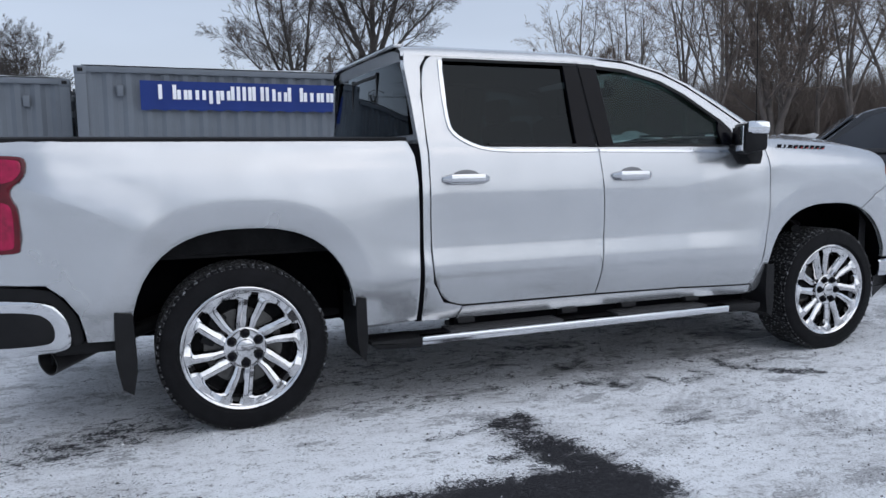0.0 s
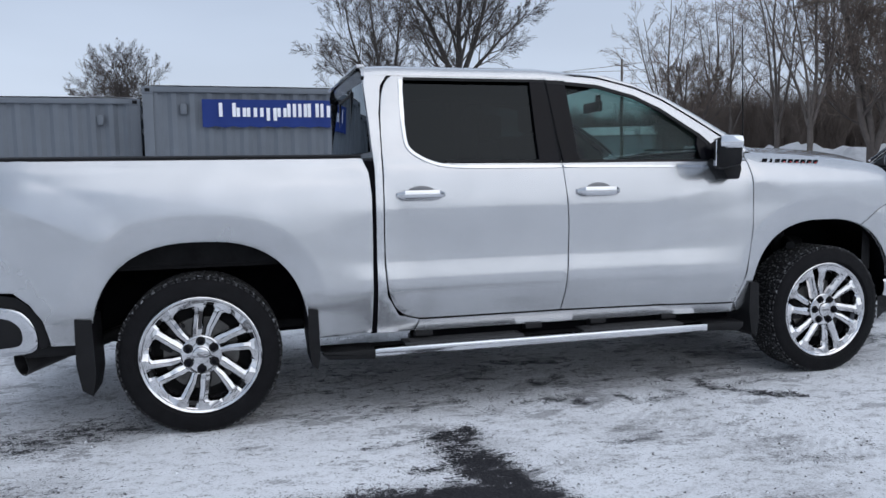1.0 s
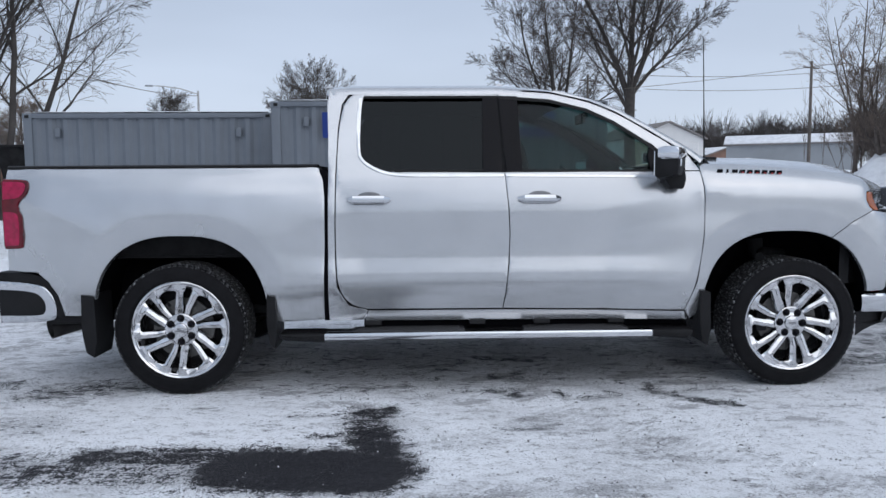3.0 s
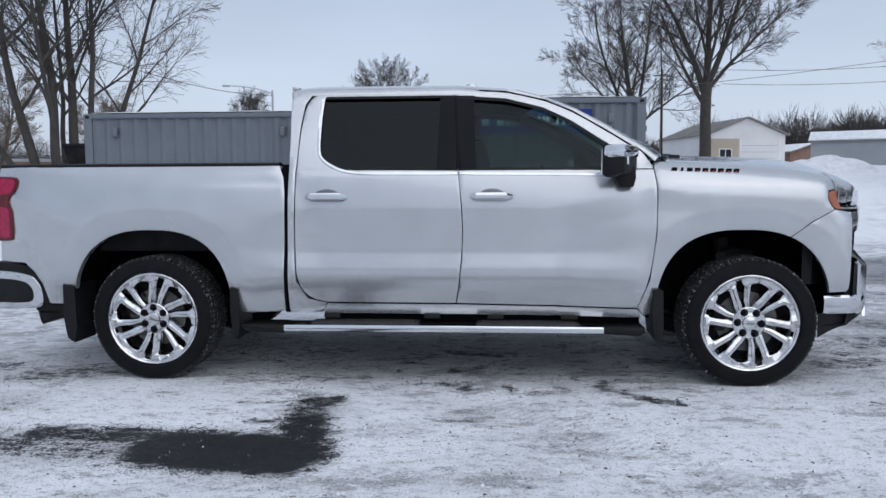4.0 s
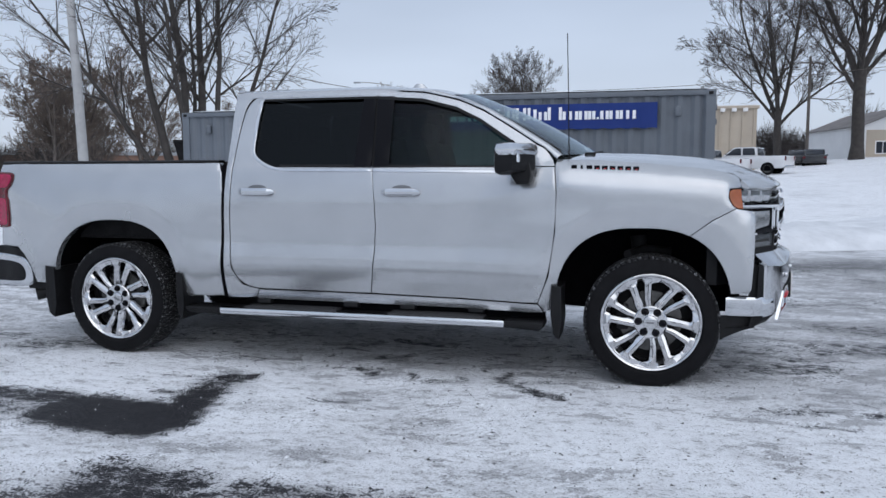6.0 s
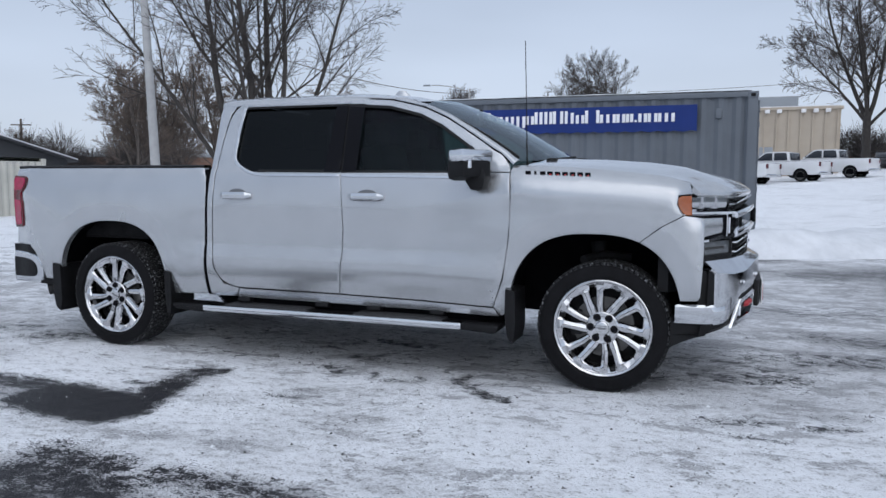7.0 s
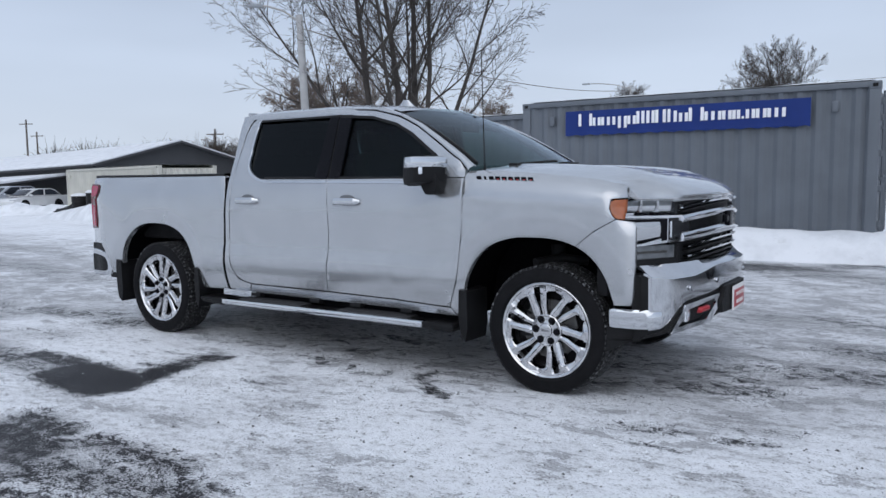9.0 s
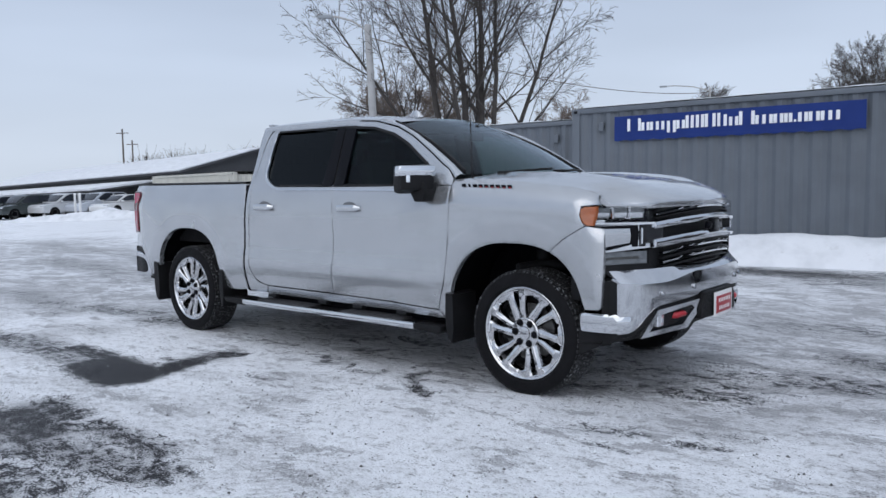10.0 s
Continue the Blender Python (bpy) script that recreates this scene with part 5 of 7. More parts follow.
# bare or wet asphalt capsules, truck's shade painted in below it: ends, radius, weight
BARE_AND_SHADE = [((0.3, 0.05), (4.4, 0.1), 0.85, 0.40), ((0.66, -2.18), (1.19, -2.24), 0.20, 1.7), ((1.02, -2.32), (1.22, -2.33), 0.13, 1.6), ((1.26, -2.08), (1.19, -1.74), 0.14, 1.05), ((1.18, -1.74), (1.17, -1.42), 0.14, 0.86), ((1.12, -1.40), (1.25, -1.36), 0.09, 0.90), ((0.92, -1.78), (1.10, -1.80), 0.05, 0.70), ((0.74, -1.45), (1.0, -1.43), 0.035, 0.58),
        ((-0.10, -2.04), (0.42, -2.02), 0.12, 0.88), ((-0.9, -2.14), (0.55, -2.22), 0.20, 0.62), ((-1.6, -2.3), (-0.30, -2.2), 0.18, 0.66), ((1.42, -2.90), (1.85, -2.95), 0.13, 0.80), ((1.5, -3.12), (2.0, -3.20), 0.20, 0.92), ((2.15, -2.95), (2.85, -2.97), 0.11, 0.72), ((2.2, -3.30), (3.1, -3.14), 0.17, 0.74), ((0.2, -3.6), (1.6, -3.5), 0.4, 0.8), ((2.0, -3.9), (2.8, -3.6), 0.3, 0.66),
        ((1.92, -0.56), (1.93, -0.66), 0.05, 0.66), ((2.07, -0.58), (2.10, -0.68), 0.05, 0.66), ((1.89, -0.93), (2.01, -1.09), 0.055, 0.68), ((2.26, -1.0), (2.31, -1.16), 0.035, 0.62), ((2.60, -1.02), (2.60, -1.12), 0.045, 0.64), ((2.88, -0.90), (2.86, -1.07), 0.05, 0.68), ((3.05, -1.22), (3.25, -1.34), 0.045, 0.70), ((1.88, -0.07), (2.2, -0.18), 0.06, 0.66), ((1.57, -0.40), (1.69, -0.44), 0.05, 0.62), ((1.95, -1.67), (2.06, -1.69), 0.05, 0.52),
        ((1.90, -0.99), (2.06, -0.96), 0.05, 0.60), ((2.42, -1.17), (2.60, -1.14), 0.05, 0.62), ((2.84, -1.0), (3.14, -1.30), 0.05, 0.66), ((3.0, -1.05), (3.3, -0.95), 0.06, 0.5), ((1.9, -1.66), (2.15, -1.62), 0.07, 0.40),
        ((4.35, -1.34), (4.6, -1.22), 0.09, 0.50), ((4.92, -1.02), (5.14, -0.96), 0.08, 0.45), ((4.9, -1.25), (5.1, -1.17), 0.05, 0.62), ((4.5, -1.52), (4.75, -1.50), 0.04, 0.55), ((4.0, -0.45), (4.9, -0.20), 0.16, 0.58), ((3.7, -0.2), (4.3, 0.2), 0.2, 0.5),
        ((4.6, 0.3), (5.9, 0.6), 0.22, 0.50), ((5.2, 1.2), (7.5, 1.0), 0.25, 0.55), ((5.5, 5.6), (13, 8.4), 0.55, 0.62), ((6.5, 4.2), (13, 5.8), 0.5, 0.50), ((1.5, 6.42), (4.6, 6.95), 0.24, 1.0), ((5.0, 0.35), (7.0, 0.8), 0.2, 0.55), ((4.6, 7.4), (8.0, 9.4), 0.3, 0.75), ((3.0, 5.4), (8.0, 6.8), 0.5, 0.5), ((4.5, 2.4), (8.5, 3.2), 0.4, 0.45), ((-0.9, -0.9), (-0.4, -0.7), 0.2, 0.62), ((-2.2, -0.9), (-1.2, -0.7), 0.22, 0.55),
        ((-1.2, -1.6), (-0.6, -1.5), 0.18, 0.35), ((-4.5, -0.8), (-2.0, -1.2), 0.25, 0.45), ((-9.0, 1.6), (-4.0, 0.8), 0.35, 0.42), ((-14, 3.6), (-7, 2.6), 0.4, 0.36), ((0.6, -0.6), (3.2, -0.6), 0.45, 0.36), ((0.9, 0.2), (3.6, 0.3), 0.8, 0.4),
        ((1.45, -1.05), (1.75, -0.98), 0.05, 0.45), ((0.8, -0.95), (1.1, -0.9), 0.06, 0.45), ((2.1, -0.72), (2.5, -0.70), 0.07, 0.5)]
# greyer, thinner ice film; capsules along the truck also paint its shade
ICE_AND_SHADE = [((3.3, -0.6), (5.3, -0.1), 0.6, 0.9), ((0.0, -0.35), (4.2, -0.35), 0.65, 0.7), ((3.0, -3.2), (8.0, -1.0), 2.2, 0.42), ((-14, 3.0), (-3.2, 0.4), 2.1, 1.0), ((5.0, 0.3), (7.5, 0.9), 0.35, 1.0), ((4.5, 5.4), (9, 6.2), 0.5, 1.0), ((5.0, 3.2), (9, 3.9), 0.35, 0.9), ((5.5, 3.0), (14, 6.0), 3.2, 1.0), ((-16, 3.4), (-3.5, -0.6), 2.2, 0.75), ((4.6, 6.2), (10, 8.2), 1.3, 0.9), ((5.0, 1.8), (10, 4.6), 1.8, 0.6), ((2.2, -2.05), (2.6, -2.1), 0.22, 0.6), ((1.6, -1.9), (1.75, -1.88), 0.13, 0.6), ((2.1, -1.75), (2.4, -1.6), 0.15, 0.4), ((0.4, -0.75), (3.3, -0.75), 0.40, 0.75), ((3.6, -0.9), (5.4, -0.3), 0.5, 0.45), ((4.8, 0.6), (8.0, 2.2), 0.9, 0.5),
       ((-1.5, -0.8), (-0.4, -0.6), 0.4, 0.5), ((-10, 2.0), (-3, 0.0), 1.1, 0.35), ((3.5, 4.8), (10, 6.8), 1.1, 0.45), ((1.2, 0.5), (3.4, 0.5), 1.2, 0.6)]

# one faint tyre print
TRACK = [((2.2, -1.42), (4.6, -3.80), 0.085, 1.0)]


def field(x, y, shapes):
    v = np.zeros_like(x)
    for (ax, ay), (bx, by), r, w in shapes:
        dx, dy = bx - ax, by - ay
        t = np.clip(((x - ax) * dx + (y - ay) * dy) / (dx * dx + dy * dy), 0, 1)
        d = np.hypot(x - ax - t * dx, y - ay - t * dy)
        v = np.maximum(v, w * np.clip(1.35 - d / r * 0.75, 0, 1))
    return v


def build_ground():
    def axis(fine0, fine1, step, grow=1.16):
        a = list(np.arange(fine0, fine1 + 1e-6, step))
        d, v = step, fine1
        while v < 900:
            d *= grow
            v += d
            a.append(v)
        d, v = step, fine0
        low = []
        while v > -900:
            d *= grow
            v -= d
            low.append(v)
        return np.array(low[::-1] + a)
    xs, ys = axis(-2.4, 7.0, 0.035), axis(-4.6, 1.2, 0.035)
    X, Y = np.meshgrid(xs, ys)
    n, m = len(xs), len(ys)
    Z = np.zeros_like(X)
    for j in range(m):
        for i in range(n):
            x, y = X[j, i], Y[j, i]
            z = terrain(x, y)
            if abs(x) < 40 and abs(y) < 40:
                z += 0.012 * noise.noise((x * 0.9, y * 0.9, 3.1)) + 0.006 * noise.noise((x * 4.1, y * 4.1, 7.7))
                # keep the surface level where the tyres stand
                z -= 0.006
            Z[j, i] = z
    # both masks also hold the shade painted below and beside the truck
    bare, ice = field(X, Y, BARE_AND_SHADE), field(X, Y, ICE_AND_SHADE)
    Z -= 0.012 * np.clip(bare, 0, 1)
    me = bpy.data.meshes.new("ground")
    co = np.stack([X, Y, Z], -1).reshape(-1, 3)
    idx = np.arange(n * m).reshape(m, n)
    quads = np.stack([idx[:-1, :-1], idx[:-1, 1:], idx[1:, 1:], idx[1:, :-1]], -1).reshape(-1, 4)
    me.vertices.add(len(co))
    me.vertices.foreach_set("co", co.ravel())
    me.loops.add(quads.size)
    me.loops.foreach_set("vertex_index", quads.ravel().astype(np.int32))
    me.polygons.add(len(quads))
    me.polygons.foreach_set("loop_start", np.arange(0, quads.size, 4, dtype=np.int32))
    me.polygons.foreach_set("use_smooth", np.ones(len(quads), dtype=bool))
    me.update(calc_edges=True)
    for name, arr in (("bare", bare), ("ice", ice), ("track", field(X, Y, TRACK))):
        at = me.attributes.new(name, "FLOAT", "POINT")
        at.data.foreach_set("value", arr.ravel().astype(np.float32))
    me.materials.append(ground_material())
    return tagged(new("ground", me), "packed snow and ice over dark asphalt lot", "ground", kind="structure")


def ground_material():
    m, nt, p = nodes_of("snowy_asphalt")
    def attr(name):
        a = nt.nodes.new("ShaderNodeAttribute")
        a.attribute_name = name
        return a.outputs["Fac"]
    big = noise_node(nt, 0.45, 5.0, 0.6, (0.8, 1.3, 1)).outputs["Fac"]
    mid = noise_node(nt, 2.4, 6.0, 0.62, (0.75, 1.25, 1)).outputs["Fac"]
    fine = noise_node(nt, 14.0, 7.0, 0.72, (0.8, 1.15, 1)).outputs["Fac"]
    grit = noise_node(nt, 85.0, 5.0, 0.78, (0.9, 1.1, 1)).outputs["Fac"]
    # snow: crusty bluish white over greyer trodden ice; the ice mask adds the truck's painted shade
    crust = math_node(nt, "ADD", math_node(nt, "MULTIPLY", fine, 0.5), math_node(nt, "MULTIPLY", grit, 0.5))
    snow = ramp_node(nt, crust, ((0.40, (0.33, 0.33, 0.335)), (0.452, (0.73, 0.74, 0.76)), (0.52, (0.87, 0.885, 0.915)))).outputs["Color"]
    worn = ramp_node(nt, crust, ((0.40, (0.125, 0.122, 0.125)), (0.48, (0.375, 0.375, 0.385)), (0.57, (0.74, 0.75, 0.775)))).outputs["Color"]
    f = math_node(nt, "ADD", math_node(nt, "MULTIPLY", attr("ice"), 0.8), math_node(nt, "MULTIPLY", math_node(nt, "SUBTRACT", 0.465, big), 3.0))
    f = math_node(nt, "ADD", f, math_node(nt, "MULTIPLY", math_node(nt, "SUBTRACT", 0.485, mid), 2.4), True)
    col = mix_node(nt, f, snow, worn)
    # thin grey islands where tyres and feet wore the snow down, drawn out along the lot
    isl = noise_node(nt, 2.9, 8.0, 0.70, (0.75, 1.3, 1)).outputs["Fac"]
    isl = math_node(nt, "ADD", isl, math_node(nt, "MULTIPLY", math_node(nt, "SUBTRACT", grit, 0.5), 0.22))
    isl = math_node(nt, "SUBTRACT", isl, math_node(nt, "MULTIPLY", attr("ice"), 0.105))
    isl = ramp_node(nt, isl, ((0.365, (0.7, 0.7, 0.7)), (0.395, (0, 0, 0)))).outputs["Color"]
    col = mix_node(nt, isl, col, ramp_node(nt, grit, ((0.40, (0.09, 0.088, 0.09)), (0.54, (0.42, 0.42, 0.44)))).outputs["Color"])
    # tyre print: lug bars across the track
    tcw = nt.nodes.new("ShaderNodeTexCoord")
    mpw = nt.nodes.new("ShaderNodeMapping")
    mpw.inputs["Rotation"].default_value = (0, 0, radians(45))
    nt.links.new(tcw.outputs["Object"], mpw.inputs[0])
    wave = nt.nodes.new("ShaderNodeTexWave")
    wave.inputs["Scale"].default_value, wave.inputs["Distortion"].default_value, wave.inputs["Detail Scale"].default_value = 6.5, 3.0, 3.0
    nt.links.new(mpw.outputs[0], wave.inputs["Vector"])
    lug = math_node(nt, "MULTIPLY", ramp_node(nt, attr("track"), ((0.45, (0, 0, 0)), (0.75, (1, 1, 1)))).outputs["Color"], ramp_node(nt, wave.outputs["Fac"], ((0.35, (0, 0, 0)), (0.65, (1, 1, 1)))).outputs["Color"])
    col = mix_node(nt, math_node(nt, "MULTIPLY", lug, 0.24), col, (0.30, 0.30, 0.315))
    # dark grit showing through in clusters
    g = math_node(nt, "ADD", math_node(nt, "MULTIPLY", grit, 0.6), math_node(nt, "MULTIPLY", fine, 0.4))
    speck = ramp_node(nt, g, ((0.395, (1, 1, 1)), (0.430, (0, 0, 0)))).outputs["Color"]
    sp = math_node(nt, "MULTIPLY", speck, ramp_node(nt, mid, ((0.36, (0.9, 0.9, 0.9)), (0.60, (0.25, 0.25, 0.25)))).outputs["Color"])
    col = mix_node(nt, sp, col, (0.105, 0.10, 0.10))
    # bare asphalt, and shade painted below the truck, where the mask, broken by noise, passes a threshold
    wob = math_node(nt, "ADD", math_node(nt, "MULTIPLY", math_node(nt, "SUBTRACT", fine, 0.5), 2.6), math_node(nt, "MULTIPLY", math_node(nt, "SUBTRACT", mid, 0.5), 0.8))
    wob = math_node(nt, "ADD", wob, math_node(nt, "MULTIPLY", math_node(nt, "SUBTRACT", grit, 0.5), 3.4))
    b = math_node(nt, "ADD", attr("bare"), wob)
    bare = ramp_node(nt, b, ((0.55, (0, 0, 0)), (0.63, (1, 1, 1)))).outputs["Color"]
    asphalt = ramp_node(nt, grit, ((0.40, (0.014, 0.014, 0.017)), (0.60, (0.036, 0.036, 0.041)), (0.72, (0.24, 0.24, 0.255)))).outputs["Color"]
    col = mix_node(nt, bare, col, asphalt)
    nt.links.new(col, p.inputs["Base Color"])
    r = ramp_node(nt, bare, ((0.0, (0.62, 0.62, 0.62)), (1.0, (0.45, 0.45, 0.45)))).outputs["Color"]
    nt.links.new(math_node(nt, "SUBTRACT", r, math_node(nt, "MULTIPLY", f, 0.12)), p.inputs["Roughness"])
    nt.links.new(math_node(nt, "SUBTRACT", 0.42, math_node(nt, "MULTIPLY", bare, 0.34)), p.inputs["Specular IOR Level"])
    h = math_node(nt, "ADD", math_node(nt, "MULTIPLY", fine, 0.7), math_node(nt, "MULTIPLY", grit, 0.5))
    h = math_node(nt, "ADD", h, math_node(nt, "MULTIPLY", mid, 0.9))
    h = math_node(nt, "SUBTRACT", h, math_node(nt, "MULTIPLY", lug, 0.12))
    bump_of(nt, h, 0.7, 0.025, p.inputs["Normal"])
    return m


ground = build_ground()


def snow_material():
    m, nt, p = nodes_of("ploughed_snow")
    n = noise_node(nt, 1.7, 6.0, 0.6).outputs["Fac"]
    d = noise_node(nt, 9.0, 5.0, 0.65).outputs["Fac"]
    c = ramp_node(nt, n, ((0.28, (0.56, 0.575, 0.60)), (0.6, (0.74, 0.755, 0.785)))).outputs["Color"]
    soil = ramp_node(nt, d, ((0.62, (0, 0, 0)), (0.80, (0.5, 0.5, 0.5)))).outputs["Color"]
    nt.links.new(mix_node(nt, soil, c, (0.42, 0.41, 0.40)), p.inputs["Base Color"])
    p.inputs["Roughness"].default_value = 0.75
    bump_of(nt, math_node(nt, "ADD", n, math_node(nt, "MULTIPLY", d, 0.6)), 0.5, 0.05, p.inputs["Normal"])
    return m


SNOW = snow_material()


def snow_heap(name, pts, label, rough=0.10, foot=0.10, cells=90, seed=1, step=None, lumps=0.5):
    """A ploughed bank along a line of (x, y, half width, height)."""
    P = np.array(pts, float)
    seg = np.hypot(np.diff(P[:, 0]), np.diff(P[:, 1]))
    s = np.concatenate([[0], np.cumsum(seg)])
    total = s[-1]
    na = max(14, int(total / (step or 0.22)))
    rows = []
    for i in range(na + 1):
        u = total * i / na
        x, y, w, h = (np.interp(u, s, P[:, k]) for k in range(4))
        k = min(len(seg) - 1, int(np.searchsorted(s, u, side="right") - 1))
        d = Vector((P[k + 1, 0] - P[k, 0], P[k + 1, 1] - P[k, 1], 0)).normalized()
        nrm = Vector((-d.y, d.x, 0))
        end = math.sin(math.pi * min(1, max(0.0, min(u, total - u) / (total * 0.12 + 0.3))) / 2) ** 0.7
        row = []
        for q in np.linspace(-1, 1, 25):
            o = nrm * (q * w * (1 + 0.18 * noise.noise((u * 0.6, seed * 3.3, 0))))
            px, py = x + o.x, y + o.y
            prof = (1 - abs(q) ** 2.2) ** 1.1
            lump = 1 + lumps * noise.fractal((px * 0.55, py * 0.55, seed), 1.0, 2.0, 3) + rough * 1.6 * noise.noise((px * 2.6, py * 2.6, seed))
            row.append(Vector((px, py, terrain(px, py) - foot + (foot + h * max(0.25, lump)) * prof * end)))
        rows.append(row)
    ob = grid_part(name, rows, SNOW, None, "", 80)
    return tagged(ob, label, "snow bank", kind="structure")



def crumb_material():
    m, nt, p = nodes_of("snow_and_grit_crumbs")
    geo = nt.nodes.new("ShaderNodeNewGeometry")
    c = ramp_node(nt, geo.outputs["Random Per Island"], ((0.0, (0.03, 0.03, 0.032)), (0.34, (0.10, 0.098, 0.10)), (0.40, (0.50, 0.51, 0.53)), (1.0, (0.82, 0.835, 0.86)))).outputs["Color"]
    nt.links.new(c, p.inputs["Base Color"])
    p.inputs["Roughness"].default_value = 0.8
    return m


def build_crumbs():
    """Loose crumbs of snow and grit on the lot, in clusters."""
    rng = random.Random(91)
    verts, faces = [], []
    made = 0
    while made < 9000:
        x, y = rng.uniform(-2.5, 8.0), -0.7 - 3.7 * rng.random() ** 0.8
        if noise.noise((x * 1.3, y * 1.9, 5.0)) + rng.uniform(-0.5, 0.5) < 0.05:
            continue
        if field(np.array([x]), np.array([y]), BARE_AND_SHADE[1:17])[0] > 0.4 and rng.random() < 0.85:
            continue
        r = 0.003 + 0.008 * rng.random() ** 5
        z = 0.012 * noise.noise((x * 0.9, y * 0.9, 3.1)) + 0.006 * noise.noise((x * 4.1, y * 4.1, 7.7)) - 0.006
        a = rng.uniform(0, 6.28)
        o = len(verts)
        for k in range(4):
            w = a + k * math.pi / 2 + rng.uniform(-0.4, 0.4)
            verts.append((x + math.cos(w) * r * rng.uniform(0.6, 1.5), y + math.sin(w) * r * rng.uniform(0.6, 1.3), z))
        verts.append((x + rng.uniform(-r, r) * 0.3, y, z + r * rng.uniform(0.5, 1.0)))
        faces += [(o + k, o + (k + 1) % 4, o + 4) for k in range(4)]
        made += 1
    ob = part_pd("snow_crumbs", verts, faces, crumb_material(), None, "", 10)
    return tagged(ob, "loose crumbs of snow and dark grit on the lot", "crumbs", kind="stuff")


build_crumbs()
snow_heap("snow_bank", [(-6, 8.4, 0.9, 0.45), (-1.5, 7.95, 0.75, 0.40), (2.0, 7.9, 0.80, 0.38), (4.6, 8.35, 0.85, 0.46), (6.0, 9.0, 0.9, 0.36), (9.0, 10.4, 1.2, 0.30)], "ploughed snow bank along the containers", 0.06, seed=1, lumps=0.22)
snow_heap("snow_bank", [(5.6, 10.5, 1.6, 0.22), (9, 12, 2.5, 0.35), (15, 15, 3, 0.4)], "low drifted snow beyond the container", 0.08, seed=2)


# ---- shipping containers ----
CONT_GREY = surface("grey_container_paint", (0.112, 0.128, 0.150), 0.55, 0.0, 0.10, 1.4, 0.12, 40.0)
CONT_CREAM = surface("cream_container_paint", (0.47, 0.46, 0.41), 0.55, 0.0, 0.12, 1.2, 0.12, 40.0)
SIGN_BLUE = surface("blue_banner", (0.013, 0.033, 0.165), 0.5, 0.0, 0.10, 1.5, spec=0.2)
SIGN_WHITE = surface("white_lettering", (0.78, 0.79, 0.82), 0.5, 0.0, 0.04, 4.0)


def corrugated(length, height, pitch=0.278, depth=0.036):
    """Outline along x of a corrugated wall."""
    pts, x = [], 0.0
    while x < length:
        pts += [(x, 0.0), (x + pitch * 0.26, 0.0), (x + pitch * 0.5, depth), (x + pitch * 0.76, depth)]
        x += pitch
    return [p for p in pts if p[0] <= length] + [(length, 0.0)]


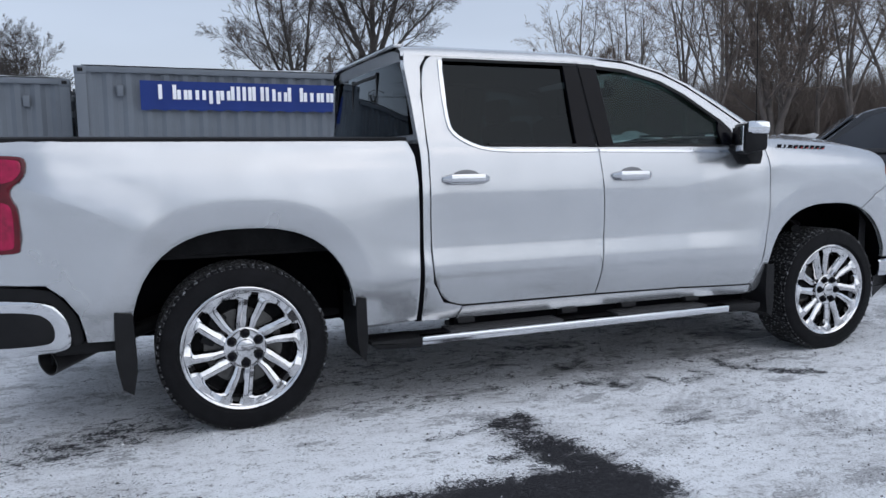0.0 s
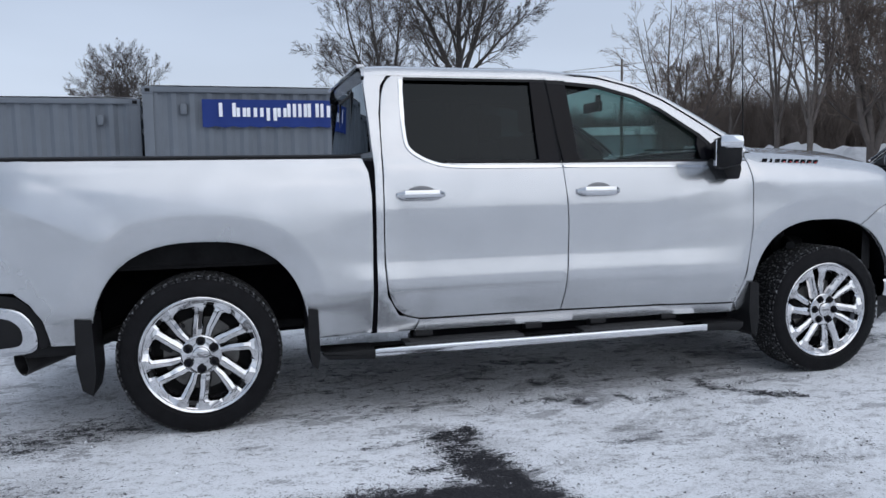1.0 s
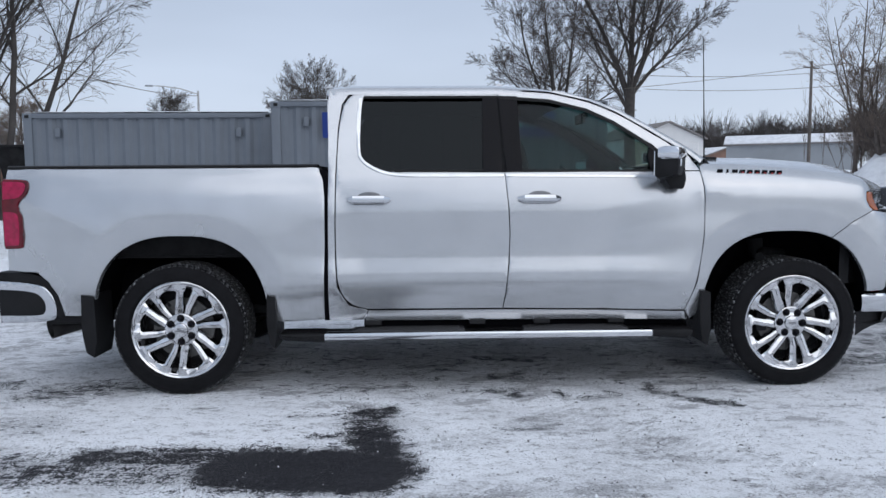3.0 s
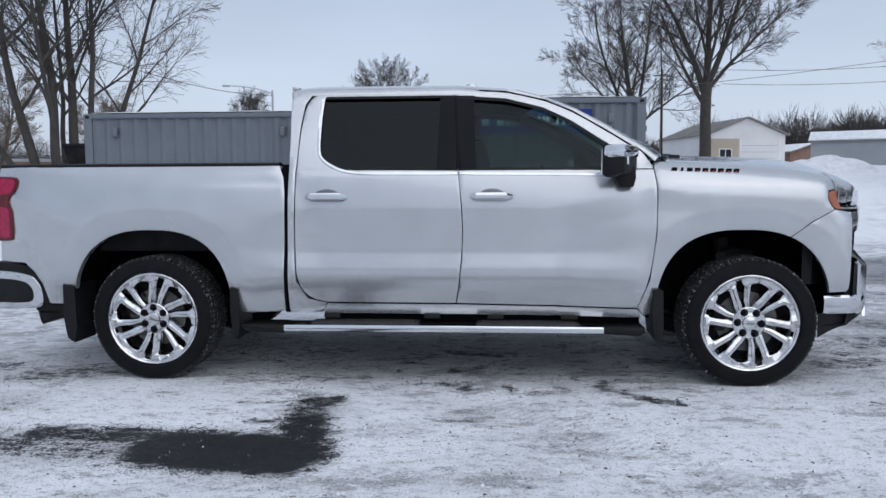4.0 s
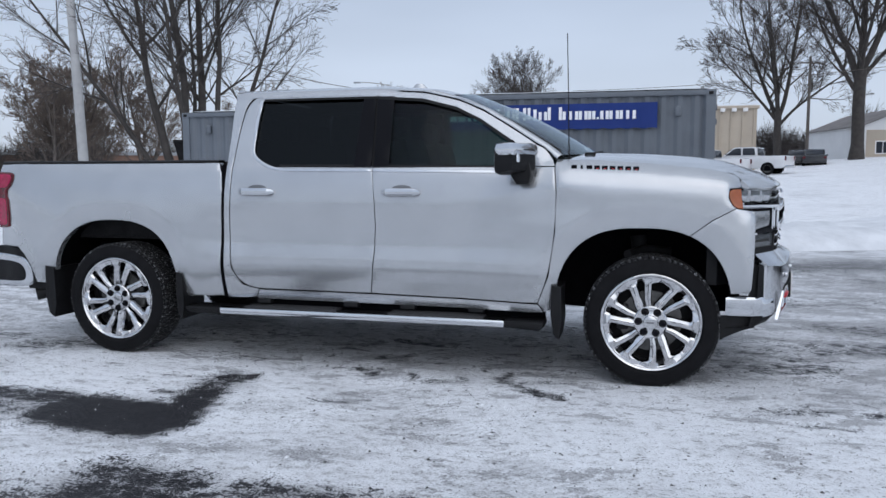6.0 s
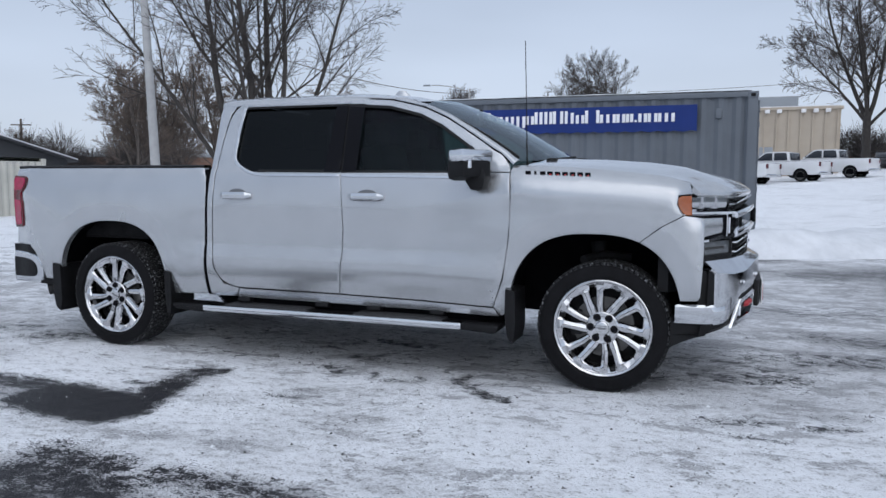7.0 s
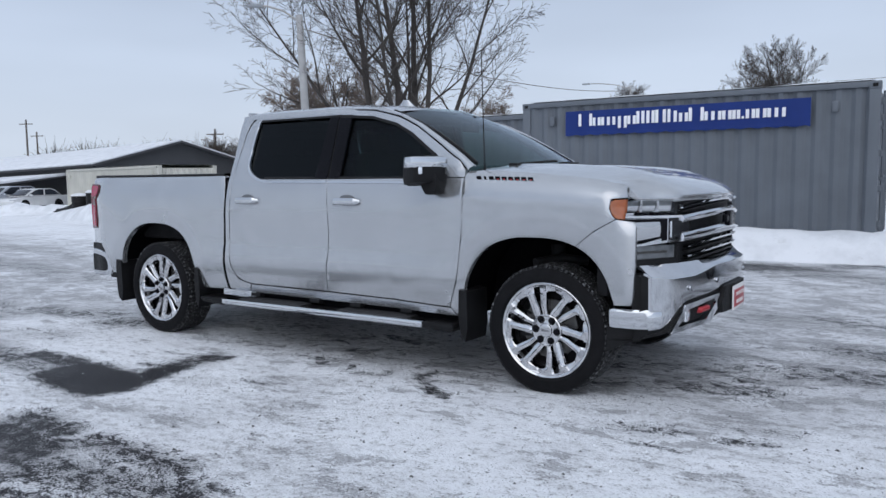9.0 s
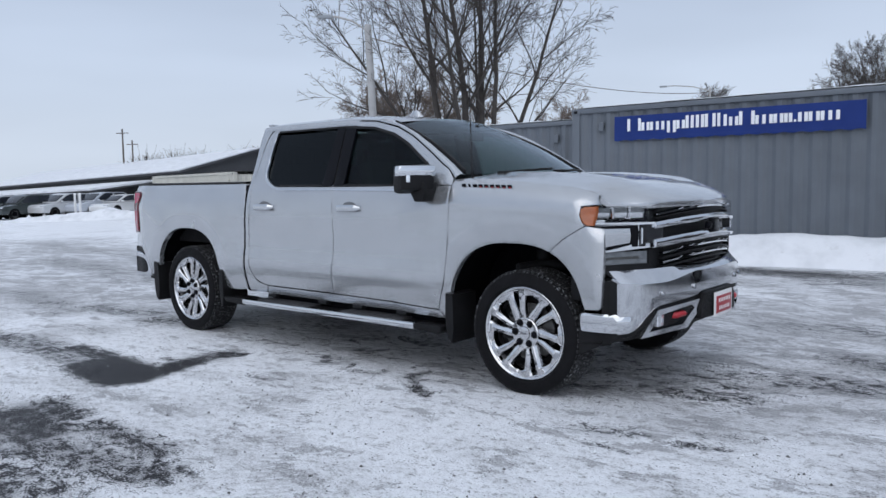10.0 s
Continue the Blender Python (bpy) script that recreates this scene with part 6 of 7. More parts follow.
def container(length, paint, place, turn, label, height=2.60, width=2.44, snow=True, open_doors=True):
    """Local x along the front wall from its left corner, y to the back."""
    c = thing("shipping_container", label, "shipping container", place, turn)
    post = 0.16
    for y0, s in ((0.035, 1), (width - 0.035, -1)):
        line = corrugated(length - 2 * post, height)
        rows = [[Vector((post + x, y0 + s * d, z)) for x, d in line] for z in (0.14, height * 0.5, height - 0.07)]
        rows.append([Vector((p.x, p.y + s * 0.06, p.z)) for p in rows[-1]])
        grid_part("side_wall", rows, paint, c, "", 20)
        box("top_rail", (length / 2, y0 - s * 0.012, height - 0.045), (length - 0.2, 0.05, 0.09), paint, c, 0.008)
        box("bottom_rail", (length / 2, y0 - s * 0.012, 0.08), (length - 0.2, 0.05, 0.16), paint, c, 0.008)
        for x in (post / 2, length - post / 2):
            box("corner_post", (x, y0 + s * 0.045, height / 2), (post, 0.16, height - 0.2), paint, c, 0.012)
            for z in (0.06, height - 0.06):
                bm = bmesh.new()
                box_into(bm, (x, y0 + s * 0.042, z), (post + 0.012, 0.172, 0.12), None, 0.012)
                part("corner_casting", bm, paint, c)
                box("casting_hole", (x, y0 - s * 0.046, z), (0.075, 0.01, 0.055), BLACK, c, 0.004)
        for x in (0.62, length - 0.62):
            box("vent_cover", (x, y0 - s * 0.02, height - 0.36), (0.10, 0.06, 0.17), paint, c, 0.02)
    # closed end
    line = corrugated(width - 0.3, height, 0.25)
    grid_part("end_wall", [[Vector((0.05 + d, 0.15 + x, z)) for x, d in line] for z in (0.14, height - 0.1)], paint, c, "", 20)
    # roof with its cross corrugation, ends show as bumps at the rail
    line = corrugated(length - 0.2, height, 0.33, 0.022)
    grid_part("container_roof", [[Vector((0.1 + x, y, height - 0.006 + (d if 0.08 < y < width - 0.08 else d * 0.6))) for x, d in line] for y in (0.0, 0.1, width - 0.1, width)], paint, c, "", 20)
    if snow:
        rows = [[Vector((x, y, height + 0.018 + (0.012 + 0.022 * max(0, noise.noise((x * 1.7, y * 1.7, 2)) + 0.3)) * (0.2 if y < 0.1 else 1))) for x in np.linspace(0.1, length - 0.1, 40)] for y in (0.05, 0.12, 0.6, 1.6, width - 0.1)]
        grid_part("roof_snow", rows, SNOW, c, "thin snow on the roof", 80)
    # door end: two leaves, bars and hinges
    for k, (y0, y1) in enumerate(((0.14, width / 2 - 0.01), (width / 2 + 0.01, width - 0.14))):
        leaf = box("container_door", (length - 0.03, (y0 + y1) / 2, height / 2 + 0.02), (0.05, y1 - y0, height - 0.34), paint, c, 0.01)
        for f in (0.25, 0.75):
            y = y0 + (y1 - y0) * f
            tube("lock_bar", [(length + 0.03, y, 0.2), (length + 0.03, y, height - 0.12)], 0.017, paint, leaf, 8)
            for z in (0.32, 1.1, 1.9, height - 0.25):
                box("bar_guide", (length + 0.015, y, z), (0.05, 0.09, 0.05), paint, leaf, 0.006)
            box("lock_handle", (length + 0.045, y + 0.12, 1.15), (0.02, 0.30, 0.04), paint, leaf, 0.006)
        edge = y0 if k == 0 else y1
        for z in (0.4, 0.95, 1.5, 2.05, height - 0.3):
            box("hinge", (length + 0.012, edge, z), (0.05, 0.10, 0.10), paint, leaf, 0.008)
    return c


TURN_C = math.degrees(math.atan2(8.365 - 8.238, 6.062))
LOW_Z = 0.14
container(6.06, CONT_GREY, (-1.195, 8.235, LOW_Z), TURN_C, "grey corrugated shipping container carrying a blue banner")
left = container(4.55, CONT_GREY, (-5.85, 8.80, 0.0), TURN_C - 0.6, "grey corrugated shipping container with snow on its roof")


def build_banner():
    """Blue sheet with bars of the lettering's size and rhythm."""
    b = thing("banner", "blue banner with white lettering bars fixed to the container", "banner", (-1.195, 8.235, LOW_Z), TURN_C)
    x0, x1, z0, z1 = 0.905, 5.095, 1.955, 2.402
    n = 60
    rows = []
    for v in (0, 0.05, 0.5, 0.95, 1):
        rows.append([Vector((x0 + (x1 - x0) * i / n, -0.022 - 0.006 * math.sin(i / n * (x1 - x0) / 0.278 * 2 * math.pi), z0 + (z1 - z0) * v - (0.012 * (math.sin(i / n * (x1 - x0) / 0.278 * 2 * math.pi)) if v < 0.02 else 0))) for i in range(n + 1)])
    rows.append([p + Vector((0, 0.008, 0)) for p in rows[-1]])
    grid_part("sheet", rows, SIGN_BLUE, b)
    base, y = 2.120, -0.034
    # plain bars in the rhythm of the lettering: width, height, drop below the line, number of upright bars
    letters = [(0.235, 0.205, 0, 2), (0.135, 0.135, 0, 2), (0.145, 0.135, 0, 2), (0.115, 0.135, 0, 1), (0.145, 0.135, 0.06, 2), (0.135, 0.135, 0, 2), (0.290, 0.200, 0, 4), (0.165, 0.205, 0, 2), (0.075, 0.205, 0, 1), (0.095, 0.175, 0, 1), (0.135, 0.135, 0, 2),
               (0.225, 0.205, 0, 2), (0.245, 0.135, 0, 3), (0.135, 0.135, 0, 2), (0.110, 0.135, 0, 2), (0.055, 0.035, 0, 1), (0.130, 0.135, 0, 2), (0.145, 0.135, 0, 2), (0.245, 0.135, 0, 3)]
    x = 1.17
    k = 3.57 / sum(w + 0.012 for w, *_ in letters)
    for w, h, drop, bars in letters:
        w *= k
        h *= 1.1
        for i in range(bars):
            t = min(0.056, w * 0.62) if bars == 1 else 0.056
            cx = x + w / 2 if bars == 1 else x + 0.026 + (w - 0.052) * i / (bars - 1)
            box("letter_bar", (cx, y, base + (h - drop) / 2), (t, 0.006, h + drop), SIGN_WHITE, b, 0.003)
        x += w + 0.012 * k
    return b


build_banner()


# ---- bare winter trees ----
def bark(name, dark, light):
    return surface(name, tuple((a + b) / 2 for a, b in zip(dark, light)), 0.9, 0.0, 0.3, 2.5, 0.6, 25.0)


BARK = bark("grey_brown_bark", (0.030, 0.026, 0.024), (0.062, 0.054, 0.049))
TWIG = surface("bare_twigs", (0.060, 0.050, 0.046), 0.95, 0.0, 0.25, 0.6)
BRUSH = surface("bare_brush", (0.12, 0.096, 0.083), 0.95, 0.0, 0.35, 0.35)
WOOD_BARK = bark("pale_woodland_bark", (0.060, 0.050, 0.044), (0.13, 0.11, 0.098))
WOOD_TWIG = surface("brown_woodland_twigs", (0.16, 0.125, 0.105), 0.95, 0.0, 0.3, 0.3)
THICKET = surface("dark_far_thicket", (0.062, 0.054, 0.052), 0.95, 0.0, 0.30, 0.2)


def tubes_mesh(name, segs, material, parent, label=""):
    """All branch pieces of one part: (start, end, radius, radius, sides)."""
    verts, faces = [], []
    for p, q, r0, r1, sides in segs:
        d = q - p
        if d.length < 1e-6:
            continue
        d.normalize()
        a = d.orthogonal().normalized()
        b = d.cross(a)
        o = len(verts)
        for c, r in ((p, r0), (q, r1)):
            for k in range(sides):
                w = 2 * math.pi * k / sides
                verts.append(c + (a * math.cos(w) + b * math.sin(w)) * r)
        for k in range(sides):
            j = (k + 1) % sides
            faces.append((o + k, o + j, o + sides + j, o + sides + k))
    me = bpy.data.meshes.new(name)
    me.from_pydata([tuple(v) for v in verts], [], faces)
    me.materials.append(material)
    for poly in me.polygons:
        poly.use_smooth = True
    ob = new(name, me)
    ob.parent = parent
    if label:
        ob["label"] = label
    return ob


def limb(rng, p, d, length, radius, level, segs, counts, least, droop, foot=0.12):
    """A bending branch that tapers and carries shoots all along it, longest near its foot."""
    n = (10, 7, 4, 2, 1)[level]
    line, r = [(p.copy(), radius)], radius
    for i in range(n):
        wobble = (0.05, 0.09, 0.10, 0.10, 0.10)[level]
        lift = (0.03 if d.z > 0.9 else 0.0, 0.05, 0.03, -droop * 0.5, -droop)[level]
        d = (d + Vector((rng.gauss(0, wobble), rng.gauss(0, wobble), rng.gauss(0, wobble * 0.7) + lift))).normalized()
        q = p + d * length / n
        r1 = max(least, radius * (1 - 0.80 * (i + 1) / n))
        segs[level].append((p, q, r, r1, (9, 6, 4, 3, 3)[level]))
        p, r = q, r1
        line.append((p.copy(), r))
    if level >= len(counts):
        return
    turn = rng.uniform(0, 6.28)
    m = counts[level]
    for j in range(m):
        low = foot if level == 0 else 0.16
        t = low + (0.98 - low) * (j + rng.random() * 0.9) / m
        f = min(n - 1e-3, t * n)
        i = int(f)
        at = line[i][0].lerp(line[i + 1][0], f - i)
        ax = (line[i + 1][0] - line[i][0]).normalized()
        side = ax.orthogonal().normalized()
        turn += 2.4 + rng.uniform(-0.5, 0.5)
        side.rotate(Matrix.Rotation(turn, 3, ax))
        ang = rng.uniform(0.50, 0.90) if level < 1 else rng.uniform(0.32, 0.72)
        reach = length * (0.52 - 0.28 * t if level == 0 else 0.60 - 0.26 * t) * rng.uniform(0.65, 1.2)
        limb(rng, at, (ax * math.cos(ang) + side * math.sin(ang)).normalized(), reach, max(least, line[i][1] * rng.uniform(0.36, 0.58)), level + 1, segs, counts, least, droop)


def fan_tree(label, seed, place, trunk_h, girth, stems, counts, least, droop=0.06, foot=0.12, bark=None, twig=None):
    """A bare tree whose trunk opens into a fan of stems: (bearing, lean, length, radius, foot offset)."""
    rng = random.Random(seed)
    t = thing("bare_tree", label, "tree", place)
    segs = [[] for _ in range(5)]
    if trunk_h:
        for i in range(5):
            z0, z1 = -0.4 + (trunk_h + 0.4) * i / 5, -0.4 + (trunk_h + 0.4) * (i + 1) / 5
            segs[0].append((Vector((0.04 * math.sin(z0), 0, z0)), Vector((0.04 * math.sin(z1), 0, z1)), girth * (1.45 if i == 0 else 1.08 - 0.03 * i), girth * (1.08 - 0.03 * (i + 1)), 14))
    for az, lean, length, radius, off in stems:
        h = Vector((math.sin(radians(az)), math.cos(radians(az)), 0))
        foot_at = Vector((*off, 0)) if isinstance(off, tuple) else h * off
        p = foot_at + Vector((0, 0, trunk_h - (0.4 if not trunk_h else rng.uniform(0.0, 0.28) * trunk_h)))
        stem = [[], segs[1], segs[2], segs[3], segs[4]]
        limb(rng, p, (h * lean + Vector((0, 0, 1))).normalized(), length, radius, 0, stem, counts, least, droop, foot)
        tubes_mesh("stem", stem[0], bark or BARK, t)
    if trunk_h:
        tubes_mesh("trunk", segs[0], bark or BARK, t)
    tubes_mesh("limb_mass", segs[1] + segs[2], bark or BARK, t)["kind"] = "stuff"
    tubes_mesh("crown", segs[3] + segs[4], twig or TWIG, t, "fine bare twigs")["kind"] = "stuff"
    return t


def at_bearing(eye, az, dist):
    x, y = eye[0] + math.sin(radians(az)) * dist, eye[1] + math.cos(radians(az)) * dist
    return (x, y, terrain(x, y))


def sized(src, place, turn, k, group="", label=""):
    ob = copy_thing(src, pose(*place, 0, 0, turn))
    ob.matrix_basis = pose(*place, 0, 0, turn) @ Matrix.Diagonal((k, k, k, 1))
    if group:
        ob["group"] = group
    if label:
        ob["label"] = label
    return ob


big_tree = fan_tree("large multi-stemmed bare tree behind the containers", 11, (-13.7, 21.3, terrain(-13.7, 21.3)), 0, 0.3,
                    [(245, 0.19, 12.5, 0.20, (-0.20, -0.30)), (250, 0.08, 13.5, 0.20, (-0.05, -0.15)), (70, 0.04, 13.5, 0.21, (0.25, 0.25)), (60, 0.21, 12.5, 0.15, (0.35, 0.35)), (57, 0.48, 11.5, 0.14, (0.40, 0.40)),
                     (245, 0.46, 11.0, 0.13, (-0.25, -0.30)), (330, 0.24, 12.0, 0.12, (-0.1, 0.3)), (150, 0.26, 12.0, 0.12, (0.1, -0.25))], (10, 7, 5, 4), 0.0068, 0.12, 0.30)
tall_tree = fan_tree("tall bare tree with a straight trunk and spreading limbs", 23, (21.5, 67.5, terrain(21.5, 67.5)), 7.6, 0.50,
                     [(285, 0.75, 11.0, 0.20, 0.2), (300, 0.30, 15.0, 0.32, 0.1), (20, 0.08, 15.5, 0.34, 0.1), (110, 0.45, 14.0, 0.30, 0.15), (95, 0.85, 10.5, 0.20, 0.2), (190, 0.5, 11.0, 0.2, 0.1)], (11, 8, 6, 4), 0.013, 0.03)
slim_tree = fan_tree("tall bare tree with upswept limbs", 37, (18.6, 90.0, terrain(18.6, 90)), 6.2, 0.42,
                     [(280, 0.80, 12.0, 0.19, 0.1), (290, 0.35, 17.0, 0.26, 0.1), (0, 0.10, 18.5, 0.28, 0.1), (90, 0.30, 17.0, 0.26, 0.1), (100, 0.75, 11.5, 0.18, 0.1), (200, 0.4, 13.0, 0.2, 0.1)], (11, 8, 6, 4), 0.016, 0.0)
wood_tree = fan_tree("bare woodland tree at the edge of the lot", 41, (46.0, 39.0, terrain(46, 39)), 3.2, 0.17,
                     [(285, 0.30, 10.0, 0.10, 0.1), (15, 0.08, 11.5, 0.13, 0.05), (100, 0.32, 10.0, 0.10, 0.1), (200, 0.25, 9.5, 0.09, 0.1)], (7, 5, 4, 3), 0.009, 0.02, 0.14, WOOD_BARK, WOOD_TWIG)
wood_tree_2 = fan_tree("bare woodland tree at the edge of the lot", 59, (43.0, 42.0, terrain(43, 42)), 4.6, 0.15,
                       [(300, 0.16, 10.0, 0.11, 0.05), (80, 0.22, 9.5, 0.10, 0.1), (190, 0.45, 7.5, 0.08, 0.1)], (7, 5, 4, 3), 0.009, 0.02, 0.12, WOOD_BARK, WOOD_TWIG)
round_tree = fan_tree("distant bare tree with a rounded crown", 67, (-13.2, 103.0, terrain(-13.2, 103)), 5.0, 0.26,
                      [(270, 1.05, 8.6, 0.15, 0.1), (300, 0.65, 9.8, 0.16, 0.1), (265, 0.40, 10.8, 0.16, 0.1), (330, 0.20, 11.4, 0.17, 0.1), (20, 0.05, 11.8, 0.18, 0.1), (100, 0.25, 11.4, 0.17, 0.1), (80, 0.50, 10.4, 0.16, 0.1), (95, 1.05, 8.4, 0.15, 0.1), (180, 0.7, 9.5, 0.16, 0.1), (0, 0.7, 9.5, 0.16, 0.1)], (10, 8, 6, 4), 0.012, 0.0, 0.15)
bushy_tree = fan_tree("bare tree opening into many stems near the ground", 71, (-36.5, 41.0, terrain(-36.5, 41)), 1.2, 0.24,
                      [(230, 0.50, 7.5, 0.14, 0.1), (300, 0.25, 8.5, 0.16, 0.1), (30, 0.15, 8.8, 0.16, 0.1), (60, 0.45, 8.0, 0.14, 0.1), (140, 0.4, 7.0, 0.12, 0.1)], (9, 8, 7, 4), 0.012, 0.03, 0.12, WOOD_BARK, WOOD_TWIG)


# ---- far surroundings ----
def scatter_wood():
    rng = random.Random(5)
    E0 = (-0.45, -4.57)
    for i in range(19):
        az = 31 + 35 * (i + rng.random() * 0.8) / 19
        dist = rng.uniform(44, 70) - 10 * smooth(38, 60, az)
        k = rng.uniform(0.85, 1.15) * (0.72 + 0.33 * smooth(31, 45, az)) * (dist / 55)
        if i % 6 == 1:
            sized(bushy_tree, at_bearing(E0, az, dist), rng.uniform(0, 360), k * 1.15, "woodland trees", "twiggy bare tree in the woodland edge")
        else:
            sized(rng.choice((wood_tree, wood_tree_2)), at_bearing(E0, az, dist), rng.uniform(0, 360), k, "woodland trees")
    sized(round_tree, at_bearing((3.3, -5.6), -18.5, 118), 130, 0.80, "distant trees")
    for az, dist, k in ((-28.3, 84, 0.95), (-35.0, 60, 0.92)):
        sized(bushy_tree, at_bearing((2.6, -5.6), az, dist), rng.uniform(0, 360), k, "distant trees")
    for az, dist, k in ((-42.4, 60, 0.90), (-39.8, 72, 0.80)):
        sized(bushy_tree, at_bearing((4.8, -5.4), az, dist), rng.uniform(0, 360), k, "distant trees")
    for az, dist, k in ((-51.4, 85, 0.55), (-49.8, 90, 0.60)):
        sized(bushy_tree, at_bearing((5.76, -5.12), az, dist), rng.uniform(0, 360), k, "distant trees")


scatter_wood()


def brush(name, label, spots, seed, height, count, material=None, thick=0.02):
    """A thicket of fine bare stems over a run of ground."""
    rng = random.Random(seed)
    segs = []
    for _ in range(count):
        (ax, ay), (bx, by), w = rng.choice(spots)
        t = rng.random()
        x, y = ax + (bx - ax) * t + rng.gauss(0, w), ay + (by - ay) * t + rng.gauss(0, w)
        h = height * rng.uniform(0.45, 1.1)
        p = Vector((x, y, terrain(x, y) - 0.1))
        d = Vector((rng.gauss(0, 0.25), rng.gauss(0, 0.25), 1)).normalized()
        q = p + d * h * 0.5
        segs.append((p, q, thick, thick * 0.7, 3))
        for _ in range(5):
            e = (d + Vector((rng.gauss(0, 0.4), rng.gauss(0, 0.4), 0.2))).normalized()
            m = p + (q - p) * rng.uniform(0.4, 1)
            f = m + e * h * rng.uniform(0.25, 0.55)
            segs.append((m, f, thick * 0.6, thick * 0.35, 3))
            for _ in range(3):
                g = (e + Vector((rng.gauss(0, 0.5), rng.gauss(0, 0.5), 0.1))).normalized()
                n = m + (f - m) * rng.uniform(0.4, 1)
                segs.append((n, n + g * h * rng.uniform(0.12, 0.28), thick * 0.4, thick * 0.25, 3))
    ob = tubes_mesh(name, segs, material or BRUSH, None)
    return tagged(ob, label, "brush", kind="stuff")


brush("woodland_brush", "tangled bare brush under the woodland trees", [((33, 43), (60, 28), 2.0), ((36, 48), (66, 30), 2.5)], 3, 6.2, 3400, None, 0.024)


def thicket(label, eye, az0, az1, dist, clumps, low, high, seed, twigs=420, thick=0.035, material=THICKET):
    """A far belt of bare wood: rounded crowns of many fine twigs on short stems, side by side."""
    rng = random.Random(seed)
    segs = []
    for i in range(clumps):
        x, y, z = at_bearing(eye, az0 + (az1 - az0) * (i + rng.random()) / clumps, dist * rng.uniform(0.92, 1.10))
        H = rng.uniform(low, high)
        R = H * rng.uniform(0.34, 0.50)
        base = Vector((x, y, z - 0.3))
        segs.append((base, base + Vector((0, 0, H * 0.5)), thick * 4, thick * 2, 4))
        for _ in range(twigs):
            d = Vector((rng.gauss(0, 1), rng.gauss(0, 1), rng.gauss(0.25, 0.8))).normalized()
            f = rng.random() ** 0.45
            hub = base + Vector((0, 0, H * rng.uniform(0.25, 0.55)))
            tip = base + Vector((d.x * R, d.y * R, H * 0.52 + d.z * H * 0.46)) * 1.0
            p = hub.lerp(tip, f * 0.72)
            q = hub.lerp(tip, min(1.0, f * 0.72 + rng.uniform(0.15, 0.38))) + Vector((rng.gauss(0, 0.45), rng.gauss(0, 0.45), rng.gauss(0.05, 0.40)))
            segs.append((p, q, thick, thick * 0.5, 3))
    ob = tubes_mesh("far_woods", segs, material, None)
    return tagged(ob, label, "woods", kind="stuff")


thicket("far belt of bare dark woods behind the houses", (2.6, -5.6), 14, 50, 135, 100, 6.5, 11.0, 4, 620, 0.032)
thicket("low dark brush behind the container", (2.6, -5.6), 4, 15, 110, 18, 4.0, 6.5, 8, 600, 0.028)
thicket("far line of bare grey woods along the horizon", (5.7, -5.1), -41, -24, 150, 26, 6.0, 9.0, 6, 600, 0.030)
thicket("dark bare hedge behind the dark building", (4.8, -5.4), -60, -40, 88, 36, 4.5, 7.5, 7, 700, 0.022)

SIDING_WHITE = surface("white_siding", (0.66, 0.66, 0.66), 0.7, 0.0, 0.06, 0.5)
SIDING_TAN = surface("tan_siding", (0.42, 0.36, 0.29), 0.75, 0.0, 0.08, 0.5)
SIDING_GREY = surface("grey_siding", (0.26, 0.28, 0.30), 0.75, 0.0, 0.08, 0.5)
SHINGLE = surface("weathered_shingle", (0.20, 0.185, 0.18), 0.9, 0.0, 0.2, 0.8)
DARK_WALL = surface("dark_metal_siding", (0.045, 0.047, 0.052), 0.7, 0.0, 0.1, 0.5)
BRICK = surface("red_brown_brick", (0.20, 0.12, 0.09), 0.85, 0.0, 0.2, 1.0)
PANE = surface("dark_window_pane", (0.03, 0.035, 0.045), 0.12, 0.0, 0.2, 1.0)


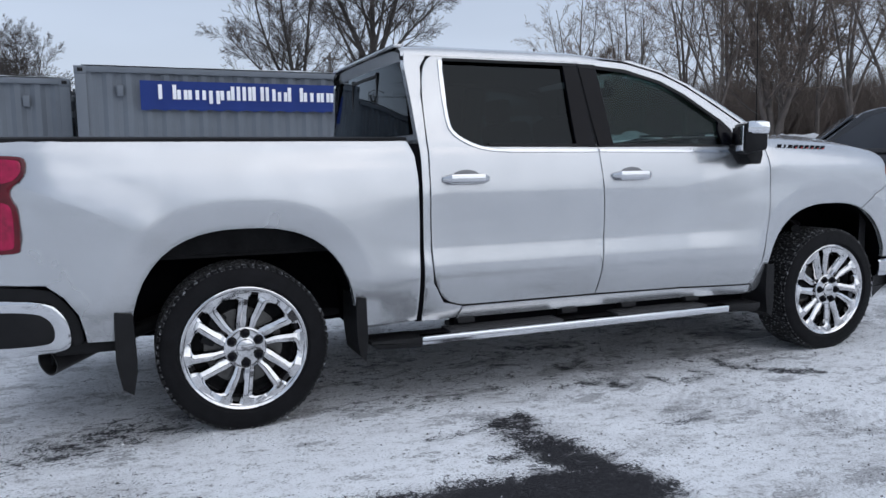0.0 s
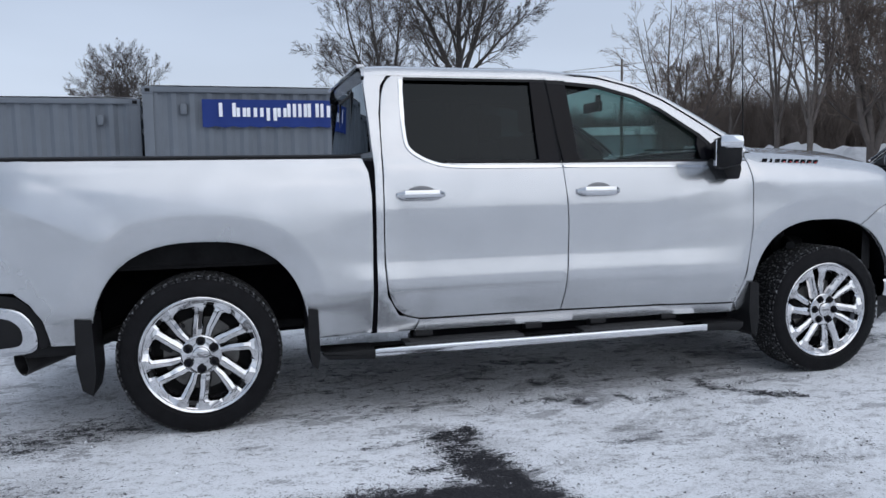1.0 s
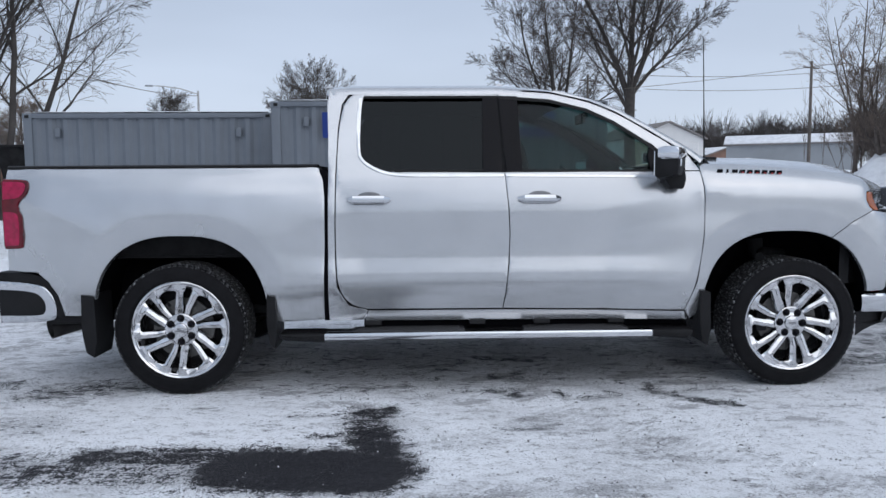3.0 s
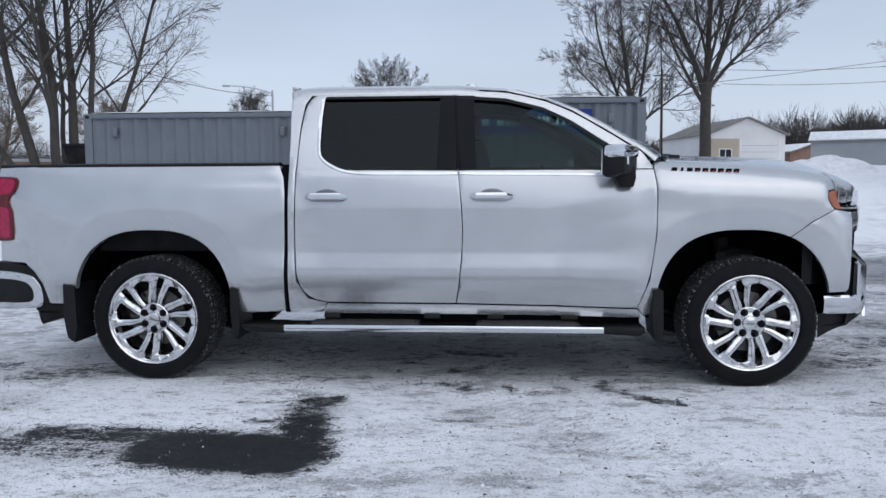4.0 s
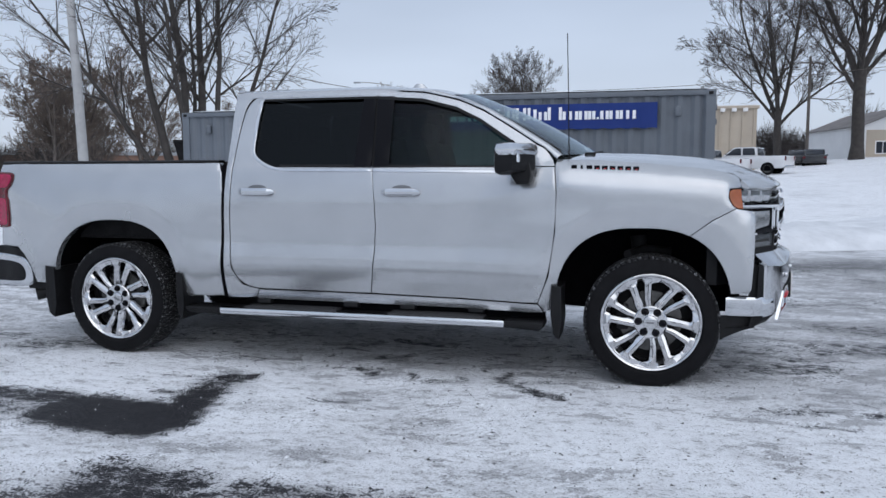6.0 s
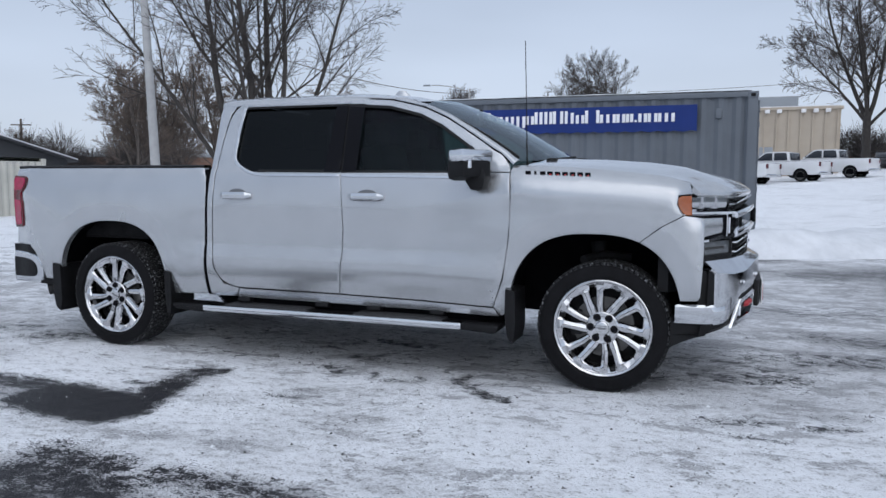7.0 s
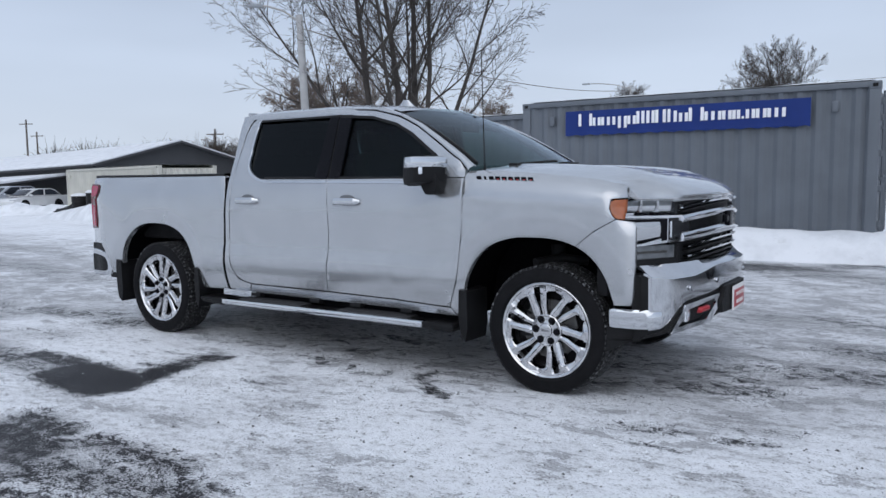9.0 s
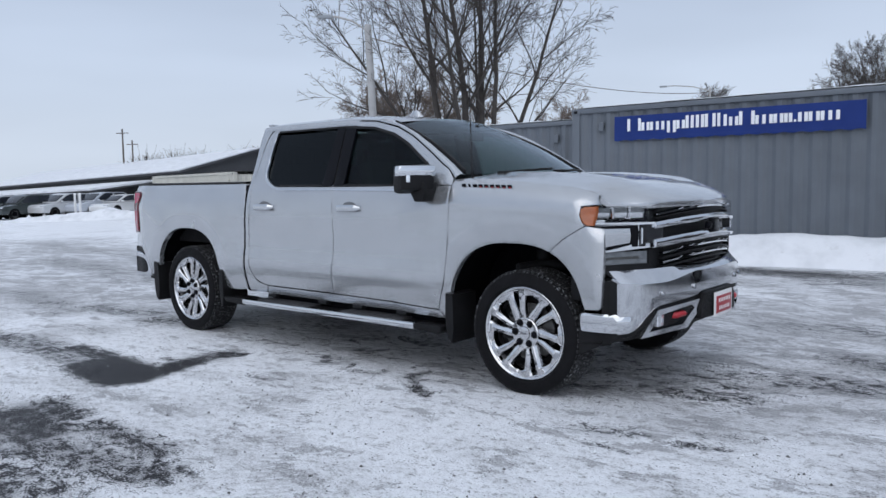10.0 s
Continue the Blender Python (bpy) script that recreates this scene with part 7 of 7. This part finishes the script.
def gable_house(name, label, place, turn, w, l, eave, ridge, wall, roof, snow_roof, openings=(), overhang=0.35):
    """Gable end along local x facing -y; the ridge runs along y. openings: (kind, x, z, width, height) on the gable, or with a fifth face letter for the left side."""
    h = thing(name, label, "house", place, turn)
    th = 0.2
    gab = [(-w / 2, -1.0), (w / 2, -1.0), (w / 2, eave), (0, ridge), (-w / 2, eave)]
    prism("gable_wall", gab, th, wall, h, "y", 0.0, 0.0)
    prism("gable_wall", gab, th, wall, h, "y", l - th, 0.0)
    for s in (-1, 1):
        box("side_wall", (s * (w / 2 - th / 2), l / 2, eave / 2 - 0.5), (th, l - 2 * th, eave + 1.0), wall, h, 0.0)
        slope = math.atan2(ridge - eave, w / 2)
        run = math.hypot(w / 2, ridge - eave) + overhang
        c = Vector((s * (w / 4 + overhang * 0.5 * math.cos(slope)), l / 2, (eave + ridge) / 2 - overhang * 0.5 * math.sin(slope) + 0.10))
        box("roof_slope", c, (run, l + 2 * overhang, 0.14), roof, h, 0.02, Matrix.Rotation(s * slope, 3, "Y"))
        if snow_roof:
            box("roof_snow", c + Vector((0, 0, 0.13)), (run - 0.1, l + 2 * overhang - 0.15, 0.12), SNOW, h, 0.05, Matrix.Rotation(s * slope, 3, "Y"))
    for kind, x, z, ow, oh, face in openings:
        m = Matrix.Identity(4) if face == "f" else Matrix.Translation((-w / 2, 0, 0)) @ Matrix.Rotation(radians(-90), 4, "Z")
        if kind == "garage":
            d = box("garage_door", m @ Vector((x, -0.03, z + oh / 2)), (ow, 0.06, oh), SIDING_WHITE, h, 0.01)
            for k in range(1, 4):
                box("door_groove", m @ Vector((x, -0.065, z + oh * k / 4)), (ow - 0.1, 0.012, 0.03), SIDING_GREY, d, 0.0)
            for dx in (-ow / 2 - 0.08, ow / 2 + 0.08):
                box("door_trim", m @ Vector((x + dx, -0.04, z + oh / 2)), (0.14, 0.09, oh + 0.1), WHITE, d, 0.0)
        else:
            sx = (ow, 0.06, oh) if face == "f" else (0.06, ow, oh)
            win = box("window", m @ Vector((x, -0.03, z + oh / 2)), sx, PANE, h, 0.0)
            f = 0.09
            for dx, dz, fw, fh in ((0, oh / 2, ow + f, f), (0, -oh / 2, ow + f, f), (-ow / 2, 0, f, oh), (ow / 2, 0, f, oh), (0, 0, f * 0.6, oh)):
                box("window_frame", m @ Vector((x + dx, -0.065, z + oh / 2 + dz)), (fw, 0.05, fh) if face == "f" else (0.05, fw, fh), WHITE, win, 0.0)
    return h


def build_skip():
    """Open black steel skip behind the container, sides flaring to a rolled rim."""
    b = thing("waste_skip", "open black steel skip behind the grey container", "skip", (-6.75, 12.5, terrain(-6.75, 12.5)), 12)
    rows = []
    for z, k in ((0.0, 0.62), (0.08, 0.66), (2.05, 1.0), (2.12, 1.02), (2.12, 0.97), (0.3, 0.66)):
        rows.append([Vector((sx * 1.25 * k, sy * 0.9 * (0.8 + 0.2 * k), z)) for sx, sy in ((-1, -1), (1, -1), (1, 1), (-1, 1), (-1, -1))])
    grid_part("shell", rows, DARK_STEEL, b, "", 30)
    box("floor_plate", (0, 0, 0.06), (1.5, 1.5, 0.05), DARK_STEEL, b, 0.01)
    for sy in (-1, 1):
        tube("rim_bar", [(-1.27, sy * 0.91, 2.12), (1.27, sy * 0.91, 2.12)], 0.04, DARK_STEEL, b, 8)


def build_houses():
    E = (2.6, -5.6)
    p = at_bearing((2.59, -5.63), 17.3, 84)
    z = 2.9
    gable_house("house", "white and tan gabled house with a wide garage door", (p[0], p[1], z), 10, 8.2, 13, 2.95, 4.6, SIDING_WHITE, SHINGLE, False,
                (("garage", 1.35, -0.1, 4.0, 2.6, "f"), ("window", -2.3, 0.35, 1.3, 1.15, "f")))
    box_t = box("tan_cladding", (0, -0.03, 0), (2.9, 0.05, 2.6), SIDING_TAN, None, 0.0)
    box_t.parent = bpy.data.objects["house"]
    box_t.location = (-2.35, 0.01, 1.25)
    p = at_bearing((1.1, -5.4), 30.0, 104)
    gable_house("mobile_home", "long grey mobile home with white windows and a snowy roof", (p[0], p[1], 3.3), 63, 4.6, 14, 2.5, 3.5, SIDING_GREY, SHINGLE, True,
                (("window", 3.0, 0.9, 0.8, 1.2, "s"), ("window", 6.2, 0.9, 1.2, 1.2, "s"), ("window", 10.0, 0.9, 0.8, 1.2, "s"), ("window", 0.0, 1.0, 0.9, 1.1, "f")))
    for az, d, w in ((13.2, 120, 8), (21.5, 118, 7), (24.0, 125, 8), (10.0, 130, 7)):
        p = at_bearing(E, az, d)
        gable_house("distant_house", "small distant brown house with a snowy roof", (p[0], p[1], 3.0), random.Random(int(d)).uniform(-40, 40), w, 9, 2.0, 3.1, BRICK, SHINGLE, True, (("window", 0.8, 0.9, 1.2, 1.1, "f"),))


build_skip()
build_houses()


def build_tan_building():
    """Long tan panelled hall with vertical ribs and floodlights under its eave."""
    E = (4.43, -5.53)
    b = thing("warehouse", "long tan metal warehouse with ribs and a white roller door", "warehouse", at_bearing(E, 6.9, 66), 0)
    x, y, z = b.location
    b.location.z = 1.6
    L, H = 34.0, 5.0
    box("wall", (-L / 2, 6.0, H / 2 - 1), (L, 12.0, H + 2), SIDING_TAN, b, 0.0)
    for i in range(38):
        box("wall_rib", (-0.2 - i * 0.86, -0.06, H / 2 - 0.5), (0.10, 0.12, H + 1), SIDING_TAN, b, 0.0)
    box("roof_edge", (-L / 2, 6.0, H + 0.06), (L + 0.3, 12.4, 0.22), SIDING_TAN, b, 0.02)
    box("roof_snow", (-L / 2, 6.2, H + 0.22), (L, 12.0, 0.10), SNOW, b, 0.03)
    for i in range(9):
        box("floodlight", (-0.9 - i * 0.86 - (0.86 if i > 2 else 0), -0.25, H - 0.15), (0.35, 0.30, 0.28), WHITE, b, 0.04)
    box("roller_door", (-11.2, -0.05, 1.6), (4.2, 0.10, 3.0), SIDING_WHITE, b, 0.01)
    box("grey_door", (-5.2, -0.05, 1.0), (1.0, 0.10, 2.2), SIDING_GREY, b, 0.01)
    box("rooftop_unit", (-4.2, 5.0, H + 0.8), (3.0, 2.0, 1.2), SIDING_GREY, b, 0.05)


build_tan_building()


def build_dark_building():
    """Low dark building with a long snow-covered roof on the far left of the lot."""
    E = (5.76, -5.12)
    p = at_bearing(E, -52.5, 62)
    gable_house("dark_building", "low dark metal building with a snow-covered roof", (p[0], p[1], -0.7), 84, 13, 54, 3.2, 4.9, DARK_WALL, DARK_WALL, True, (), 0.6)
    shed = bpy.data.objects["dark_building"]
    shed.matrix_basis = pose(p[0], p[1], -0.7, 0, 0, 84) @ Matrix.Rotation(radians(-1.0), 4, "X")
    for mat, dz, th in ((DARK_WALL, 0.0, 0.12), (SNOW, 0.16, 0.20)):
        box("lean_to_roof", (-9.0, 27, 2.25 + dz), (5.2, 46, th), mat, shed, 0.05, Matrix.Rotation(radians(-7), 3, "Y"))
    for i in range(9):
        box("lean_to_post", (-11.3, 5 + i * 5.5, 0.9), (0.14, 0.14, 2.2), DARK_WALL, shed, 0.01)
    q = at_bearing(E, -39.5, 95)
    w = thing("brick_building", "low red brown brick building in the distance", "building", (q[0], q[1], 0.2), 30)
    box("wall", (0, 0, 1.6), (36, 10, 3.4), BRICK, w, 0.0)
    box("roof_edge", (0, 0, 3.4), (36.4, 10.4, 0.3), SIDING_GREY, w, 0.02)


build_dark_building()
cream = container(12.2, CONT_CREAM, (-20.1 + 0.256 * 2.44, 13.7 + 0.967 * 2.44, -0.65), 165.2, "cream shipping container standing on the snow", 2.6)


def build_drums():
    """Black open drums, snow on top, standing on the bank along the cream container."""
    snow_heap("snow_bank", [(-30.5, 15.0, 1.0, 0.12), (-28.2, 14.5, 1.2, 0.30), (-26.2, 14.0, 1.2, 0.47), (-24.4, 13.5, 1.2, 0.60), (-22.8, 13.2, 1.3, 0.86), (-20.5, 12.6, 1.2, 0.70)], "snow bank along the cream container", 0.04, seed=12, lumps=0.08)
    up = Matrix.Rotation(math.pi / 2, 4, "X")
    for x, y, z, r, h, taper in ((-26.24, 14.08, 0.20, 0.33, 0.52, 0.96), (-24.42, 13.6, 0.33, 0.28, 0.55, 0.95), (-22.96, 13.22, 0.62, 0.32, 0.66, 0.80)):
        d = thing("drum", "black plastic drum with a cap of snow", "drum", (x, y, z), 0, "drums along the cream container")
        lathe("shell", [(0.0, -0.25), (r * taper, -0.25), (r * taper, 0.02), (r * 0.98, h * 0.5), (r * 1.03, h * 0.52), (r, h * 0.56), (r, h - 0.05), (r * 1.05, h - 0.03), (r * 1.05, h), (r * 0.9, h)], BLACK, d, 24, m=up)
        lathe("snow_cap", [(r * 1.06, h - 0.01), (r * 1.02, h + 0.05), (r * 0.7, h + 0.10), (r * 0.3, h + 0.115), (0.0, h + 0.12)], SNOW, d, 24, "fresh white snow", m=up, angle=80)
    t = thing("tarpaulin", "crumpled black sheet lying on the snow", "tarpaulin", (-28.24, 14.61, 0.02), 10)
    rows = [[Vector((u * 0.55, v * 0.3, -0.06 + (1 - abs(v)) * (0.14 + 0.22 * smooth(-1, 1, u)) + 0.05 * noise.noise((u * 2.3, v * 2.9, 4.0)))) for u in np.linspace(-1, 1, 13)] for v in np.linspace(-1, 1, 9)]
    grid_part("sheet", rows, BLACK, t, "", 50)


build_drums()

# ---- lamp posts, poles and wires ----
POLE = surface("pale_weathered_pole", (0.36, 0.36, 0.36), 0.8, 0.0, 0.12, 3.0, 0.3, 20.0)
WOOD_POLE = surface("grey_timber_pole", (0.12, 0.105, 0.095), 0.9, 0.0, 0.2, 3.0, 0.4, 20.0)


def lamp_post(place, h, lean, reach, turn, label, r=0.13, name="street_lamp"):
    t = thing(name, label, "street lamp", place, turn)
    top = Vector((lean * h, 0, h))
    tube("pole", [(0, 0, -0.5), tuple(top * 0.5), tuple(top)], [r, r * 0.85, r * 0.7], POLE, t, 12)
    arm = [top - Vector((0, 0, 0.25)), top + Vector((reach * 0.4, 0, 0.15)), top + Vector((reach * 0.8, 0, 0.32)), top + Vector((reach, 0, 0.34))]
    tube("arm", arm, 0.04, POLE, t, 8)
    box("lamp_head", top + Vector((reach * 1.12, 0, 0.33)), (0.62, 0.24, 0.13), SIDING_GREY, t, 0.05)
    return t


lamp_post((-15.3, 17.2, terrain(-15.3, 17.2)), 7.7, -0.035, -1.5, 40, "pale leaning pole with a lamp arm at the lot's edge", 0.19)
lamp_post((-15.8, 54.9, terrain(-15.8, 54.9)), 8.0, 0.0, -3.2, 10, "grey street lamp behind the containers", 0.11)


def utility_pole(place, h, label):
    t = thing("utility_pole", label, "utility pole", place, 25)
    tube("pole", [(0, 0, -0.5), (0, 0, h)], [0.16, 0.11], WOOD_POLE, t, 8)
    box("crossarm", (0, 0, h - 0.6), (2.0, 0.12, 0.12), WOOD_POLE, t, 0.01)
    return t


for az, d, h, e in ((27.5, 76, 9.5, (1.1, -5.4)), (11.0, 78, 9.5, (3.3, -5.6)), (-50.0, 90, 7.5, (5.7, -5.1)), (-62.2, 120, 11.0, (6.4, -4.9)), (-61.6, 130, 10.0, (6.4, -4.9))):
    utility_pole(at_bearing(e, az, d), h, "grey timber utility pole in the distance")
for a, b, sag in (((-15.5, 17.2, 7.2), (-15.8, 54.9, 8.2), 0.8), ((23, 68, 11.5), (52, 60, 12.5), 0.9), ((23, 68, 10.2), (52, 60, 11.2), 0.9), ((36, 58, 11.0), (-4, 80, 10.5), 0.8)):
    pts = [Vector(a).lerp(Vector(b), t) - Vector((0, 0, sag * 4 * t * (1 - t))) for t in np.linspace(0, 1, 14)]
    wire = tube("overhead_wire", pts, 0.022, WOOD_POLE, None, 4)
    tagged(wire, "thin sagging overhead wire", "wire")

snow_heap("snow_pile", [(25, 37, 2.2, 0.7), (28, 36, 2.6, 1.5), (31, 34, 2.6, 1.2), (38, 30, 3.0, 1.3), (46, 27, 3, 1.0)], "big ploughed snow pile before the woods", 0.2, 0.3, seed=4, step=0.5)
snow_heap("snow_pile", [(22, 50, 2.5, 0.5), (25, 51, 2.5, 1.0), (29, 50, 2.5, 0.6)], "ploughed snow pile before the house", 0.2, 0.3, seed=5, step=0.5)
snow_heap("snow_bank", [(-44, 13, 1.4, 0.25), (-38, 16, 1.6, 0.45), (-33, 20, 1.8, 0.5), (-26, 26, 1.8, 0.45), (-18, 30, 1.6, 0.4)], "ploughed snow bank at the edge of the lot", 0.2, 0.3, seed=6, step=0.4)


# ---- parked vehicles far off ----
def vehicle(kind, paint_colour, place, turn, label, gloss=0.25):
    """A simple but whole car: body, cabin glass, wheels, lamps. Local x forward."""
    mat = surface(kind + "_paint", paint_colour, gloss, 0.2, 0.06, 2.0, 0.0, 60.0, 0.6)
    v = thing("parked_" + kind, label, "car" if kind != "pickup" else "pickup truck", place, turn)
    if kind == "pickup":
        L, belt, roof = 5.8, 1.28, 1.92
        lower = [(-2.9, 0.55), (-2.9, 1.30), (-1.0, 1.30), (-0.95, 1.28), (1.3, 1.28), (2.7, 1.18), (2.9, 1.0), (2.9, 0.45), (2.3, 0.40), (-2.6, 0.45)]
        cabin = [(-0.98, 1.28), (-0.90, 1.86), (-0.7, 1.92), (0.55, 1.92), (0.75, 1.86), (1.45, 1.28)]
        wheels, R, W = (-1.75, 1.95), 0.40, 0.98
    elif kind == "suv":
        L, belt, roof = 4.7, 1.05, 1.68
        lower = [(-2.3, 0.45), (-2.35, 0.95), (-2.25, 1.08), (1.0, 1.04), (2.1, 0.92), (2.35, 0.75), (2.35, 0.35), (-2.2, 0.32)]
        cabin = [(-2.22, 1.06), (-1.95, 1.56), (-1.7, 1.66), (0.1, 1.68), (0.35, 1.60), (1.15, 1.03)]
        wheels, R, W = (-1.40, 1.42), 0.35, 0.90
    else:
        L, belt, roof = 4.8, 0.92, 1.45
        lower = [(-2.35, 0.42), (-2.4, 0.90), (-2.2, 0.98), (1.0, 0.92), (2.1, 0.80), (2.4, 0.62), (2.38, 0.30), (-2.3, 0.28)]
        cabin = [(-1.9, 0.96), (-1.25, 1.38), (-0.95, 1.45), (0.2, 1.45), (0.5, 1.38), (1.3, 0.92)]
        wheels, R, W = (-1.42, 1.45), 0.33, 0.88
    body = prism("body", lower, W * 2, mat, v, "y", -W, 0.07)
    cab = prism("cabin", cabin, W * 1.66, mat, v, "y", -W * 0.83, 0.07)
    k = 0.86
    cx = sum(x for x, _ in cabin) / len(cabin)
    cz = (belt + roof) / 2 + 0.02
    glass = [(cx + (x - cx) * k, cz + (z - cz) * 0.76) for x, z in cabin]
    mid = [p for p in glass]
    for s in (-1, 1):
        prism("side_glass", mid, s * 0.02, PANE, cab, "y", s * W * 0.83, 0.0)
        box("window_pillar", (cx + 0.05, s * (W * 0.83 + 0.022), cz), (0.10, 0.03, roof - belt - 0.08), mat, cab, 0.0)
    for (x0, z0), (x1, z1), wd in ((cabin[-1], cabin[-2], 0.70), (cabin[0], cabin[1], 0.70)):
        a, b = Vector((x0, 0, z0)), Vector((x1, 0, z1))
        c = a.lerp(b, 0.52)
        ang = math.atan2(b.x - a.x, b.z - a.z)
        box("end_glass", c + Vector((0.03 if x0 > 0 else -0.03, 0, 0.02)), (0.03, W * 2 * wd, (b - a).length * 0.78), PANE, cab, 0.01, Matrix.Rotation(ang, 3, "Y"))
    for x in wheels:
        for s in (-1, 1):
            prism("wheel_arch", [(x + math.cos(a) * (R + 0.06), R + math.sin(a) * (R + 0.06)) for a in np.linspace(-0.3, math.pi + 0.3, 16)], s * 0.02, LINER, body, "y", s * (W - 0.012), 0.0)
            w = lathe("wheel", [(R * 0.6, 0.2), (R, 0.18), (R, 0.03), (R * 0.95, 0.0), (R * 0.68, -0.004)], RUBBER, v, 24, "", Matrix.Translation((x, s * (W + 0.012), R)) @ Matrix.Rotation(0 if s < 0 else math.pi, 4, "Z"))
            lathe("rim", [(0.0, 0.02), (R * 0.25, 0.012), (R * 0.62, 0.004), (R * 0.68, -0.002)], DISC, w, 18, "", Matrix.Translation((x, s * (W + 0.012), R)) @ Matrix.Rotation(0 if s < 0 else math.pi, 4, "Z"))
    for s in (-1, 1):
        box("tail_lamp", (lower[1][0] + 0.02, s * (W - 0.12), belt - 0.17), (0.10, 0.22, 0.28 if kind == "pickup" else 0.16), RED_LENS, v, 0.02)
        box("head_lamp", (lower[-3][0] - 0.16 if kind != "pickup" else 2.82, s * (W - 0.22), belt - 0.26), (0.20, 0.36, 0.14), LAMP_SILVER, v, 0.03)
        box("side_mirror", (cabin[-1][0] - 0.25, s * (W + 0.10), belt + 0.08), (0.10, 0.20, 0.14), mat, v, 0.03)
    box("bumper", (lower[0][0] - 0.03, 0, 0.55), (0.12, W * 1.85, 0.20), CHROME if kind == "pickup" else mat, v, 0.03)
    if kind == "pickup":
        box("bed_void", (-1.95, 0, 1.30), (1.7, 1.62, 0.02), DARK_STEEL, body, 0.0)
    return v


def park():
    E = (4.79, -5.38)
    for x, y, col in ((4.45, 45.85, (0.70, 0.71, 0.72)), (7.6, 49.0, (0.72, 0.72, 0.73)), (10.8, 52.2, (0.70, 0.70, 0.71))):
        vehicle("pickup", col, (x, y, terrain(x, y)), 152, "white parked pickup with red tail lamps on snow")
    p = at_bearing((-0.45, -4.57), 53.5, 13)
    vehicle("pickup", (0.012, 0.012, 0.015), (p[0], p[1], terrain(p[0], p[1]) - 0.01), 137, "black parked pickup on the snowy lot")
    F = (6.38, -4.93)
    for az, d, kind, col in ((-71.4, 62, "suv", (0.60, 0.61, 0.62)), (-70.0, 62, "suv", (0.55, 0.56, 0.57)), (-68.4, 61, "suv", (0.03, 0.040, 0.040)), (-66.1, 61, "suv", (0.52, 0.53, 0.54)), (-63.9, 61, "suv", (0.48, 0.51, 0.56)), (-62.3, 60, "sedan", (0.66, 0.66, 0.66))):
        p = at_bearing(F, az, d)
        vehicle(kind, col, (p[0], p[1], terrain(p[0], p[1])), -74, "parked snow-dusted car in a row beside the dark building")
    for az, d in ((10.5, 72), (11.5, 70)):
        p = at_bearing((3.3, -5.6), az, d)
        vehicle("sedan", (0.02, 0.02, 0.024), (p[0], p[1], 1.9), 80, "dark parked car among the distant houses")


park()


# ---- marker posts, and an unseen plain hall added to close the lot behind the walk ----
def marker_posts():
    for az in (-65.35, -65.05):
        x, y, z = at_bearing((6.38, -4.93), az, 51)
        post = thing("marker_post", "white plastic marker post standing in ploughed snow", "post", (x, y, z - 0.1), 0, "marker posts")
        tube("shaft", [(0, 0, 0), (0, 0, 1.62)], 0.07, SIDING_WHITE, post, 10)
        tube("cap", [(0, 0, 1.60), (0, 0, 1.66), (0, 0, 1.70)], [0.075, 0.075, 0.03], WHITE, post, 10)


marker_posts()


def build_hall():
    # never in view: added only for what the truck's side reflects
    h = thing("showroom_hall", "unseen long plain pale hall added on the lot's other side for reflections", "building", (2, -62, 0), 0)
    box("wall", (0, 0, 1.5), (90, 8, 3.0), SIDING_WHITE, h, 0.0)
    box("roof_edge", (0, 0, 3.1), (90.6, 8.6, 0.25), SIDING_WHITE, h, 0.02)


build_hall()
